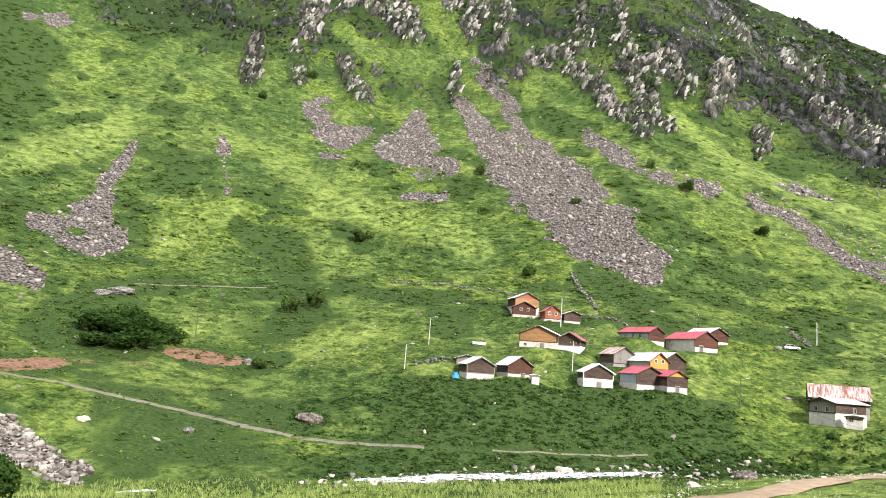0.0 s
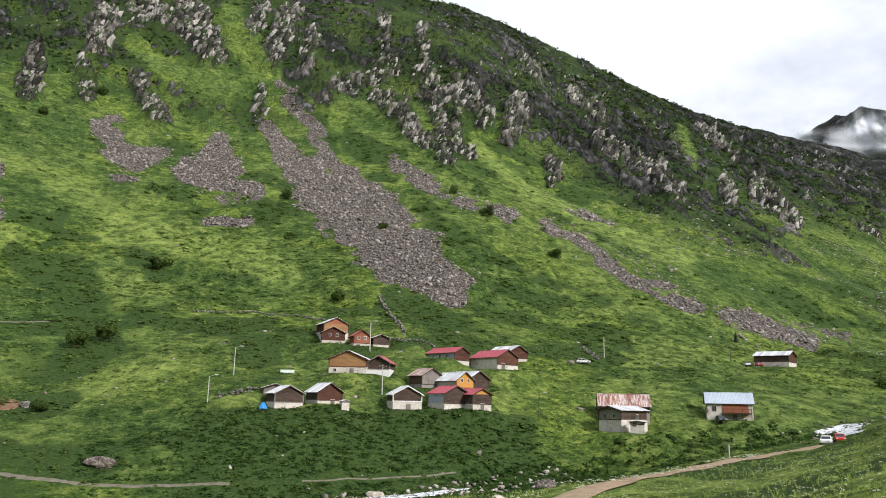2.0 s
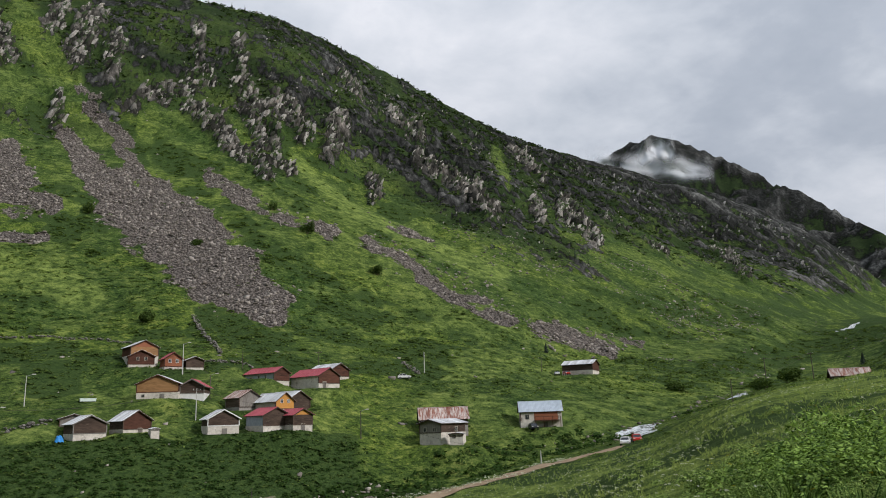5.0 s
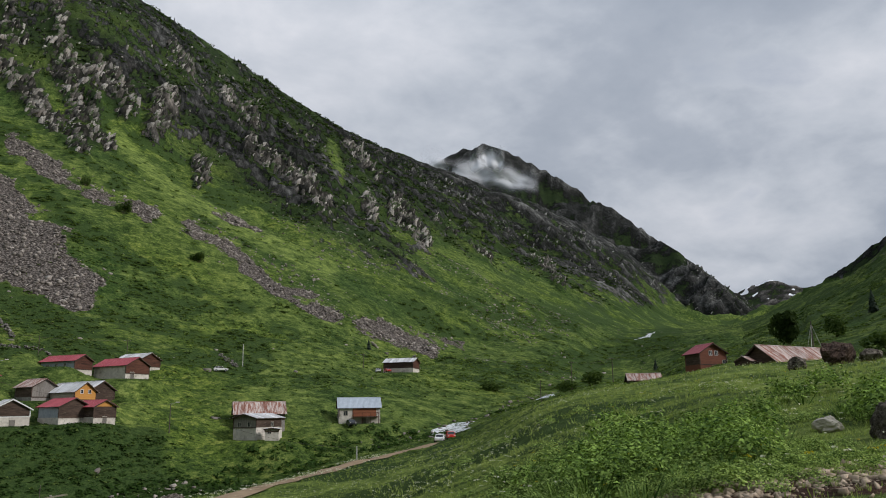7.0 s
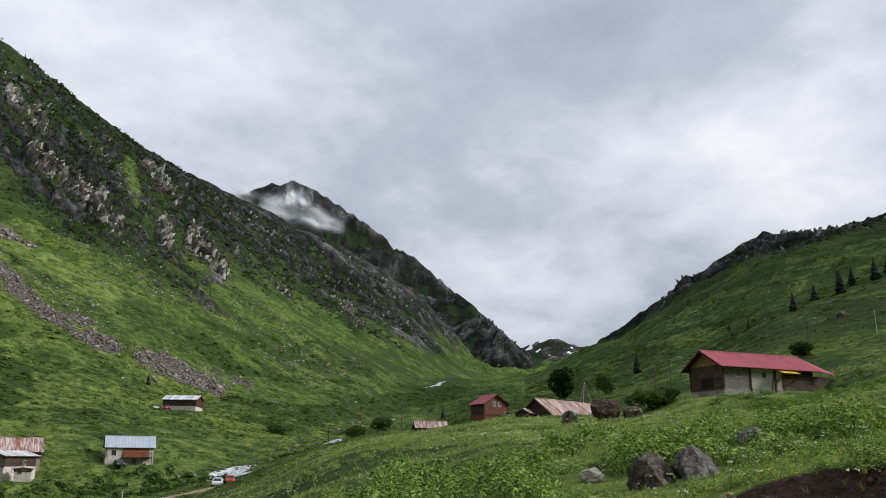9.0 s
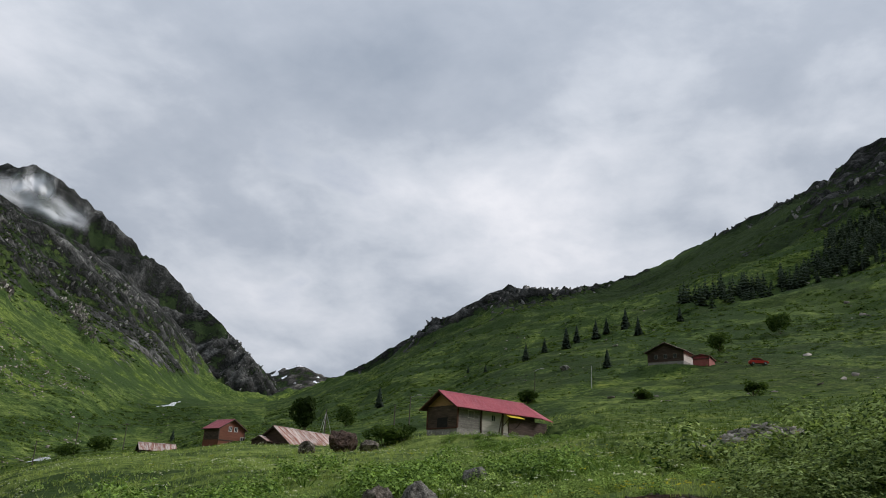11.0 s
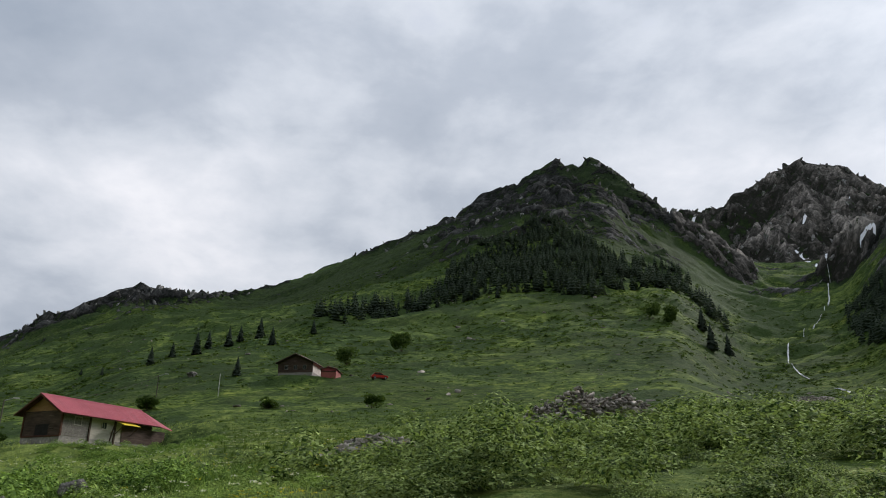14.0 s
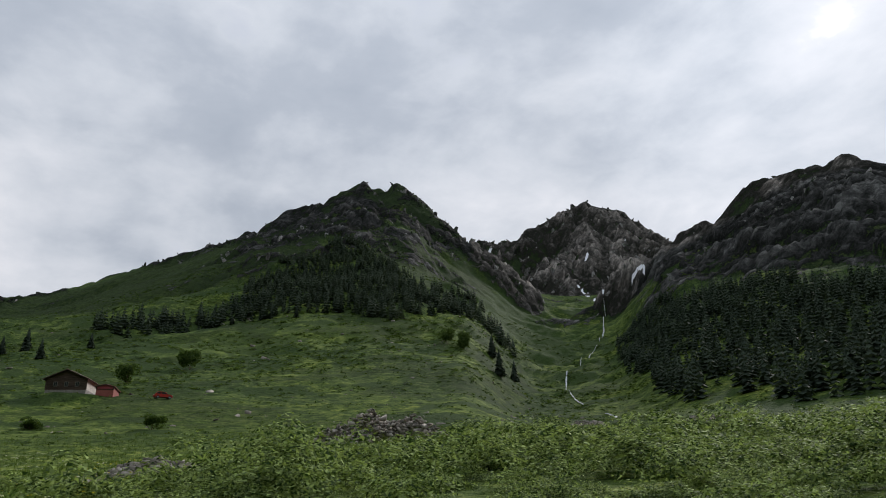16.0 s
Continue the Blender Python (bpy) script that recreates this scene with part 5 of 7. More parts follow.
def sheet_mesh(width, length, mat):
    """A corrugated roof sheet lying along x (width) and y (down the slope), with its thickness."""
    key = (round(width, 2), round(length, 2), mat.name)
    if key not in SHEETS:
        bm = bmesh.new()
        xs = [width * k / 6 for k in range(7)]
        up = [0.035 if k % 2 else 0.0 for k in range(7)]
        tops = [[bm.verts.new((x, y, h + 0.012)) for x, h in zip(xs, up)] for y in (0, length)]
        lows = [[bm.verts.new((x, y, -0.02)) for x in (xs[0], xs[-1])] for y in (0, length)]
        for k in range(6):
            bm.faces.new((tops[0][k], tops[0][k + 1], tops[1][k + 1], tops[1][k]))
        bm.faces.new((lows[0][0], lows[1][0], lows[1][1], lows[0][1]))
        bm.faces.new((*tops[0][::-1], *lows[0]))
        bm.faces.new((*tops[1], *lows[1][::-1]))
        bm.faces.new((tops[0][0], tops[1][0], lows[1][0], lows[0][0]))
        bm.faces.new((tops[0][-1], lows[0][1], lows[1][1], tops[1][-1]))
        SHEETS[key] = mesh_of("roof_sheet", bm, mat)
    return SHEETS[key]


def gable_roof(house, w, d, eave, rise, over, mat, trim, rng, lap=0.9, y_from=0.0):
    """Two slopes of sheets on boards, with bargeboards and a ridge cap; the ridge runs along y."""
    half = w / 2 + over
    run = math.hypot(half, rise * half / (w / 2))
    drop = math.atan2(rise, w / 2)
    top = eave + rise + 0.08
    length = d + 2 * over
    n = max(3, round(length / lap))
    lay = length / n
    for sign, name in ((-1, "roof_slope"), (1, "roof_slope")):
        bm = bmesh.new()
        prism(bm, [(0, top), (sign * half, top - rise * half / (w / 2)), (sign * half, top - rise * half / (w / 2) - 0.09), (0, top - 0.09)], y_from - over, y_from + d + over)
        slope = part(name, bm, trim, house, "plank roof deck under sheets")
        for k in range(n):
            ob = new("roof_sheet", sheet_mesh(lay * 1.02, run + 0.06, mat))
            ob.parent = slope
            z0 = top + 0.03 + rng.uniform(0, 0.012)
            m = Matrix.Translation((0, y_from - over + (k + (0 if sign > 0 else 1)) * lay, z0)) @ Matrix.Rotation(sign * drop, 4, "Y") @ Matrix.Rotation(radians(-90 * sign), 4, "Z")
            m = m @ Matrix.Translation((-lay if sign > 0 else -lay, 0, 0)) @ Matrix.Rotation(radians(rng.uniform(-0.4, 0.4)), 4, "Z")
            ob.matrix_local = m
        for y in (y_from - over - 0.05, y_from + d + over + 0.01):
            bm = bmesh.new()
            a, b = (0, top + 0.02), (sign * half, top - rise * half / (w / 2) + 0.02)
            prism(bm, [a, b, (b[0], b[1] - 0.2), (0, top - 0.2)], y, y + 0.04)
            part("bargeboard", bm, trim, house)
    bm = bmesh.new()
    prism(bm, [(-0.22, top - 0.02), (0, top + 0.09), (0.22, top - 0.02), (0, top + 0.05)], y_from - over, y_from + d + over)
    part("ridge_cap", bm, mat, house)


def opening(house, face, x, z, w, h, y, mat, kind="window", depth=None):
    """A window or door set in a wall face: front (towards -y), left (-x) or right (+x)."""
    turn = {"front": 0, "left": -90, "right": 90}[face]
    m = Matrix.Rotation(radians(turn), 4, "Z")
    place = {"front": (x, y, z), "left": (y, x, z), "right": (y, x, z)}[face]
    m = Matrix.Translation(place) @ m
    bm = bmesh.new()
    t = 0.07
    for x0, x1, z0, z1 in ((-w / 2 - t, -w / 2, -t, h + t), (w / 2, w / 2 + t, -t, h + t), (-w / 2, w / 2, -t, 0), (-w / 2, w / 2, h, h + t)):
        box(bm, x0, x1, -0.06, 0.05, z0, z1)
    if kind == "window":
        box(bm, -0.025, 0.025, -0.04, 0.03, 0, h)
    frame_ob = part("window_frame" if kind == "window" else "door_frame", bm, mat, house, "")
    frame_ob.matrix_local = m
    bm = bmesh.new()
    if kind == "window":
        box(bm, -w / 2, w / 2, -0.02, 0.0, 0, h)
        part("pane", bm, GLASS, frame_ob, "dark window pane")
    else:
        box(bm, -w / 2, w / 2, -0.03, 0.0, 0, h)
        for k in range(4):
            box(bm, -w / 2 + w * k / 4 + 0.01, -w / 2 + w * (k + 1) / 4 - 0.01, -0.05, -0.03, 0.02, h - 0.02)
        # a void's leaf is painted near black in place of an unlit opening
        part("door_leaf", bm, GREY_WOOD if kind == "door" else DARK_VOID, frame_ob, "plank door")


def house(label, bearing, r, facing, w, d, base, upper, rise, roof, wall, foot, corner="M", side=None, over=0.4, sink=3.0, front=(), left=(), right=(), gable=None, up=0.0, trim=None, name="house", foot_front=None):
    """A gabled mountain house, its gable end facing a bearing. corner: which front corner stands at the place (L, R or M)."""
    rng = random.Random(int(bearing * 100 + r))
    x, y = at(bearing, r)
    n = radians(facing)
    ax = Vector((-math.cos(n), math.sin(n)))
    shift = {"L": w / 2, "R": -w / 2, "M": 0}[corner]
    x, y = x + ax.x * shift, y + ax.y * shift
    z = ground(x, y) + up
    h = thing(name, pose(x, y, z, 0, 0, 180 - facing), label, "house", "houses of the mountain village")
    trim = trim or DARK_WOOD
    t = 0.25
    hw, eave = w / 2, base + upper
    for nm, bounds in (("foundation_wall", (-hw, hw, 0, t)), ("foundation_wall", (-hw, hw, d - t, d)), ("foundation_wall", (-hw, -hw + t, t, d - t)), ("foundation_wall", (hw - t, hw, t, d - t))):
        bm = bmesh.new()
        box(bm, *bounds, -sink, base)
        part(nm, bm, foot, h)
    bm = bmesh.new()
    box(bm, -hw + t, hw - t, t, d - t, base - 0.15, base)
    part("floor", bm, DARK_WOOD, h)
    i = 0.03
    for nm, bounds, mat in (("wall", (-hw + i, hw - i, i, 0.18), wall), ("wall", (-hw + i, hw - i, d - 0.18, d - i), wall), ("wall", (-hw + i, -hw + 0.18, 0.18, d - 0.18), side or wall), ("wall", (hw - 0.18, hw - i, 0.18, d - 0.18), side or wall)):
        bm = bmesh.new()
        box(bm, *bounds, base, eave)
        part(nm, bm, mat, h)
    for y0 in (i + 0.002, d - 0.17):
        bm = bmesh.new()
        prism(bm, [(-hw + i, eave), (hw - i, eave), (0, eave + rise - 0.06)], y0, y0 + 0.14)
        part("gable", bm, gable or wall, h)
    for sx in (-1, 1):
        bm = bmesh.new()
        box(bm, sx * hw - 0.09, sx * hw + 0.09, -0.05, 0.13, base - 0.02, eave + 0.02)
        part("corner_post", bm, trim, h)
    bm = bmesh.new()
    box(bm, -hw - 0.05, hw + 0.05, -0.07, 0.02, base - 0.12, base + 0.06)
    part("sill_beam", bm, trim, h)
    gable_roof(h, w, d, eave, rise, over, roof, trim, rng)
    for o in front:
        opening(h, "front", o[0], o[1], o[2], o[3], 0.0 if o[1] < base - 0.2 else i, PALE_WOOD if len(o) < 6 else o[5], o[4])
    for o in left:
        opening(h, "left", o[0], o[1], o[2], o[3], -hw if o[1] < base - 0.2 else -hw + i, PALE_WOOD, o[4])
    for o in right:
        opening(h, "right", o[0], o[1], o[2], o[3], hw if o[1] < base - 0.2 else hw - i, PALE_WOOD, o[4])
    return h


W, D, V = "window", "door", "void"
# upper row
house("two-level brown timber house with grey sheet roof on the slope", 5.0, 213, 166, 7.2, 6.5, 1.7, 2.2, 1.7, GREY_ROOF, OCHRE_WOOD, PLASTER, "L", side=BROWN_WOOD, gable=ORANGE_WOOD, up=1.7)
house("small dark brown timber house with pale foundation", 4.9, 207, 181, 6.0, 4.5, 0.9, 2.0, 1.5, GREY_ROOF, BROWN_WOOD, PLASTER, "L", front=((-0.9, 1.9, 0.6, 0.7, W), (1.0, 1.9, 0.6, 0.7, W)), trim=BROWN_WOOD)
house("small orange timber house with red roof edges", 7.25, 205, 173, 4.4, 5.0, 0.9, 2.0, 1.5, RED_ROOF, ORANGE_WOOD, PLASTER, "L", front=((-0.9, 1.9, 0.6, 0.8, W, WHITE_PAINT), (0.9, 1.9, 0.6, 0.8, W, WHITE_PAINT)), trim=BROWN_WOOD)
house("low dark timber shed with tin roof beside the orange house", 8.7, 206, 174, 4.4, 4.6, 0.8, 1.7, 0.9, GREY_ROOF, DARK_WOOD, PLASTER, "L")
house("wide ochre timber house on a whitewashed stable floor", 5.5, 183, 199, 8.9, 7.5, 1.5, 1.8, 1.9, GREY_ROOF, OCHRE_WOOD, PLASTER, "L", front=((-3.0, 0.4, 0.6, 0.6, W), (1.0, -0.3, 1.0, 1.4, D)), side=DARK_WOOD, trim=BROWN_WOOD)
house("dark timber wing with red and grey roof and white base", 9.15, 182.5, 201, 5.2, 7.0, 1.3, 1.6, 1.5, RED_ROOF, DARK_WOOD, WHITE_PAINT, "M", side=DARK_WOOD, trim=GREY_WOOD, over=0.7)
# lower left pair
house("dark log barn with patched tin roof on a pale base", 1.75, 161, 165, 6.0, 6, 1.1, 1.8, 1.5, GREY_ROOF, DARK_WOOD, PLASTER, "L", trim=GREY_WOOD, up=0.2)
house("grey timber shed half hidden behind the log barn", 0.9, 169, 178, 5.0, 4, 0.6, 1.5, 0.8, GREY_ROOF, GREY_WOOD, STONE_WALL, "L")
house("brown timber barn with weathered tin roof", 4.8, 162, 160, 5.6, 6, 0.7, 1.7, 1.8, GREY_ROOF, BROWN_WOOD, PLASTER, "L", side=DARK_WOOD, front=((0.6, 0.0, 0.9, 0.8, D),))
house("tiny whitewashed outhouse beside the brown barn", 6.85, 159, 170, 1.6, 1.6, 1.6, 0.15, 0.2, GREY_ROOF, PLASTER, PLASTER, over=0.12, trim=GREY_WOOD)
# lower middle group
house("grey timber house with metal roof on a whitewashed stone base", 10.3, 162, 178, 6.2, 6, 1.7, 1.4, 1.7, GREY_ROOF, DARK_WOOD, PLASTER, "L", front=((0.2, 0.0, 1.0, 1.1, D),), trim=WHITE_PAINT)
house("dark timber house with red roof and white foundation", 14.1, 163, 163, 6.2, 7.0, 1.2, 2.1, 1.5, RED_ROOF, DARK_WOOD, PLASTER, "L", side=BLUE_PAINT)
house("dark timber house wing with red roof and yellow gable", 16.2, 163, 163, 4.7, 6.5, 1.2, 2.0, 1.2, RED_ROOF, DARK_WOOD, PLASTER, "L", gable=YELLOW_WOOD, front=((0.0, 0.0, 0.9, 1.3, D),))
house("bright yellow timber house with white metal roof", 14.95, 174, 159, 5.0, 8.5, 1.2, 1.7, 1.8, GREY_ROOF, YELLOW_WOOD, PLASTER, "L", side=PALE_WOOD, front=((-0.9, 2.5, 0.6, 0.7, W, WHITE_PAINT), (0.9, 2.5, 0.6, 0.7, W, WHITE_PAINT)))
house("dark timber house with white metal roof above the yellow one", 15.9, 181, 159, 6.0, 9.0, 1.0, 2.2, 1.8, GREY_ROOF, DARK_WOOD, PLASTER, "L")
house("weathered grey timber barn with rusty tin roof", 12.4, 178, 158, 5.7, 5.5, 0.8, 2.1, 1.6, RUST_ROOF, GREY_WOOD, STONE_WALL, "L", side=DARK_WOOD)
house("long house with red sheet roof and bluish side wall", 14.8, 198, 150, 5.4, 10.5, 1.0, 2.0, 1.4, RED_ROOF, BROWN_WOOD, PLASTER, "L", side=BLUE_PAINT, left=((3.0, 1.7, 0.6, 0.7, W), (5.5, 1.7, 0.6, 0.7, W), (8.2, 0.3, 1.0, 1.8, D)))
house("red roofed house with brown gable and plastered side", 18.0, 195, 157, 7.0, 11, 1.4, 1.9, 1.9, RED_ROOF, BROWN_WOOD, PLASTER, "L", side=PLASTER, front=((-1.6, 0.0, 1.1, 1.7, D),))
house("brown timber house with pale tin roof behind the red one", 18.9, 208, 157, 6.5, 9, 1.0, 1.8, 1.6, GREY_ROOF, BROWN_WOOD, PLASTER, "L")
# the two by the stream road
house("grey plastered farmhouse with shallow pale tin roof", 26.9, 169, 245, 6.0, 9.0, 2.4, 2.0, 0.8, GREY_ROOF, GREY_WOOD, PLASTER, "R", side=DARK_WOOD, gable=GREY_WOOD, front=((-1.4, 2.6, 0.7, 0.9, W), (1.2, 2.6, 0.7, 0.9, W)), right=((5.5, 2.6, 0.8, 0.9, W),), over=0.6, up=0.2)
house("concrete lean-to porch of the grey farmhouse", 28.0, 166.5, 215, 2.8, 2.4, 2.3, 0.4, 0.2, GREY_ROOF, PLASTER, PLASTER, "M", over=0.3, front=((-0.5, 1.8, 0.7, 0.7, W),), up=-0.4)
house("old farmhouse with streaked rusty roof behind the grey one", 25.4, 179, 292, 6.0, 11.0, 1.2, 1.6, 2.5, RUST_ROOF, DARK_WOOD, STONE_WALL, "R", side=DARK_WOOD, up=-0.9)
blue = house("two-level white house with blue-grey roof above the stream", 32.76, 190, 300, 6.6, 10.0, 2.4, 2.2, 2.3, BLUE_ROOF, PLASTER, PLASTER, "R", side=PLASTER, right=((1.6, 2.7, 0.9, 1.1, W), (4.8, 2.5, 0.8, 1.5, D), (7.6, 2.7, 0.9, 1.1, W), (6.0, 0.1, 1.0, 1.9, D)), trim=BROWN_WOOD, up=-0.9)
bm = bmesh.new()
box(bm, 3.35, 5.0, 3.2, 9.6, 2.25, 2.4)
for y in (3.3, 5.4, 7.5, 9.4):
    box(bm, 4.8, 4.95, y, y + 0.14, -2.5, 3.3)
box(bm, 4.82, 4.92, 3.2, 9.6, 3.2, 3.3)
part("balcony", bm, BROWN_WOOD, blue, "brown timber balcony on posts")
bm = bmesh.new()
box(bm, 3.27, 3.345, 3.3, 9.0, 2.45, 4.5)
part("porch_wall", bm, ORANGE_WOOD, blue, "orange boarded wall behind the balcony")
house("long dark timber barn with pale tin roof at the slope foot", 38.2, 260, 143, 8.5, 10.5, 1.6, 2.0, 1.5, GREY_ROOF, BROWN_WOOD, PLASTER, "L", side=DARK_WOOD)
# the red-roofed house on the meadow
red = house("long plank house with red sheet roof on the meadow", 75.94, 94, 305, 5.8, 13.6, 0.35, 2.7, 1.75, RED_ROOF, DARK_WOOD, STONE_WALL, "R", side=PALE_WOOD, gable=OCHRE_WOOD, over=0.75,
            right=((2.2, 1.7, 0.9, 0.8, W), (6.0, 1.65, 0.6, 0.7, W)), trim=BROWN_WOOD, front=((0.1, 0.3, 2.0, 1.3, V, DARK_WOOD),), up=0.8)
bm = bmesh.new()
prism(bm, [(2.9, 2.75), (4.3, 2.25), (4.3, 2.2), (2.9, 2.7)], 7.6, 10.2)
awning = part("awning", bm, YELLOW_CLOTH, red, "yellow cloth awning over the door")
for y in (7.7, 10.1):
    bm = bmesh.new()
    tube(bm, (2.95, y, 1.2), (4.2, y, 2.2), 0.05, 0.05)
    part("awning_strut", bm, DARK_WOOD, awning)
for y in (3.9, 7.6):
    bm = bmesh.new()
    box(bm, 2.86, 3.02, y - 0.1, y + 0.1, 0.0, 3.05)
    part("wall_post", bm, DARK_WOOD, red)
bm = bmesh.new()
box(bm, -1.2, 2.8, 13.6, 16.0, -2.5, 2.2)
annex = part("annex_wall", bm, DARK_WOOD, red, "small dark plank annex under the roof end")
bm = bmesh.new()
wing = [(0.1, 14.3, 4.86), (3.75, 14.3, 2.66), (4.05, 15.9, 2.4)]
top = [bm.verts.new(p) for p in wing]
low = [bm.verts.new((p[0], p[1], p[2] - 0.08)) for p in wing]
bm.faces.new(top)
bm.faces.new(low[::-1])
for k in range(3):
    bm.faces.new((top[k], low[k], low[(k + 1) % 3], top[(k + 1) % 3]))
part("roof_wing", bm, RED_ROOF, annex, "red sheet roof drawn down over the annex")
bm = bmesh.new()
box(bm, 2.86, 2.93, 8.7, 13.5, 0.35, 2.95)
part("dark_cladding", bm, DARK_WOOD, red, "dark weathered boards on the long wall")
for k in range(9):
    bm = bmesh.new()
    box(bm, 2.86, 2.92, 0.2, 3.75, 0.4 + k * 0.28, 0.4 + k * 0.28 + 0.262)
    part("board", bm, GREY_WOOD, red)
bm = bmesh.new()
tube(bm, (2.95, 7.0, 0.3), (2.95, 7.6, 2.9), 0.07, 0.06, 6)
part("brace", bm, DARK_WOOD, red)
house("low stone barn under a long streaked rusty roof", 62.78, 103, 279, 5.4, 19.0, 1.0, 0.5, 2.1, RUST_ROOF, DARK_WOOD, STONE_WALL, "M", side=STONE_WALL, over=0.5, up=5.6 - ground(*at(62.78, 103)))
house("tiny dark shed beside the rusty barn", 61.75, 101, 262, 1.7, 2.0, 0.4, 1.0, 0.5, RUST_ROOF, DARK_WOOD, DARK_WOOD, over=0.15, up=-0.9)
house("red-brown timber cottage with red roof by the valley", 58.95, 160, 207, 5.9, 5.6, 0.6, 2.3, 1.8, RED_ROOF, RUSSET_WOOD, RUSSET_WOOD, "L", front=((-0.5, 2.4, 0.6, 0.8, W, WHITE_PAINT), (0.8, 2.4, 0.6, 0.8, W, WHITE_PAINT), (2.6, 0.8, 1.0, 0.6, W)), side=DARK_WOOD, up=-0.2)
house("small shed with rusty patched tin roof", 53.99, 150, 315, 3.2, 5.8, 0.7, 0.9, 1.1, RUST_ROOF, DARK_WOOD, DARK_WOOD, "R", up=-0.7)
# the dark house on the hill
dark = house("dark brown timber house low on the grassy hillside", 92.3, 184, 291, 8.5, 8.0, 1.2, 2.4, 1.9, RUST_ROOF, DARK_WOOD, STONE_WALL, "R", side=PLASTER, front=((-2.3, 1.9, 0.7, 0.9, W, GREY_WOOD), (0.0, 1.9, 0.7, 0.9, W, GREY_WOOD), (2.3, 1.9, 0.7, 0.9, W, GREY_WOOD)), trim=DARK_WOOD, over=0.7)
house("low red brick annex next to the dark timber house", 93.5, 182, 285, 3.6, 6.5, 1.6, 0.5, 0.5, RED_ROOF, RED_ROOF, plain("red_brick_wall", (0.22, 0.06, 0.05), (0.36, 0.12, 0.1), 3.0), "M", over=0.25)


# ---- cars ----
def car(label, bearing, r, heading, paint, hatch=True, group="parked cars", up=0.0):
    """A small car, its nose towards a bearing."""
    x, y = at(bearing, r)
    c = thing("car", pose(x, y, ground(x, y) + 0.05 + up, 0, 0, 90 - heading), label, "car", group)
    bm = bmesh.new()
    side = [(-2.0, 0.35), (2.0, 0.35), (2.05, 0.6), (1.95, 0.82), (1.0, 0.95), (-1.55, 1.0), (-2.0, 0.95)] if not hatch else [(-1.9, 0.35), (1.9, 0.35), (1.98, 0.6), (1.85, 0.85), (0.95, 0.98), (-1.8, 1.02), (-1.95, 0.8)]
    prism(bm, side, -0.8, 0.8)
    bmesh.ops.bevel(bm, geom=list(bm.edges), offset=0.05, segments=2, affect="EDGES")
    body = part("body", bm, paint, c, smooth=False)
    bm = bmesh.new()
    top = [(-1.75, 1.0), (0.95, 0.97), (0.3, 1.42), (-1.3, 1.45)]
    prism(bm, top, -0.7, 0.7)
    bmesh.ops.bevel(bm, geom=list(bm.edges), offset=0.05, segments=2, affect="EDGES")
    part("cabin_glass", bm, GLASS, c, "dark car windows")
    bm = bmesh.new()
    prism(bm, [(0.32, 1.40), (-1.32, 1.43), (-1.28, 1.49), (0.25, 1.46)], -0.7, 0.7)
    part("roof_panel", bm, paint, c)
    for px in (-0.55, 0.9, -1.72):
        for s in (-1, 1):
            bm = bmesh.new()
            tube(bm, (px, s * 0.73, 0.95), (px * 0.6 - 0.25, s * 0.68, 1.43), 0.045, 0.04, 6)
            part("window_pillar", bm, paint, c)
    for wx in (-1.25, 1.25):
        for wy in (-0.78, 0.78):
            bm = bmesh.new()
            tube(bm, (wx, wy - 0.1, 0.31), (wx, wy + 0.1, 0.31), 0.32, 0.32, 16)
            wheel = part("wheel", bm, RUBBER, c)
            bm = bmesh.new()
            tube(bm, (wx, wy - 0.11, 0.31), (wx, wy + 0.11, 0.31), 0.19, 0.19, 12)
            part("rim", bm, STEEL, wheel)
    for s in (-0.6, 0.6):
        bm = bmesh.new()
        box(bm, 1.86, 1.97, s - 0.16, s + 0.16, 0.66, 0.8)
        part("headlight", bm, WHITE_PAINT, c, "clear headlight")
        bm = bmesh.new()
        box(bm, -1.97, -1.85, s - 0.12, s + 0.12, 0.68, 0.85)
        part("tail_light", bm, RED_CAR, c, "red tail light")
    return c


car("white car parked high on the slope track", 24.3, 221, 110, WHITE_CAR)
car("white car parked at the end of the dirt road", 40.1, 146, 225, WHITE_CAR)
car("red car parked behind the white one by the stream", 40.9, 150, 215, RED_CAR)
car("red car beside the long dark barn", 36.3, 259, 200, RED_CAR)
car("white car beside the long dark barn", 35.6, 264, 210, WHITE_CAR)
car("dark car in front of the white house", 33.65, 184, 200, BLACK_CAR)
car("red car on the hillside near the dark house", 97.3, 178, 172, RED_CAR)


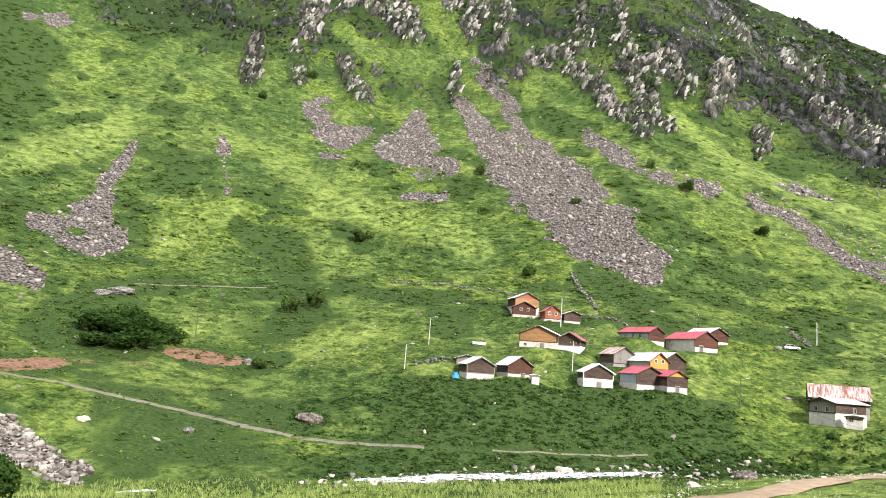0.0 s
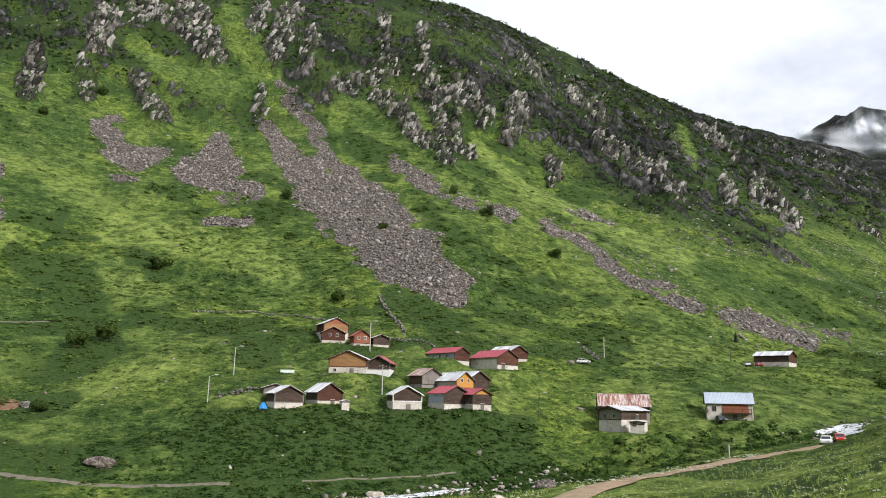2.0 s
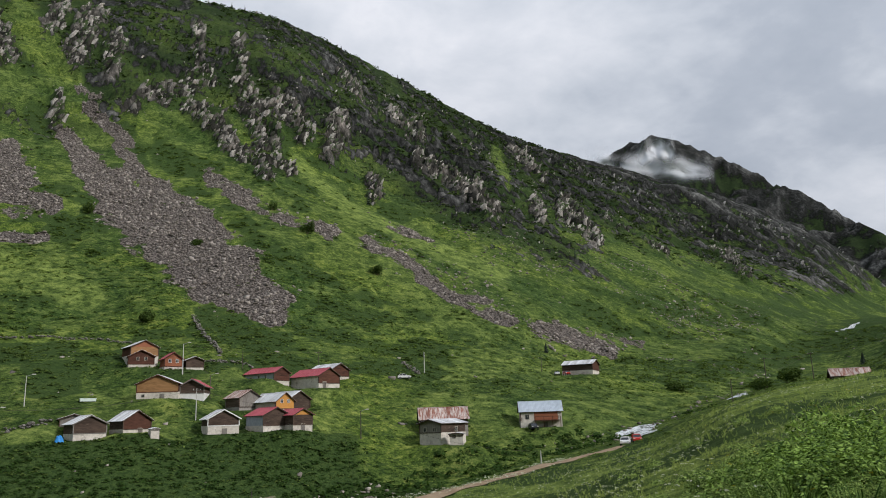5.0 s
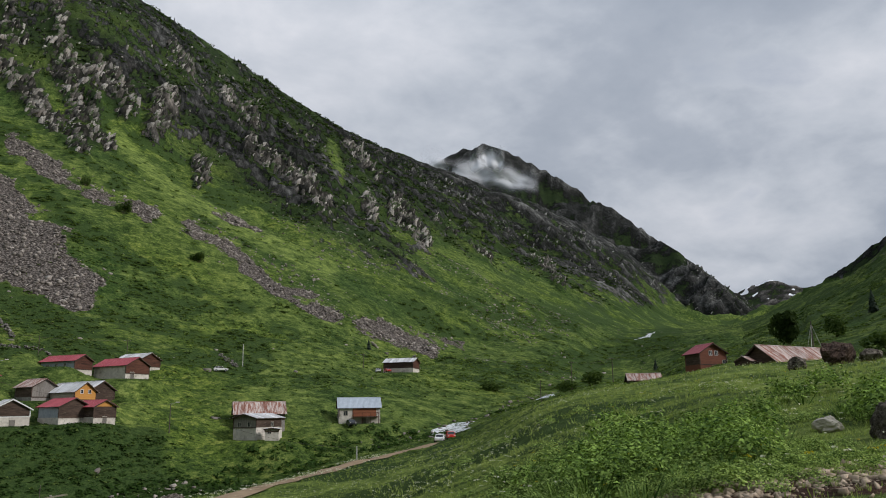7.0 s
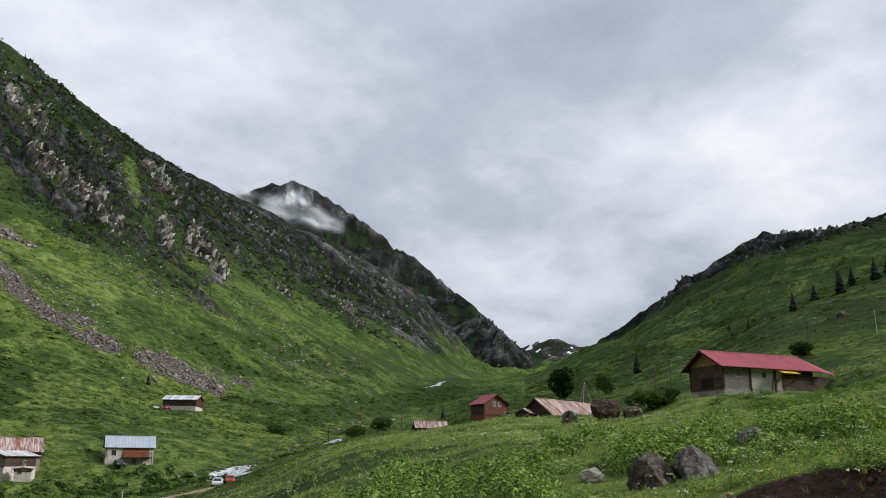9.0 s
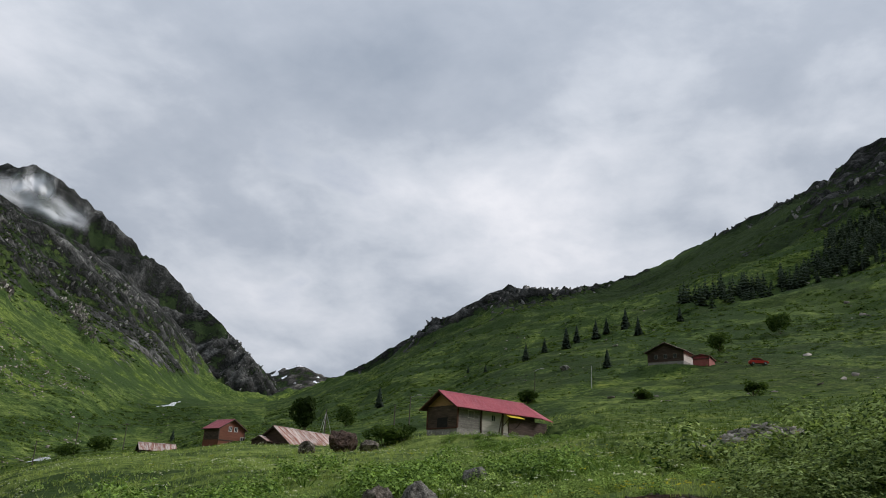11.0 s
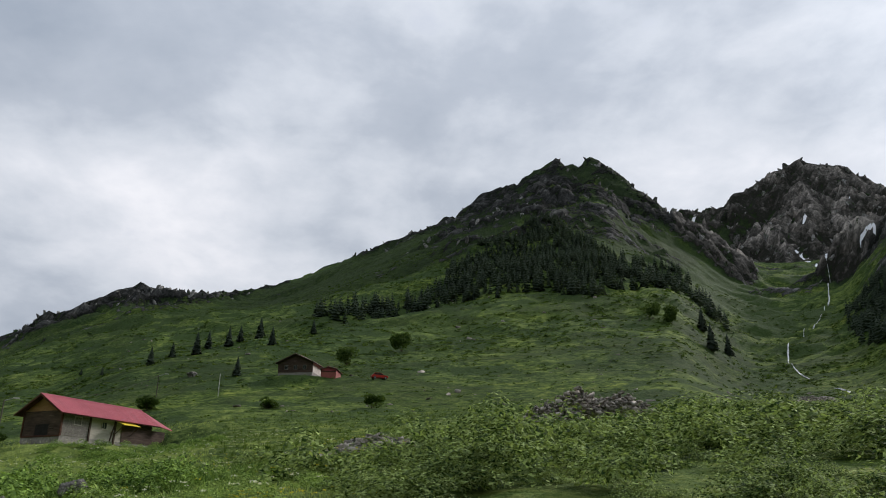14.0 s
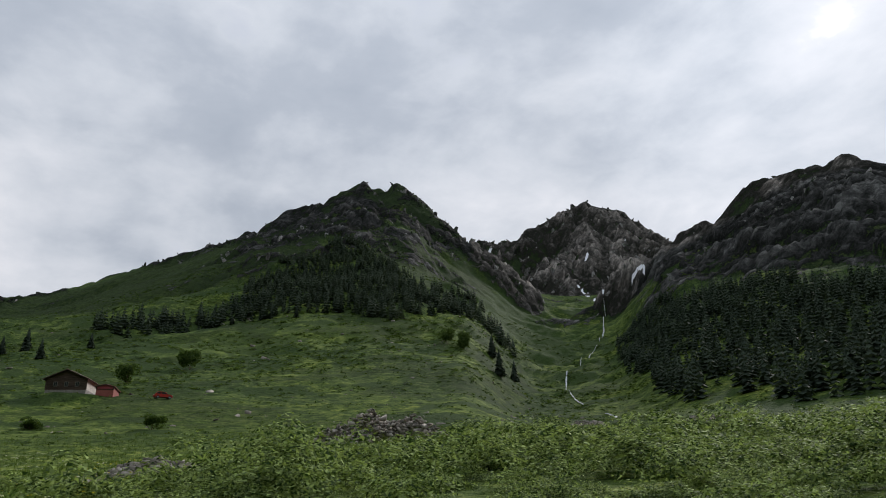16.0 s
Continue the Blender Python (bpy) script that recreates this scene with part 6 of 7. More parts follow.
# ---- poles and wires ----
def pole(label, bearing, r, height, radius, mat, lean=0.0, arm=False, lamp=False):
    x, y = at(bearing, r)
    z = ground(x, y)
    p = thing("street_lamp" if lamp else "utility_pole", pose(x, y, z, 0, lean, 90 - bearing), label, "street lamp" if lamp else "utility pole", "poles of the village")
    bm = bmesh.new()
    tube(bm, (0, 0, -0.8), (0, 0, height), radius, radius * 0.65, 8)
    part("pole_shaft", bm, mat, p)
    if arm:
        bm = bmesh.new()
        box(bm, -0.06, 0.06, -0.8, 0.8, height - 0.5, height - 0.38)
        cross = part("cross_arm", bm, POLE_WOOD, p)
        for k in (-0.7, 0, 0.7):
            bm = bmesh.new()
            tube(bm, (0, k, height - 0.38), (0, k, height - 0.15), 0.05, 0.04, 6)
            part("insulator", bm, WHITE_PAINT, cross, "white insulator")
    if lamp:
        bm = bmesh.new()
        tube(bm, (0, 0, height - 0.15), (0, -1.1, height + 0.25), 0.05, 0.04, 6)
        bracket = part("lamp_arm", bm, STEEL, p)
        bm = bmesh.new()
        box(bm, -0.16, 0.16, -1.75, -1.0, height + 0.2, height + 0.36)
        part("lamp_head", bm, CONCRETE, bracket, "pale lamp head")
    return p, Vector((x, y, z + height - 0.2))


tops = {}
for key, *args in (
    ("a", "pale concrete street lamp behind the ochre house", 8.46, 200, 7.6, 0.14, CONCRETE, 6, False, True),
    ("b", "pale wooden pole below the ochre house", 9.47, 171, 6.6, 0.11, CONCRETE, 3, True),
    ("c", "thin wooden pole beside the ochre house", 10.37, 185, 5.4, 0.09, POLE_WOOD, 2, False, True),
    ("d", "white concrete pole alone on the meadow", 25.8, 230, 6.5, 0.15, CONCRETE, 3),
    ("e", "dark wooden pole by the long barn", 34.5, 261, 5.0, 0.12, POLE_WOOD, 0, True),
    ("f", "short white marker post by the road", 34.07, 150, 2.5, 0.14, CONCRETE, 0),
    ("g", "thin wooden pole above the red houses", 12.55, 209, 4.8, 0.09, POLE_WOOD, 2),
    ("h", "dark wooden pole between the farmhouses", 21.05, 169, 5.9, 0.11, POLE_WOOD, 3, False, True),
    ("i", "pale pole with lamp on the village track", -1.25, 182, 6.4, 0.11, CONCRETE, 4, False, True),
    ("j", "pale pole with lamp above the bank", -2.9, 165, 5.3, 0.11, CONCRETE, 3, False, True),
    ("k", "thin pole alone on the grassy slope", -18.1, 191, 7.6, 0.09, POLE_WOOD, 3),
    ("l", "thin pole beside the stream", 13.4, 127, 5.2, 0.07, POLE_WOOD, 0),
    ("m", "tall dark wooden pole on the valley floor", 49.9, 235, 9.2, 0.15, POLE_WOOD, 1, True),
    ("n", "tall dark wooden pole near the valley shed", 52.85, 250, 8.2, 0.15, POLE_WOOD, 4, True),
    ("o", "dark wooden pole by the stream bend", 47.6, 190, 5.6, 0.13, POLE_WOOD, 0),
    ("p", "dark wooden pole beside the plank house", 71.3, 123, 4.4, 0.11, POLE_WOOD, 1),
    ("q", "dark pole with lamp behind the plank house", 72.4, 119, 5.6, 0.1, POLE_WOOD, 1, False, True),
    ("r", "thin pole on the hillside with lamp", 81.6, 152, 6.0, 0.09, POLE_WOOD, 1, False, True),
    ("s", "thin bare pole on the hillside", 85.75, 163, 4.6, 0.08, CONCRETE, 0),
    ("t", "pole with three stays beside the rusty barn", 66.3, 119, 5.6, 0.11, POLE_WOOD, 0),
    ("u", "thin wooden pole behind the red houses", 18.0, 219, 4.2, 0.09, POLE_WOOD, 0, True),
):
    tops[key] = pole(*args)
for k in range(3):
    bm = bmesh.new()
    tube(bm, (0, 0, 5.2), (1.9 * math.cos(k * 2.1 + 0.8), 1.9 * math.sin(k * 2.1 + 0.8), -0.6), 0.03, 0.03, 5)
    part("stay", bm, CONCRETE, tops["t"][0], "pale diagonal stay")


def wire(a, b, sag):
    bm = bmesh.new()
    n = 14
    pts = [a.lerp(b, k / n) - Vector((0, 0, sag * 4 * (k / n) * (1 - k / n))) for k in range(n + 1)]
    for p, q in zip(pts, pts[1:]):
        tube(bm, p, q, 0.018, 0.018, 4)
    ob = new("overhead_wire", mesh_of("overhead_wire", bm, POLE_WOOD))
    tagged(ob, "thin sagging overhead power wire between poles", "wire", "overhead wires")


for p, q, sag in (("a", "c", 0.8), ("c", "b", 0.7), ("b", "j", 1.4), ("b", "h", 1.6), ("a", "u", 1.2), ("i", "j", 0.8), ("m", "n", 1.0), ("n", "o", 1.5), ("h", "f", 2.0), ("q", "r", 1.4)):
    wire(tops[p][1], tops[q][1], sag)

# ---- small village things ----
x, y = at(2.5, 185)
tub = thing("trough", pose(x, y, ground(x, y), 0, 0, 4), "pale green metal trough lying on the grass", "trough")
bm = bmesh.new()
prism(bm, [(-1.7, 0.75), (-1.5, 0.1), (1.5, 0.1), (1.7, 0.75), (1.55, 0.75), (1.4, 0.22), (-1.4, 0.22), (-1.55, 0.75)], -0.5, 0.5)
box(bm, -1.6, 1.6, -0.55, -0.5, 0.08, 0.75)
box(bm, -1.6, 1.6, 0.5, 0.55, 0.08, 0.75)
part("trough_shell", bm, GREEN_TUB, tub)
x, y = at(0.95, 160)
tarp = thing("tarpaulin", pose(x, y, ground(x, y), 0, 0, 0), "crumpled blue tarpaulin over a heap by the barn", "tarpaulin")
bm = bmesh.new()
bmesh.ops.create_grid(bm, x_segments=12, y_segments=12, size=1.0)
for v in bm.verts:
    v.co.z = 1.25 * max(0, 1 - v.co.x**4) * max(0.05, 1 - v.co.y**4) + 0.32 * noise.noise(v.co * 2.6)
    v.co.x *= 0.8
part("tarpaulin_sheet", bm, BLUE_CLOTH, tarp, smooth=True)


def dry_wall(label, line, height, width, seed):
    """A dry-stone wall, laid stone by stone along (x, y) points."""
    rng = random.Random(seed)
    w = thing("dry_stone_wall", pose(*line[0], 0), label, "stone wall", "dry stone walls of the village")
    shapes = [raw_mesh("stone", *stone_shape(900 + k, 1, 0.8), BOULDER) for k in range(4)]
    for (ax, ay), (bx, by) in zip(line, line[1:]):
        n = int(math.hypot(bx - ax, by - ay) / 0.85)
        for k in range(n):
            for lay in range(2):
                s = (k + rng.random() * 0.6) / n
                x, y = ax + s * (bx - ax) + rng.uniform(-width, width), ay + s * (by - ay) + rng.uniform(-width, width)
                ob = new("stone", shapes[rng.randrange(4)])
                ob.parent = w
                size = rng.uniform(0.7, 1.3)
                ob.matrix_local = pose(x - line[0][0], y - line[0][1], ground(x, y) - 0.1 + lay * height * 0.4, 0, 0, rng.uniform(0, 360)) @ Matrix.Diagonal((size, size, size * height, 1))


dry_wall("tumbled grey dry stone wall below the scree", [at(9, 262), at(9.6, 248), at(10.6, 230), at(11, 222)], 1.0, 0.7, 1)
dry_wall("low grey dry stone wall across the pasture", [at(-4.5, 246), at(0, 247), at(3, 243), at(5, 238)], 0.8, 0.4, 2)
dry_wall("low stone wall along the village track", [at(9.8, 214), at(12.4, 212), at(14, 209)], 0.8, 0.4, 3)
dry_wall("ruined stone wall beside the log barn", [at(-2.2, 168), at(-0.5, 170), at(0.5, 172)], 0.9, 0.7, 4)
dry_wall("tumbled stones in the meadow beside the white pole", [at(24.3, 243), at(24.9, 235), at(25.3, 228)], 0.9, 0.9, 5)

# ---- trees ----
CROWNS = [raw_mesh("crown", *conifer_shape(500 + k, 13, 11), NEEDLES) for k in range(4)]


def spruce(label, bearing, r, height, k, group="scattered spruces", up=0.0):
    x, y = at(bearing, r)
    t = thing("spruce_tree", pose(x, y, ground(x, y) - 0.2 + up, 0, 0, 37 * k) @ Matrix.Diagonal((1.15, 1.15, 1, 1)), label, "spruce tree", group)
    t.scale = (height * 1.1, height * 1.1, height)
    bm = bmesh.new()
    tube(bm, (0, 0, -0.03), (0, 0, 0.8), 0.022, 0.006, 7)
    part("trunk", bm, BARK, t)
    ob = new("crown", CROWNS[k % 4])
    ob.parent = t
    return t


for k, (b, r, h) in enumerate(((80.9, 253, 6.5), (82.3, 275, 6), (83.9, 269, 8.5), (84.7, 292, 7.5), (86.1, 289, 8), (86.9, 293, 7), (88.3, 330, 11), (89.2, 280, 7.5), (86.9, 200, 5.5), (77.9, 276, 3.5), (76.6, 306, 3),
                                (92.2, 311, 6.5), (121.8, 287, 11), (122.9, 330, 10), (121.3, 335, 11), (101.6, 387, 6), (104.4, 392, 6), (106.3, 378, 7), (70.1, 250, 7.5), (55.9, 330, 5), (34.9, 300, 4.5))):
    spruce("young dark spruce standing alone on the grassy slope", b, r, h, k)


def leaf_bush(label, bearing, r, width, height, mat, seed, leaves=640, name="bush", leaf=0.075, up=0.0):
    """A round bush: short stems and a crown of many leaf clusters with gaps."""
    x, y = at(bearing, r)
    t = thing(name, pose(x, y, ground(x, y) + up), label, "bush", "bushes of the valley")
    rng = np.random.default_rng(seed)
    sv, sf = [], []
    lobes = [(rng.normal(0, 0.2, 2), rng.uniform(0.28, 0.72), rng.uniform(0.2, 0.32)) for _ in range(7)]
    for k in range(leaves):
        c, h, rad = lobes[k % 7]
        d = rng.normal(0, 1, 3)
        d /= np.linalg.norm(d)
        p = np.array([c[0], c[1], h]) + d * rad * rng.uniform(0.75, 1.05)
        if p[2] < 0.03:
            p[2] = rng.uniform(0.03, 0.3)
        n = d + rng.normal(0, 0.5, 3)
        n /= np.linalg.norm(n)
        a = np.cross(n, rng.normal(0, 1, 3))
        a /= np.linalg.norm(a)
        b = np.cross(n, a)
        s = leaf * rng.uniform(0.6, 1.3)
        i = len(sv)
        sv += [p - a * s, p + b * s * 0.6, p + a * s, p - b * s * 0.6]
        sf.append([i, i + 1, i + 2, i + 3])
    me = raw_mesh("foliage", np.array(sv) * np.array([width, width, height * 1.25]), np.array(sf), mat)
    ob = new("foliage", me)
    ob.parent = t
    bm = bmesh.new()
    for k in range(4):
        tube(bm, (0, 0, -0.3), (0.25 * width * math.cos(k * 1.6), 0.25 * width * math.sin(k * 1.6), 0.5 * height), 0.06, 0.03, 6)
    part("stems", bm, BARK, t)
    return t


for k, (b, r, w, h) in enumerate(((64.8, 200, 8.0, 7.5), (49.6, 235, 6, 3.2), (51.3, 255, 8, 4), (44.2, 265, 7, 3), (76.6, 140, 6, 3.4), (81.1, 149, 5, 2.2), (70.6, 92, 4.5, 2.2), (72.0, 93, 3, 1.5),
                                   (98.9, 252, 7.5, 6.0), (94.8, 208, 5.0, 4.5), (119.1, 295, 7, 6.0), (117.9, 300, 6, 5.5), (96.8, 130, 4, 2), (89.3, 135, 3.6, 1.6), (67.8, 180, 4, 4),
                                   (-23.1, 191, 13, 5), (-21.2, 188, 12, 4.5), (-25, 188, 11, 4.5), (-24.2, 180, 10, 3.5), (-22.2, 181, 11, 4), (-19.8, 186, 9, 3.5), (-22.6, 198, 9, 4), (-9.8, 219, 6, 4), (-11.8, 213, 5, 4.5), (-6.9, 286, 8, 4), (1.7, 368, 5, 4.5), (5.7, 257, 5, 3.5), (17.1, 365, 6, 5), (14.5, 390, 4, 5), (22.4, 336, 6, 4), (-13.5, 172, 3.5, 2.5),
                                   (-29.0, 88, 5.5, 4.5), (-11.9, 515, 7, 6), (-15.4, 470, 6, 5), (9, 330, 5, 3))):
    leaf_bush("dense dark green bush on the slope" if r > 110 else "leafy green bush on the meadow", b, r, w, h, (CRAG_LEAF if h > 7 else DARK_LEAF) if b > -18 else BANK_LEAF, 40 + k, 1300, "bush", 0.06 if b > -18 else 0.05)


def scatter(seed, n, b0, b1, r0, r1, keep=None):
    """Places spread evenly over a sector, thinned by a chance for each."""
    rng = np.random.default_rng(seed)
    b = np.radians(rng.uniform(b0, b1, n))
    r = np.sqrt(rng.uniform(r0 * r0, r1 * r1, n))
    x, y = r * np.sin(b), r * np.cos(b)
    if keep is not None:
        ok = rng.random(n) < keep(x, y)
        x, y = x[ok], y[ok]
    return np.stack([x, y, ground_many(x, y)], -1), rng


def near_line(x, y, line, width):
    return 1 - step(0.7, 1.3, along_line(line, x, y) / width)


# ---- woods ----
SPRUCES = [conifer_shape(600 + k, 7, 5) for k in range(5)]


def knoll_wood(x, y):
    return step(0.42, 0.6, ground_many(x, y, wood) + 0.3 * (fbm(x / 22, y / 22, 2, 66) - 0.5)) * 0.95


def dark_wood(x, y):
    return step(0.42, 0.55, ground_many(x, y, forest) + 0.25 * (fbm(x / 18, y / 18, 2, 67) - 0.5)) * 0.85


for name, label, count, sector, keep, tall in (
    ("knoll_spruce_wood", "dark spruce wood on the grassy knoll", 5200, (90, 124, 330, 720), knoll_wood, (5, 12)),
    ("dark_spruce_forest", "dense dark spruce forest covering the mountain flank", 4600, (129, 156, 185, 560), dark_wood, (5, 11)),
):
    p, rng = scatter(71 + count, count, *sector, keep)
    p[:, 2] -= 0.6
    v, f = spread(SPRUCES, p, rng.uniform(*tall, len(p)) * 1.2, 72, 0, (0.7, 0.95))
    stuff(name, v, f, NEEDLES, label, "forest")
p, rng = scatter(75, 9000, -34, 48, 360, 1000, lambda x, y: (0.05 + 0.9 * step(0.5, 0.64, fbm(x / 40, y / 40, 2, 12))) * np.maximum(0.45 * step(0.05, 0.3, ground_many(x, y, crag)) * (1 - step(0.4, 0.7, ground_many(x, y, crag))), 0.1 * step(0.35, 0.7, ground_many(x, y, rock))) * (1 - ground_many(x, y, lawn_and_sun)))
v, f = spread(SPRUCES, p - np.array([0, 0, 0.6]), rng.uniform(3.5, 9.5, len(p)), 76)
stuff("crag_spruces", v, f, NEEDLES, "small dark spruces clinging to the crags", "trees")

# ---- shrubs, grass and flowers ----
CLUMPS = [clump_shape(700 + k, 13, 0.6) for k in range(6)]
p, rng = scatter(81, 38000, -34, 62, 120, 620, lambda x, y: (0.05 + 0.9 * step(0.35, 0.75, ground_many(x, y, shrub))) * (1 - ground_many(x, y, scree)) * (1 - 0.8 * ground_many(x, y, rock)) * (0.4 + 130 / np.hypot(x, y)))
v, f = spread(CLUMPS, p - np.array([0, 0, 0.1]), rng.uniform(0.45, 1.35, len(p)) * np.clip(np.hypot(p[:, 0], p[:, 1]) / 200, 0.7, 1.6), 82, 0, (0.35, 0.65))
stuff("slope_shrubs", v, f, SLOPE_LEAF, "patches of low dark green shrubs on the slope", "shrubs")
p, rng = scatter(281, 34000, -34, 56, 420, 1150, lambda x, y: step(0.2, 0.6, ground_many(x, y, rock)) * (1 - step(0.2, 0.5, ground_many(x, y, crag))) * (1 - ground_many(x, y, lawn_and_sun)) * (0.1 + 0.8 * step(0.42, 0.6, fbm(x / 26, y / 26, 3, 13))))
v, f = spread([clump_shape(770 + k, 7, 0.8) for k in range(6)], p - np.array([0, 0, 0.2]), rng.uniform(1.0, 2.6, len(p)) * np.clip(np.hypot(p[:, 0], p[:, 1]) / 600, 0.8, 1.5), 282, 0, (0.5, 0.9))
stuff("crag_scrub", v, f, CRAG_LEAF, "dark green scrub growing between the crags", "shrubs")
p, rng = scatter(83, 30000, 62, 137, 95, 700, lambda x, y: 0.08 + 0.75 * step(0.5, 0.68, fbm(x / 22, y / 14, 3, 14)))
v, f = spread(CLUMPS, p - np.array([0, 0, 0.1]), rng.uniform(0.3, 0.9, len(p)) * np.clip(np.hypot(p[:, 0], p[:, 1]) / 170, 0.7, 2.0), 84, 0, (0.4, 0.8))
stuff("hillside_shrubs", v, f, DARK_LEAF, "low dark shrubs dotted over the green hillside", "shrubs")

p, rng = scatter(181, 5200, -11, 34, 113, 166, lambda x, y: np.clip(ground_many(x, y, shrub) * 1.2, 0, 1) * (1 - near_line(x, y, [at(-12, 133.5), at(-1, 131), at(4, 132.5), at(15, 142)], 1.6)) * (1 - near_line(x, y, [at(-3.6, 113), at(3.3, 118), at(9.4, 124), at(15, 132)], 3.5)))
v, f = spread(CLUMPS, p - np.array([0, 0, 0.2]), rng.uniform(0.4, 0.95, len(p)), 182, 0, (0.4, 0.7))
stuff("bank_shrubs", v, f, BANK_LEAF, "dense dark green shrubs covering the bank below the village", "shrubs")
p, rng = scatter(183, 2600, 16, 47, 128, 225, lambda x, y: np.maximum(near_line(x, y, [at(18, 140), at(24, 150), at(30, 163), at(36, 180), at(39, 188)], 6.0), near_line(x, y, [at(45, 225), at(46.5, 238)], 5.0)) * 0.9)
v, f = spread(CLUMPS, p - np.array([0, 0, 0.2]), rng.uniform(0.6, 1.4, len(p)), 184, 0, (0.6, 1.0))
stuff("streamside_shrubs", v, f, BANK_LEAF, "dark green shrubs hiding the stream bed", "shrubs")



def bush_shape(seed, lobes=9, leaves=42, leaf=0.085):
    """A rounded shrub: lobes of small pointed leaves."""
    rng = np.random.default_rng(seed)
    out_v, out_f, start = [], [], 0
    for k in range(lobes):
        a, h = 2 * np.pi * k / lobes * 1.6 + rng.uniform(-0.4, 0.4), rng.uniform(0.0, 0.5)
        size = rng.uniform(0.32, 0.54)
        reach = 0.66 * np.sqrt(max(0.05, 1 - h)) * (k > 0)
        middle = np.array([reach * np.cos(a), reach * np.sin(a), h + (0.25 if k == 0 else 0)])
        sv, sf = clump_shape(seed * 31 + k, leaves, leaf / size, 1.0, 0.9, True)
        out_v.append(sv * size + middle)
        out_f.append(sf + start)
        start += len(sv)
    return np.concatenate(out_v), np.concatenate(out_f)


THICKET = [bush_shape(720 + k, leaves=62, leaf=0.12) for k in range(6)]
FINE_BUSH = [bush_shape(720 + k, leaves=170, leaf=0.085) for k in range(6)]


def bushes(name, p, size, seed, mat, label, squash, fine_within=0.0):
    """Shrubs, with finer leaves near the road."""
    near = np.hypot(p[:, 0], p[:, 1]) < fine_within
    for who, shapes, nm in ((near, FINE_BUSH, name), (~near, THICKET, name if not near.any() else "far_" + name)):
        if who.any():
            v, f = spread(shapes, p[who], size[who], seed, 0, squash)
            stuff(nm, v, f, mat, label, "shrubs")


def thicket_at(x, y):
    r, b = np.hypot(x, y), np.degrees(np.arctan2(x, y))
    near = np.interp(b, [88, 93, 97, 103, 115, 156], [40, 20, 11, 8.4, 7.4, 7.4])
    far = np.interp(b, [88, 94, 100, 109, 116, 121, 156], [41, 24, 28, 29, 31, 42, 46])
    return ((r > near) & (r < far)) * (0.75 + 0.25 * step(0.4, 0.6, fbm(x / 5, y / 5, 2, 15)))


p, rng = scatter(85, 940, 88, 156, 7, 50, thicket_at)
bushes("shrub_thicket", p - np.array([0, 0, 0.15]), (0.5 + 1.05 * rng.uniform(0, 1, len(p)) ** 1.5) * np.clip(np.hypot(p[:, 0], p[:, 1]) / 19, 0.42, 1), 86, SHRUB_LEAF, "thick bright green shrub thicket covering the near bank", (0.65, 1.1), 21.0)

FERNS = [tuft_shape(730 + k, 26, 0.75, 0.065, 1.0) for k in range(5)]


def fern_at(x, y):
    r, b = np.hypot(x, y), np.degrees(np.arctan2(x, y))
    band = np.interp(b, [40, 50, 60, 66, 70, 80, 90], [20, 19, 22, 27, 31, 34, 34])
    return step(47, 52, b) * np.exp(-(((r - band) / 5.5) ** 2)) * step(0.33, 0.48, fbm(x / 6, y / 6, 2, 16)) * (1 - ground_many(x, y, dirt)) * (1 - near_line(x, y, [at(66.4, 20), at(66.6, 25), at(70.6, 21.5), at(73.8, 22)], 1.2))


p, rng = scatter(87, 2300, 46, 90, 12, 42, fern_at)
v, f = spread(FERNS, p - np.array([0, 0, 0.1]), rng.uniform(0.4, 0.8, len(p)), 88, 0.1)
stuff("fern_patch", v, f, FERN_LEAF, "tall green ferns growing in dense patches", "ferns")
p, rng = scatter(89, 300, 40, 92, 14, 60, lambda x, y: 0.75 * step(0.45, 0.6, fbm(x / 8, y / 8, 2, 17)) * (1 - ground_many(x, y, dirt)) * (1 - near_line(x, y, [at(64, 14), at(66, 22), at(73, 20), at(79, 26)], 4.5)))
bushes("meadow_shrubs", p - np.array([0, 0, 0.2]), rng.uniform(0.35, 0.85, len(p)), 90, BRIGHT_LEAF, "leafy green shrubs and tall weeds on the near bank", (0.6, 1.0), 24.0)

p, rng = scatter(189, 330, 44, 80, 13.5, 28, lambda x, y: step(0.33, 0.5, fbm(x / 4, y / 4, 2, 27)) * (1 - ground_many(x, y, dirt)) * (1 - near_line(x, y, [at(66.6, 25), at(70.6, 21.5), at(73.8, 22), at(72, 17)], 2.6)))
bushes("roadside_shrubs", p - np.array([0, 0, 0.12]), rng.uniform(0.3, 0.8, len(p)), 190, BRIGHT_LEAF, "rounded bright green shrubs beside the road", (0.7, 1.1), 20.0)

p, rng = scatter(197, 820, 44, 84, 16, 38, lambda x, y: fern_at(x, y) * 1.2 * (1 - near_line(x, y, [at(77.7, 29), at(77.4, 24), at(74, 21), at(70, 20)], 1.6)))
bushes("dark_weeds", p - np.array([0, 0, 0.15]), rng.uniform(0.4, 1.3, len(p)), 198, WEED_LEAF, "tall dark green weeds and nettles on the bank", (0.8, 1.2), 20.0)

p, rng = scatter(199, 330, 62, 98, 13.5, 22, lambda x, y: 0.85 * step(0.34, 0.5, fbm(x / 3, y / 3, 2, 87)) * (1 - ground_many(x, y, dirt)) * (1 - near_line(x, y, [at(66.6, 25), at(70.6, 21), at(73.8, 21.5)], 1.3)))
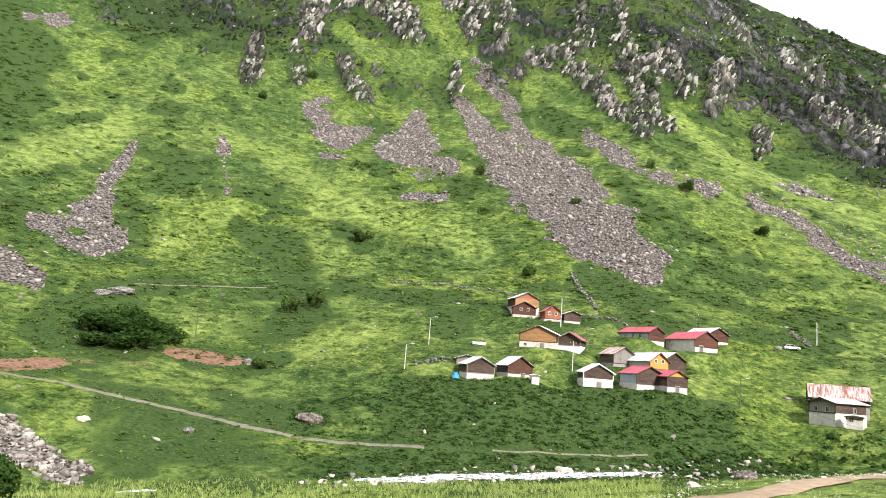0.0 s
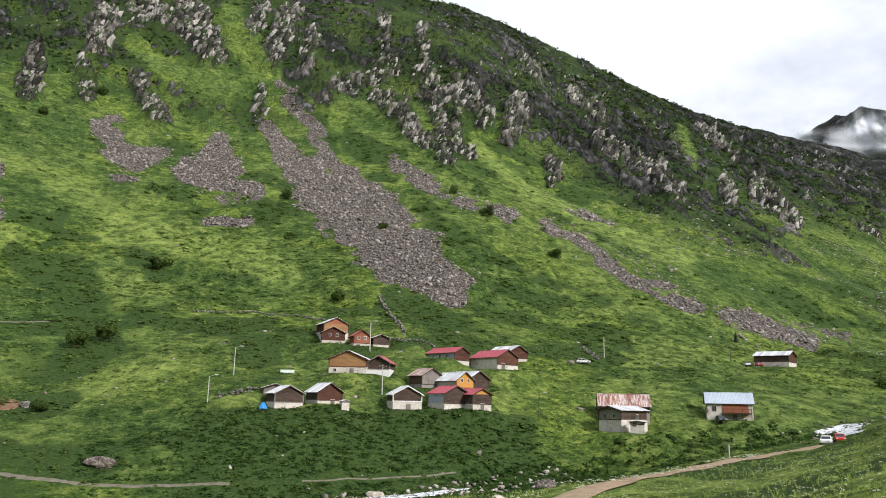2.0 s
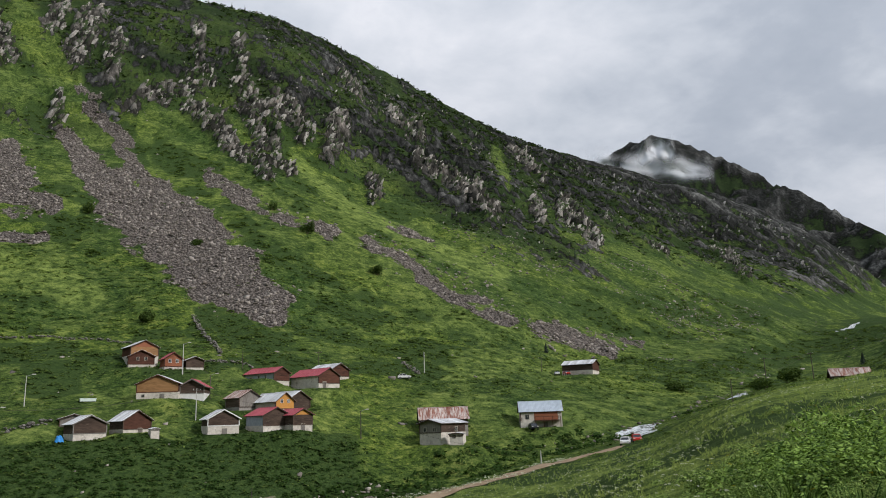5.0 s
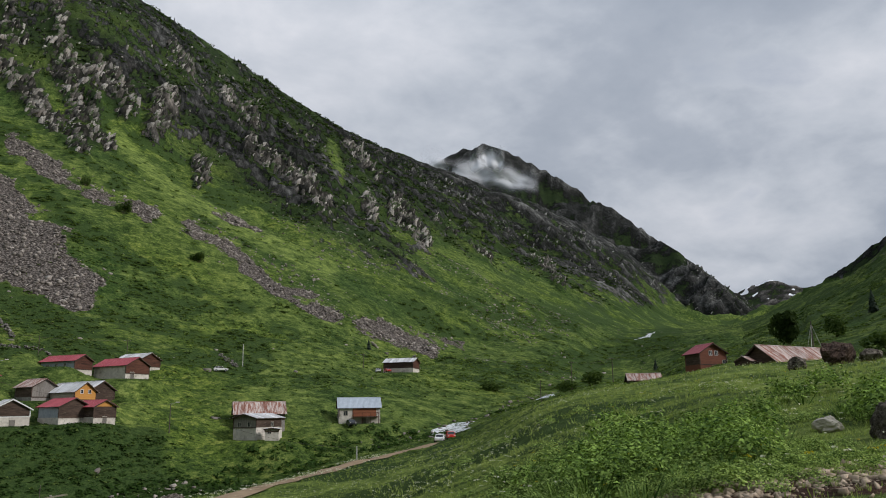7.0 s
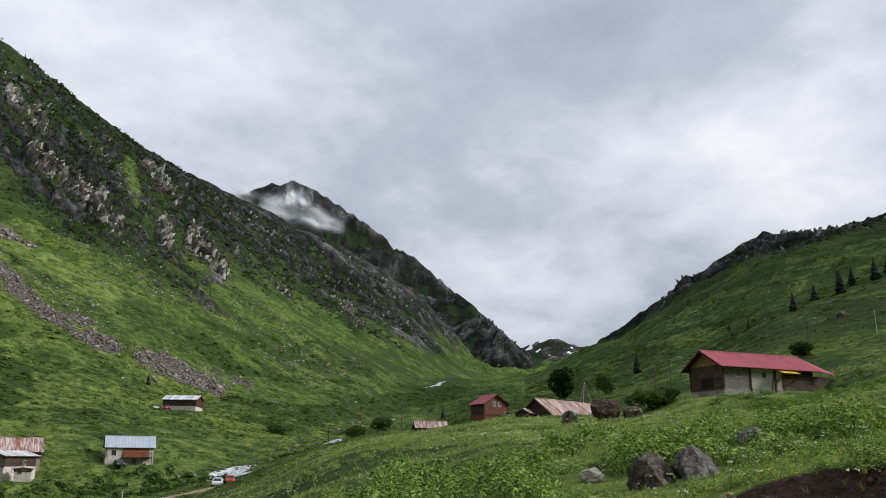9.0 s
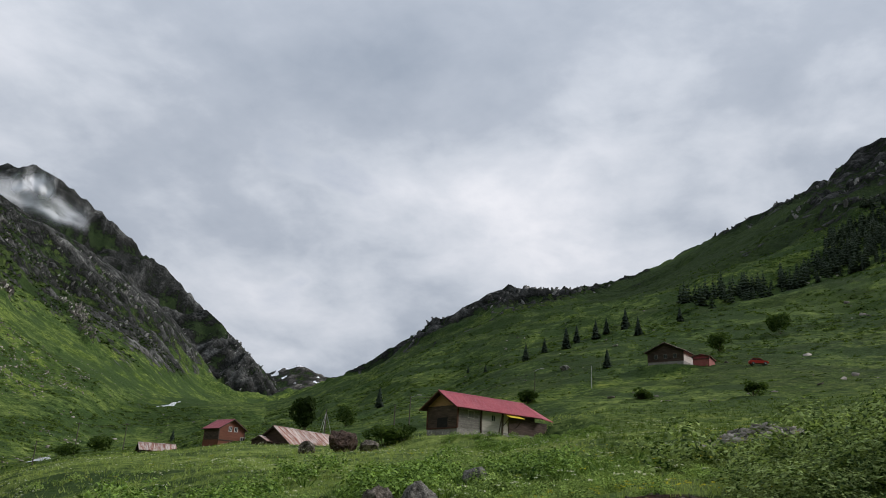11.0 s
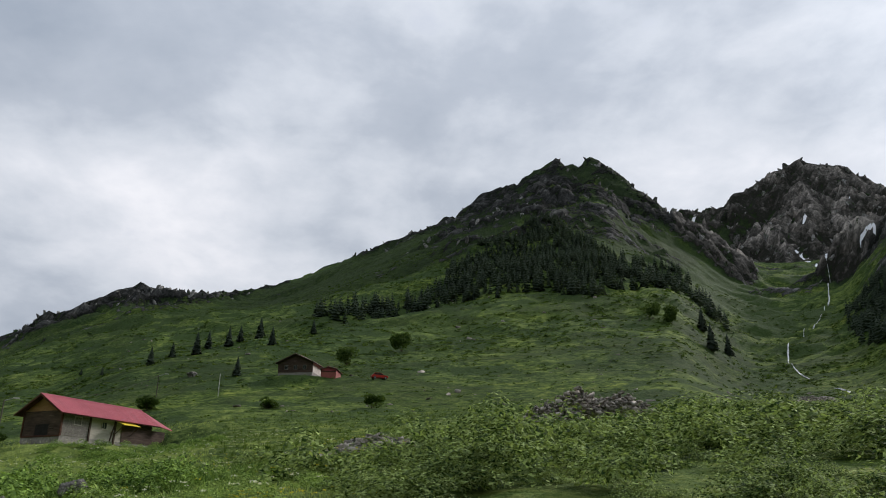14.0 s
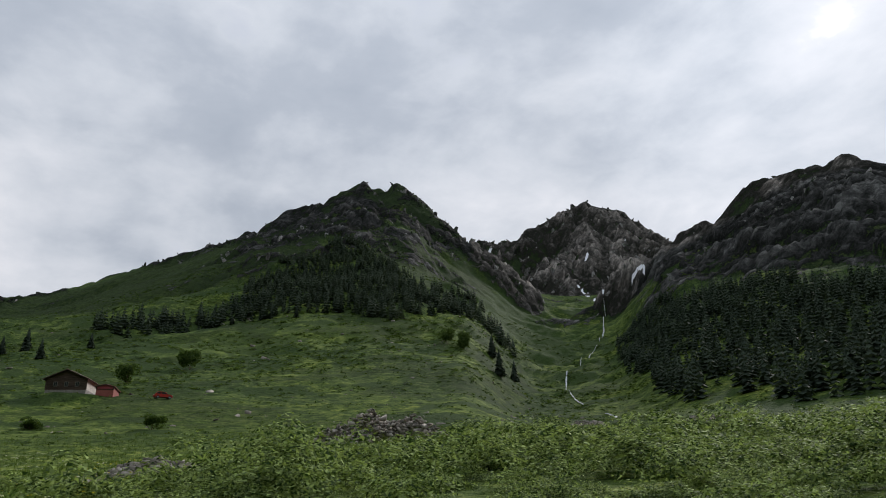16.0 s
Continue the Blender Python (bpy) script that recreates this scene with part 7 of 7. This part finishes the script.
bushes("verge_shrubs", p - np.array([0, 0, 0.1]), rng.uniform(0.18, 0.45, len(p)), 200, BRIGHT_LEAF, "small bright green shrubs along the road bank", (0.7, 1.1))

p, rng = scatter(203, 260, 75.2, 86.5, 74, 91, lambda x, y: 0.4 + 0.5 * step(0.4, 0.6, fbm(x / 6, y / 6, 2, 88)))
p = p[np.hypot(p[:, 0], p[:, 1]) < np.interp(np.degrees(np.arctan2(p[:, 0], p[:, 1])), [75, 76.5, 87], [88, 89, 92])]
bushes("house_weeds", p - np.array([0, 0, 0.2]), rng.uniform(0.4, 1.0, len(p)), 204, WEED_LEAF, "tall weeds and grass growing before the plank house", (0.7, 1.1))

# coarse grass clumps that break up the far pastures
SODS = [clump_shape(760 + k, 6, 0.8, 0.5, 0.6) for k in range(6)]
for name, seed, n, sector, mat in (("pasture_grass", 193, 12000, (-34, 62, 112, 330), HERB_LEAF), ("pasture_herbs", 194, 6000, (-34, 62, 112, 330), SLOPE_LEAF), ("hill_grass", 195, 9000, (60, 150, 100, 330), PASTURE_LEAF)):
    p, rng = scatter(seed, n, *sector, lambda x, y: (1 - ground_many(x, y, scree)) * step(0.3, 0.6, fbm(x / 11, y / 11, 3, 28 + seed)))
    v, f = spread(SODS, p - np.array([0, 0, 0.08]), rng.uniform(0.25, 0.75, len(p)) * np.clip(np.hypot(p[:, 0], p[:, 1]) / 170, 0.8, 1.6), seed + 10, 0, (0.4, 0.8))
    stuff(name, v, f, mat, "coarse green grass clumps over the pasture", "grass")

TUFTS = [tuft_shape(740 + k, 6, 1.0, 0.12, 0.8) for k in range(6)]
for name, seed, n, sector, size, mat in (("near_grass", 91, 12000, (26, 100, 17, 46), (0.08, 0.2), GRASS_LEAF), ("bank_grass", 90, 3500, (26, 100, 7, 17), (0.07, 0.18), GRASS_LEAF), ("meadow_grass", 92, 7000, (14, 86, 46, 120), (0.15, 0.38), GRASS_LEAF),
                                         ("hill_meadow_grass", 94, 4500, (86, 132, 46, 120), (0.2, 0.45), PASTURE_LEAF), ("stream_bank_grass", 93, 8000, (-34, 16, 55, 112), (0.3, 0.75), GRASS_LEAF)):
    p, rng = scatter(seed, n, *sector, lambda x, y: (1 - ground_many(x, y, dirt)) * (1 - near_line(x, y, [at(14, 50), at(21.2, 68), at(25.5, 81), at(28, 91), at(31, 104), at(35.2, 121)], 3.2)))
    v, f = spread(TUFTS, p - np.array([0, 0, 0.03]), rng.uniform(*size, len(p)), seed + 10, 0.15)
    stuff(name, v, f, mat, "long green meadow grass on the near slope", "grass")

heads = [clump_shape(750 + k, 6, 0.55, 0.5) for k in range(3)]
for name, seed, n, mat, label, keep, sector, size in (
    ("white_flowers", 95, 5200, WHITE_PETAL, "small white flower heads in the meadow grass", lambda x, y: 0.12 + 0.8 * step(0.5, 0.65, fbm(x / 9, y / 9, 2, 18)), (24, 100, 14, 95), (0.045, 0.10)),
    ("yellow_flowers", 96, 1500, YELLOW_PETAL, "small yellow flower heads in the grass", lambda x, y: 0.9 * step(0.52, 0.65, fbm(x / 7, y / 7, 2, 19)), (44, 100, 9, 70), (0.03, 0.08)),
    ("bank_flowers", 98, 800, YELLOW_PETAL, "yellow flowers along the top of the road bank", lambda x, y: near_line(x, y, [at(72, 16.5), at(76, 16.5), at(80, 16.2), at(86, 15.4), at(96, 13.4)], 0.6), (66, 98, 12, 18), (0.02, 0.05)),
    ("roadside_flowers", 97, 4200, WHITE_PETAL, "white umbel flowers along the dirt road", lambda x, y: near_line(x, y, [at(15, 62), at(23, 84), at(29, 97), at(34, 120), at(36, 140)], 5.0) * step(0.42, 0.6, fbm(x / 6, y / 6, 2, 20)), (14, 44, 50, 150), (0.10, 0.22)),
):
    p, rng = scatter(seed, n, *sector, keep)
    p[:, 2] += rng.uniform(0.2, 0.5, len(p)) * (0.6 if name == "bank_flowers" else 1.0)
    v, f = spread(heads, p, rng.uniform(*size, len(p)), seed + 10)
    stuff(name, v, f, mat, label, "flowers")

# ---- stones ----
STONES = [stone_shape(800 + k) for k in range(8)]


SHARDS = [stone_shape(820 + k, 1, 0.6) for k in range(8)]


def lain(name, seed, n, sector, keep, size, mat, label, category, sink=0.1):
    p, rng = scatter(seed, n, *sector, keep)
    s = rng.uniform(0, 1, len(p)) ** 2.2 * (size[1] - size[0]) + size[0]
    p[:, 2] -= sink * s
    v, f = spread(STONES, p, s, seed + 1, 0.2, (0.7, 1.3))
    return stuff(name, v, f, mat, label, category)


lain("scree", 101, 150000, (-34, 43, 95, 640), lambda x, y: (0.06 * step(0.02, 0.1, ground_many(x, y, scree)) + 0.94 * step(0.25, 0.75, ground_many(x, y, scree))) * np.clip(np.hypot(x, y) / 420, 0.5, 1), (0.5, 2.5), RUBBLE, "grey-brown scree of angular stones down the slope", "scree")
lain("slope_boulders", 103, 5200, (-34, 62, 120, 700), lambda x, y: 0.05 + 0.55 * step(0.55, 0.7, fbm(x / 60, y / 60, 3, 24)), (0.5, 2.6), RUBBLE, "pale boulders strewn over the grassy slope", "boulders", 0.25)
lain("talus_boulders", 113, 8000, (22, 50, 330, 620), lambda x, y: 0.75 * step(0.45, 0.62, fbm(x / 45, y / 45, 3, 26)) * (1 - ground_many(x, y, rock)), (0.6, 2.6), RUBBLE, "grey boulders scattered below the crags", "boulders", 0.2)
lain("hill_boulders", 105, 700, (76, 128, 120, 420), lambda x, y: 0.05 + 0.8 * step(0.56, 0.68, fbm(x / 30, y / 30, 2, 25)), (0.5, 2.6), RUBBLE, "grey boulders dotted over the hillside", "boulders", 0.25)
STREAM_LINE = [at(-7, 111.5), at(-3.6, 113), at(3.3, 118), at(9.4, 124), at(15, 132), at(22, 147)]
lain("stream_stones", 107, 4200, (-10, 24, 98, 155), lambda x, y: near_line(x, y, STREAM_LINE, 4.5) * 0.55, (0.3, 1.5), HEAP_STONE, "wet grey stones in and beside the stream", "stones", 0.1)
lain("upper_stream_stones", 109, 1500, (34, 52, 170, 300), lambda x, y: near_line(x, y, [at(36, 180), at(41, 197), at(46, 238), at(48, 270)], 6.5) * 0.5, (0.4, 1.8), RUBBLE, "grey stones along the upper stream", "stones", 0.1)
lain("road_gravel", 111, 1700, (52, 76, 9, 20), lambda x, y: ground_many(x, y, dirt), (0.03, 0.2), PALE_RUBBLE, "loose gravel at the roadside", "gravel", 0.05)
lain("bank_stones", 121, 1500, (74, 99, 10.0, 15.8), lambda x, y: step(0.4, 0.8, ground_many(x, y, dirt)), (0.03, 0.24), DARK_BOULDER, "earthy stones sticking out of the soil bank", "stones", 0.3)
lain("stream_rubble", 115, 2400, (-34, -24, 112, 133), lambda x, y: step(0.35, 0.6, ground_many(x, y, scree)), (0.35, 1.5), RUBBLE, "pale grey rubble washed out beside the stream", "stones", 0.1)
p, rng = scatter(117, 2400, 55, 71, 12.6, 17.2, lambda x, y: near_line(x, y, [at(56, 13.2), at(61, 15), at(68, 15.4)], 1.3))
v, f = spread(SHARDS, p - np.array([0, 0, 0.03]), rng.uniform(0, 1, len(p)) ** 2.5 * 0.24 + 0.04, 118, 0.3, (0.6, 1.3))
stuff("roadside_rubble", v, f, PALE_RUBBLE, "pale broken stones heaped at the roadside", "stones")


def slab_shape(seed):
    """A splinter of bedded rock: a leaning blade with a slanting, broken top."""
    rng = np.random.default_rng(seed)
    w, d, h = rng.uniform(0.18, 0.42), rng.uniform(0.25, 0.5), rng.uniform(0.75, 1.35)
    foot = np.array([[-w, -d, -0.6], [w, -d, -0.6], [w, d, -0.6], [-w, d, -0.6]]) * rng.uniform(0.8, 1.15, (4, 3))
    knee = foot * np.array([1.05, 0.95, 0]) + np.array([0.12, 0, 0]) + np.array([0, 0, 0.35 * h]) * rng.uniform(0.6, 1.3, (4, 1))
    head = foot * np.array([0.6, 0.55, 0]) + np.array([0.16 + 0.34 * h, 0.1, 0]) + np.array([0, 0, h]) * rng.uniform(0.62, 1.05, (4, 1))
    sv = np.concatenate([foot, knee, head])
    sf = []
    for k in (0, 4):
        for i in range(4):
            j = (i + 1) % 4
            sf += [[k + i, k + j, k + 4 + j], [k + i, k + 4 + j, k + 4 + i]]
    sf += [[8, 9, 10], [8, 10, 11]]
    return sv, np.array(sf)


SLABS = [slab_shape(840 + k) for k in range(12)]
p, rng = scatter(119, 230000, -34, 52, 330, 1150, lambda x, y: (0.95 * step(0.38, 0.6, ground_many(x, y, crag)) * (0.2 + 0.8 * step(0.38, 0.48, fbm(x / 13, y / 13, 3, 129))) + (0.01 + 0.16 * step(0.54, 0.63, fbm(x / 30, y / 18, 4, 130))) * step(0.3, 0.5, ground_many(x, y, low_rock))) * (1 - 0.9 * ground_many(x, y, at_crest)))
far = np.hypot(p[:, 0], p[:, 1])
size = (rng.uniform(0, 1, len(p)) ** 3.0 * 4.6 + 1.0) * np.clip(far / 600, 0.8, 1.4) * (0.42 + 0.58 * step(0.2, 0.6, ground_many(p[:, 0], p[:, 1], crag))) * (1 - 0.5 * step(36, 44, np.degrees(np.arctan2(p[:, 0], p[:, 1]))))
p[:, 2] -= 0.2 * size
v, f = spread(SLABS, p, size, 120, 0.14, (0.7, 1.5), (radians(-60), radians(0)))
stuff("crag_slabs", v, f, CRAG_STONE, "pale angular slabs of rock standing out of the crags", "rocks")
# darker broken rock on the far mountains
p, rng = scatter(123, 26000, 34, 63, 1000, 1950, lambda x, y: 0.5 * step(0.5, 0.9, ground_many(x, y, rock)) * step(0.42, 0.58, fbm(x / 70, y / 30, 3, 131)) * (1 - ground_many(x, y, at_crest)))
size = rng.uniform(0, 1, len(p)) ** 2.2 * 4.5 + 2.2
p[:, 2] -= 0.45 * size
v, f = spread(SLABS, p, size, 124, 0.1, (0.7, 1.3), (radians(-70), radians(-20)))
stuff("flank_rocks", v, f, DARK_CRAG, "dark broken rock ribs on the cloudy mountain", "rocks")
p, rng = scatter(125, 60000, 69, 156, 640, 1900, lambda x, y: 0.45 * step(0.45, 0.8, ground_many(x, y, rock)) * step(0.4, 0.56, fbm(x / 45, y / 45, 3, 132)) * np.clip(900 / np.hypot(x, y), 0.3, 1) * (1 - (1 - 0.5 * step(104, 112, np.degrees(np.arctan2(x, y)))) * ground_many(x, y, at_crest)))
size = (rng.uniform(0, 1, len(p)) ** 2.4 * 6.0 + 1.8) * np.clip(np.hypot(p[:, 0], p[:, 1]) / 1000, 0.8, 1.7)
p[:, 2] -= 0.35 * size
v, f = spread(SLABS, p, size, 126, 0.15, (0.7, 1.3))
stuff("peak_rocks", v, f, DARK_CRAG, "dark jagged rocks on the peaks and ridges", "rocks")


def rock(label, bearing, r, size, seed, mat=BOULDER, flat=0.75, sub=4, up=-0.12, turn=0):
    """One boulder with broken faces and worn edges."""
    x, y = at(bearing, r)
    rng = random.Random(seed * 7 + 3)
    bm = bmesh.new()
    bmesh.ops.create_icosphere(bm, subdivisions=5 if r < 40 else sub, radius=1.0)
    cuts = [(Vector((rng.gauss(0, 1), rng.gauss(0, 1), rng.gauss(0.2, 0.8))).normalized(), rng.uniform(0.6, 0.85)) for k in range(10)]
    off = Vector((seed * 3.1, seed * 1.7, seed))
    for v in bm.verts:
        n = v.co.normalized()
        reach = 1.0
        for way, depth in cuts:
            c = n.dot(way)
            if c > 0.05:
                reach = min(reach, depth / c)
        reach *= 1 + 0.16 * noise.fractal(n * 1.8 + off, 0.9, 2.1, 3) + 0.10 * abs(noise.noise(n * 4.5 + off)) + 0.05 * noise.noise(n * 11 + off) + 0.025 * noise.noise(n * 27 + off)
        v.co = Vector((n.x, n.y * 0.85, n.z * flat)) * (reach * 0.52 * size)
    ob = new("boulder", mesh_of("boulder", bm, mat, r < 40))
    ob.matrix_world = pose(x, y, ground(x, y) + size * flat * 0.3 + up * size, 0, 0, turn)
    return tagged(ob, label, "boulder", "single boulders")


rock("long grey boulder beside the pale split rock", -24.5, 216, 4.5, 27, BOULDER, 0.45)
rock("large earthy grey boulder in the near meadow", 70.6, 21.5, 1.6, 3, DARK_BOULDER, 0.95, up=-0.26)
rock("large grey boulder with pale broken faces", 73.8, 22, 1.45, 5, BOULDER, 0.98, up=-0.28)
rock("grey boulder lying in the grass", 77.7, 28.5, 1.5, 8, BOULDER, 0.75)
rock("flat pale stone among the ferns", 66.6, 24.5, 1.0, 11, PALE_BOULDER, 0.5, up=0.05)
rock("big dark boulder beside the rusty barn", 67.6, 78, 3.3, 12, RED_BOULDER, 0.85, up=0.05)
rock("dark boulder beside the rusty barn", 65.2, 76, 2.1, 13, DARK_BOULDER, 0.75, up=0.05)
rock("dark boulder in the grass near the barn", 69.5, 79, 2.3, 14, DARK_BOULDER, 0.6, up=0.05)
rock("long pale grey split rock on the slope", -23.3, 219, 8.0, 15, BOULDER, 0.34)
rock("dark rock outcrop on the green bank", -9.5, 140, 5.0, 16, DARK_BOULDER, 0.5)
rock("grey boulder on the path bank", -17.7, 131, 1.7, 17)
rock("pale flat boulder beside the stream", 9.3, 127, 3.4, 18, PALE_BOULDER, 0.45)
rock("grey boulder near the red earth scar", -14.2, 175, 2.6, 19)
rock("pink-grey boulder in the grass", -24.5, 133, 2.2, 20, PALE_BOULDER, 0.5)
rock("pale boulder beside the dirt road", 18.1, 95, 2.2, 21, PALE_BOULDER, 0.5)
rock("dark rock group above the stream", 21.5, 140, 4.2, 22, DARK_BOULDER, 0.55)
rock("pale stone at the road edge", 26.3, 88, 1.3, 23, PALE_BOULDER, 0.5)
rock("white rock on the grassy hillside", 83.9, 215, 4.4, 24, BOULDER, 0.45)


def heap(label, bearing, r, length, depth, height, seed, turn, stones=300):
    """A heap of rubble: stones of their own on a mound of more."""
    x, y = at(bearing, r)
    z0 = ground(x, y)
    h = thing("rubble_heap", pose(x, y, z0, 0, 0, turn), label, "rubble heap", "rubble heaps on the meadow")
    rng = random.Random(seed)
    shapes = [raw_mesh("stone", *stone_shape(860 + k + seed, 1, 0.5), HEAP_STONE if k % 3 else BOULDER) for k in range(6)]
    ca, sa = math.cos(radians(turn)), math.sin(radians(turn))
    pos = []
    for k in range(stones + 1500):
        d, a = math.sqrt(rng.random()), rng.uniform(0, 2 * math.pi)
        u, v = d * math.cos(a), d * math.sin(a)
        top = height * max(0, 1 - d * d) ** 0.75 * (0.8 + 0.5 * noise.noise(Vector((u * 3 + seed, v * 3, 0))))
        px, py = u * length * 0.5, v * depth * 0.5
        g = ground(x + px * ca - py * sa, y + px * sa + py * ca) - z0
        pos.append((px, py, g + top * (1 if k < stones else rng.uniform(0.45, 0.95)), rng.random() ** 2 * 0.5 + 0.15))
    for px, py, pz, s in pos[:stones]:
        ob = new("stone", shapes[rng.randrange(6)])
        ob.parent = h
        ob.matrix_local = pose(px, py, pz - 0.1, rng.uniform(-25, 25), rng.uniform(-25, 25), rng.uniform(0, 360)) @ Matrix.Diagonal((s, s, s, 1))
    arr = np.array(pos[stones:])
    v, f = spread(STONES, arr[:, :3] - np.array([0, 0, 0.15]), arr[:, 3] * 1.25, seed, 0.2)
    ob = new("stone_core", raw_mesh("stone_core", v, f, HEAP_STONE))
    ob.parent = h
    tagged(ob, "mass of smaller rubble inside the heap", kind="stuff")


heap("grey rubble heap rising above the shrubs", 112.8, 60, 12.0, 6.0, 2.9, 31, 67, 300)
heap("low rubble heap half overgrown with grass", 96.9, 42, 5.2, 4.0, 0.9, 32, 83, 220)
heap("low rubble ridge at the side valley mouth", 128.1, 112, 7, 4, 1.3, 33, 52, 120)
heap("low reddish rubble ridge before the forest", 136.5, 130, 10, 5, 1.7, 34, 43, 130)


# ---- mist hanging on the far mountain ----
def mist(name, label, line, thick, r, seed):
    """A thin layer of mist: bearing and rise along its middle, its half height, its distance."""
    nu, nv = 70, 30
    v, body = [], []
    bs, es = [p[0] for p in line], [p[1] for p in line]
    for i in range(nu):
        s = i / (nu - 1)
        b = bs[0] + s * (bs[-1] - bs[0])
        mid = float(np.interp(b, bs, es))
        half = thick * (0.7 + 0.6 * noise.noise(Vector((s * 5, seed, 0))))
        for j in range(nv):
            h = 2 * j / (nv - 1) - 1
            rr = r + 25 * noise.noise(Vector((s * 4, h * 2, seed)))
            x, y = at(b, rr)
            v.append((x, y, EYE + rr * math.tan(radians(mid + h * thick * 2))))
            soft = math.exp(-((h * thick * 2 / (half * (1.25 if h > 0 else 0.7))) ** 2)) * min(1, 4 * (1 - abs(h)))
            body.append(max(0, soft * min(1, 6 * s, 6 * (1 - s))))
    f = [[i * nv + j, (i + 1) * nv + j, (i + 1) * nv + j + 1, i * nv + j + 1] for i in range(nu - 1) for j in range(nv - 1)]
    me = raw_mesh(name, np.array(v), np.array(f), MIST, True)
    me.attributes.new("body", "FLOAT", "POINT").data.foreach_set("value", np.array(body, np.float32))
    ob = stuff_object(name, me, label)
    ob.visible_shadow = False


def stuff_object(name, me, label):
    return tagged(new(name, me), label, "mist", kind="stuff")


mist("mist_layer", "white wisps of mist hanging on the far mountain", [(38.6, 18.4), (41.5, 18.0), (44.0, 17.35), (48.2, 16.65)], 0.85, 1900, 1.0)
mist("mist_wisp", "thin rising wisp of mist on the far mountain", [(42.6, 18.2), (44.0, 18.7), (45.6, 18.3)], 0.8, 1880, 2.4)
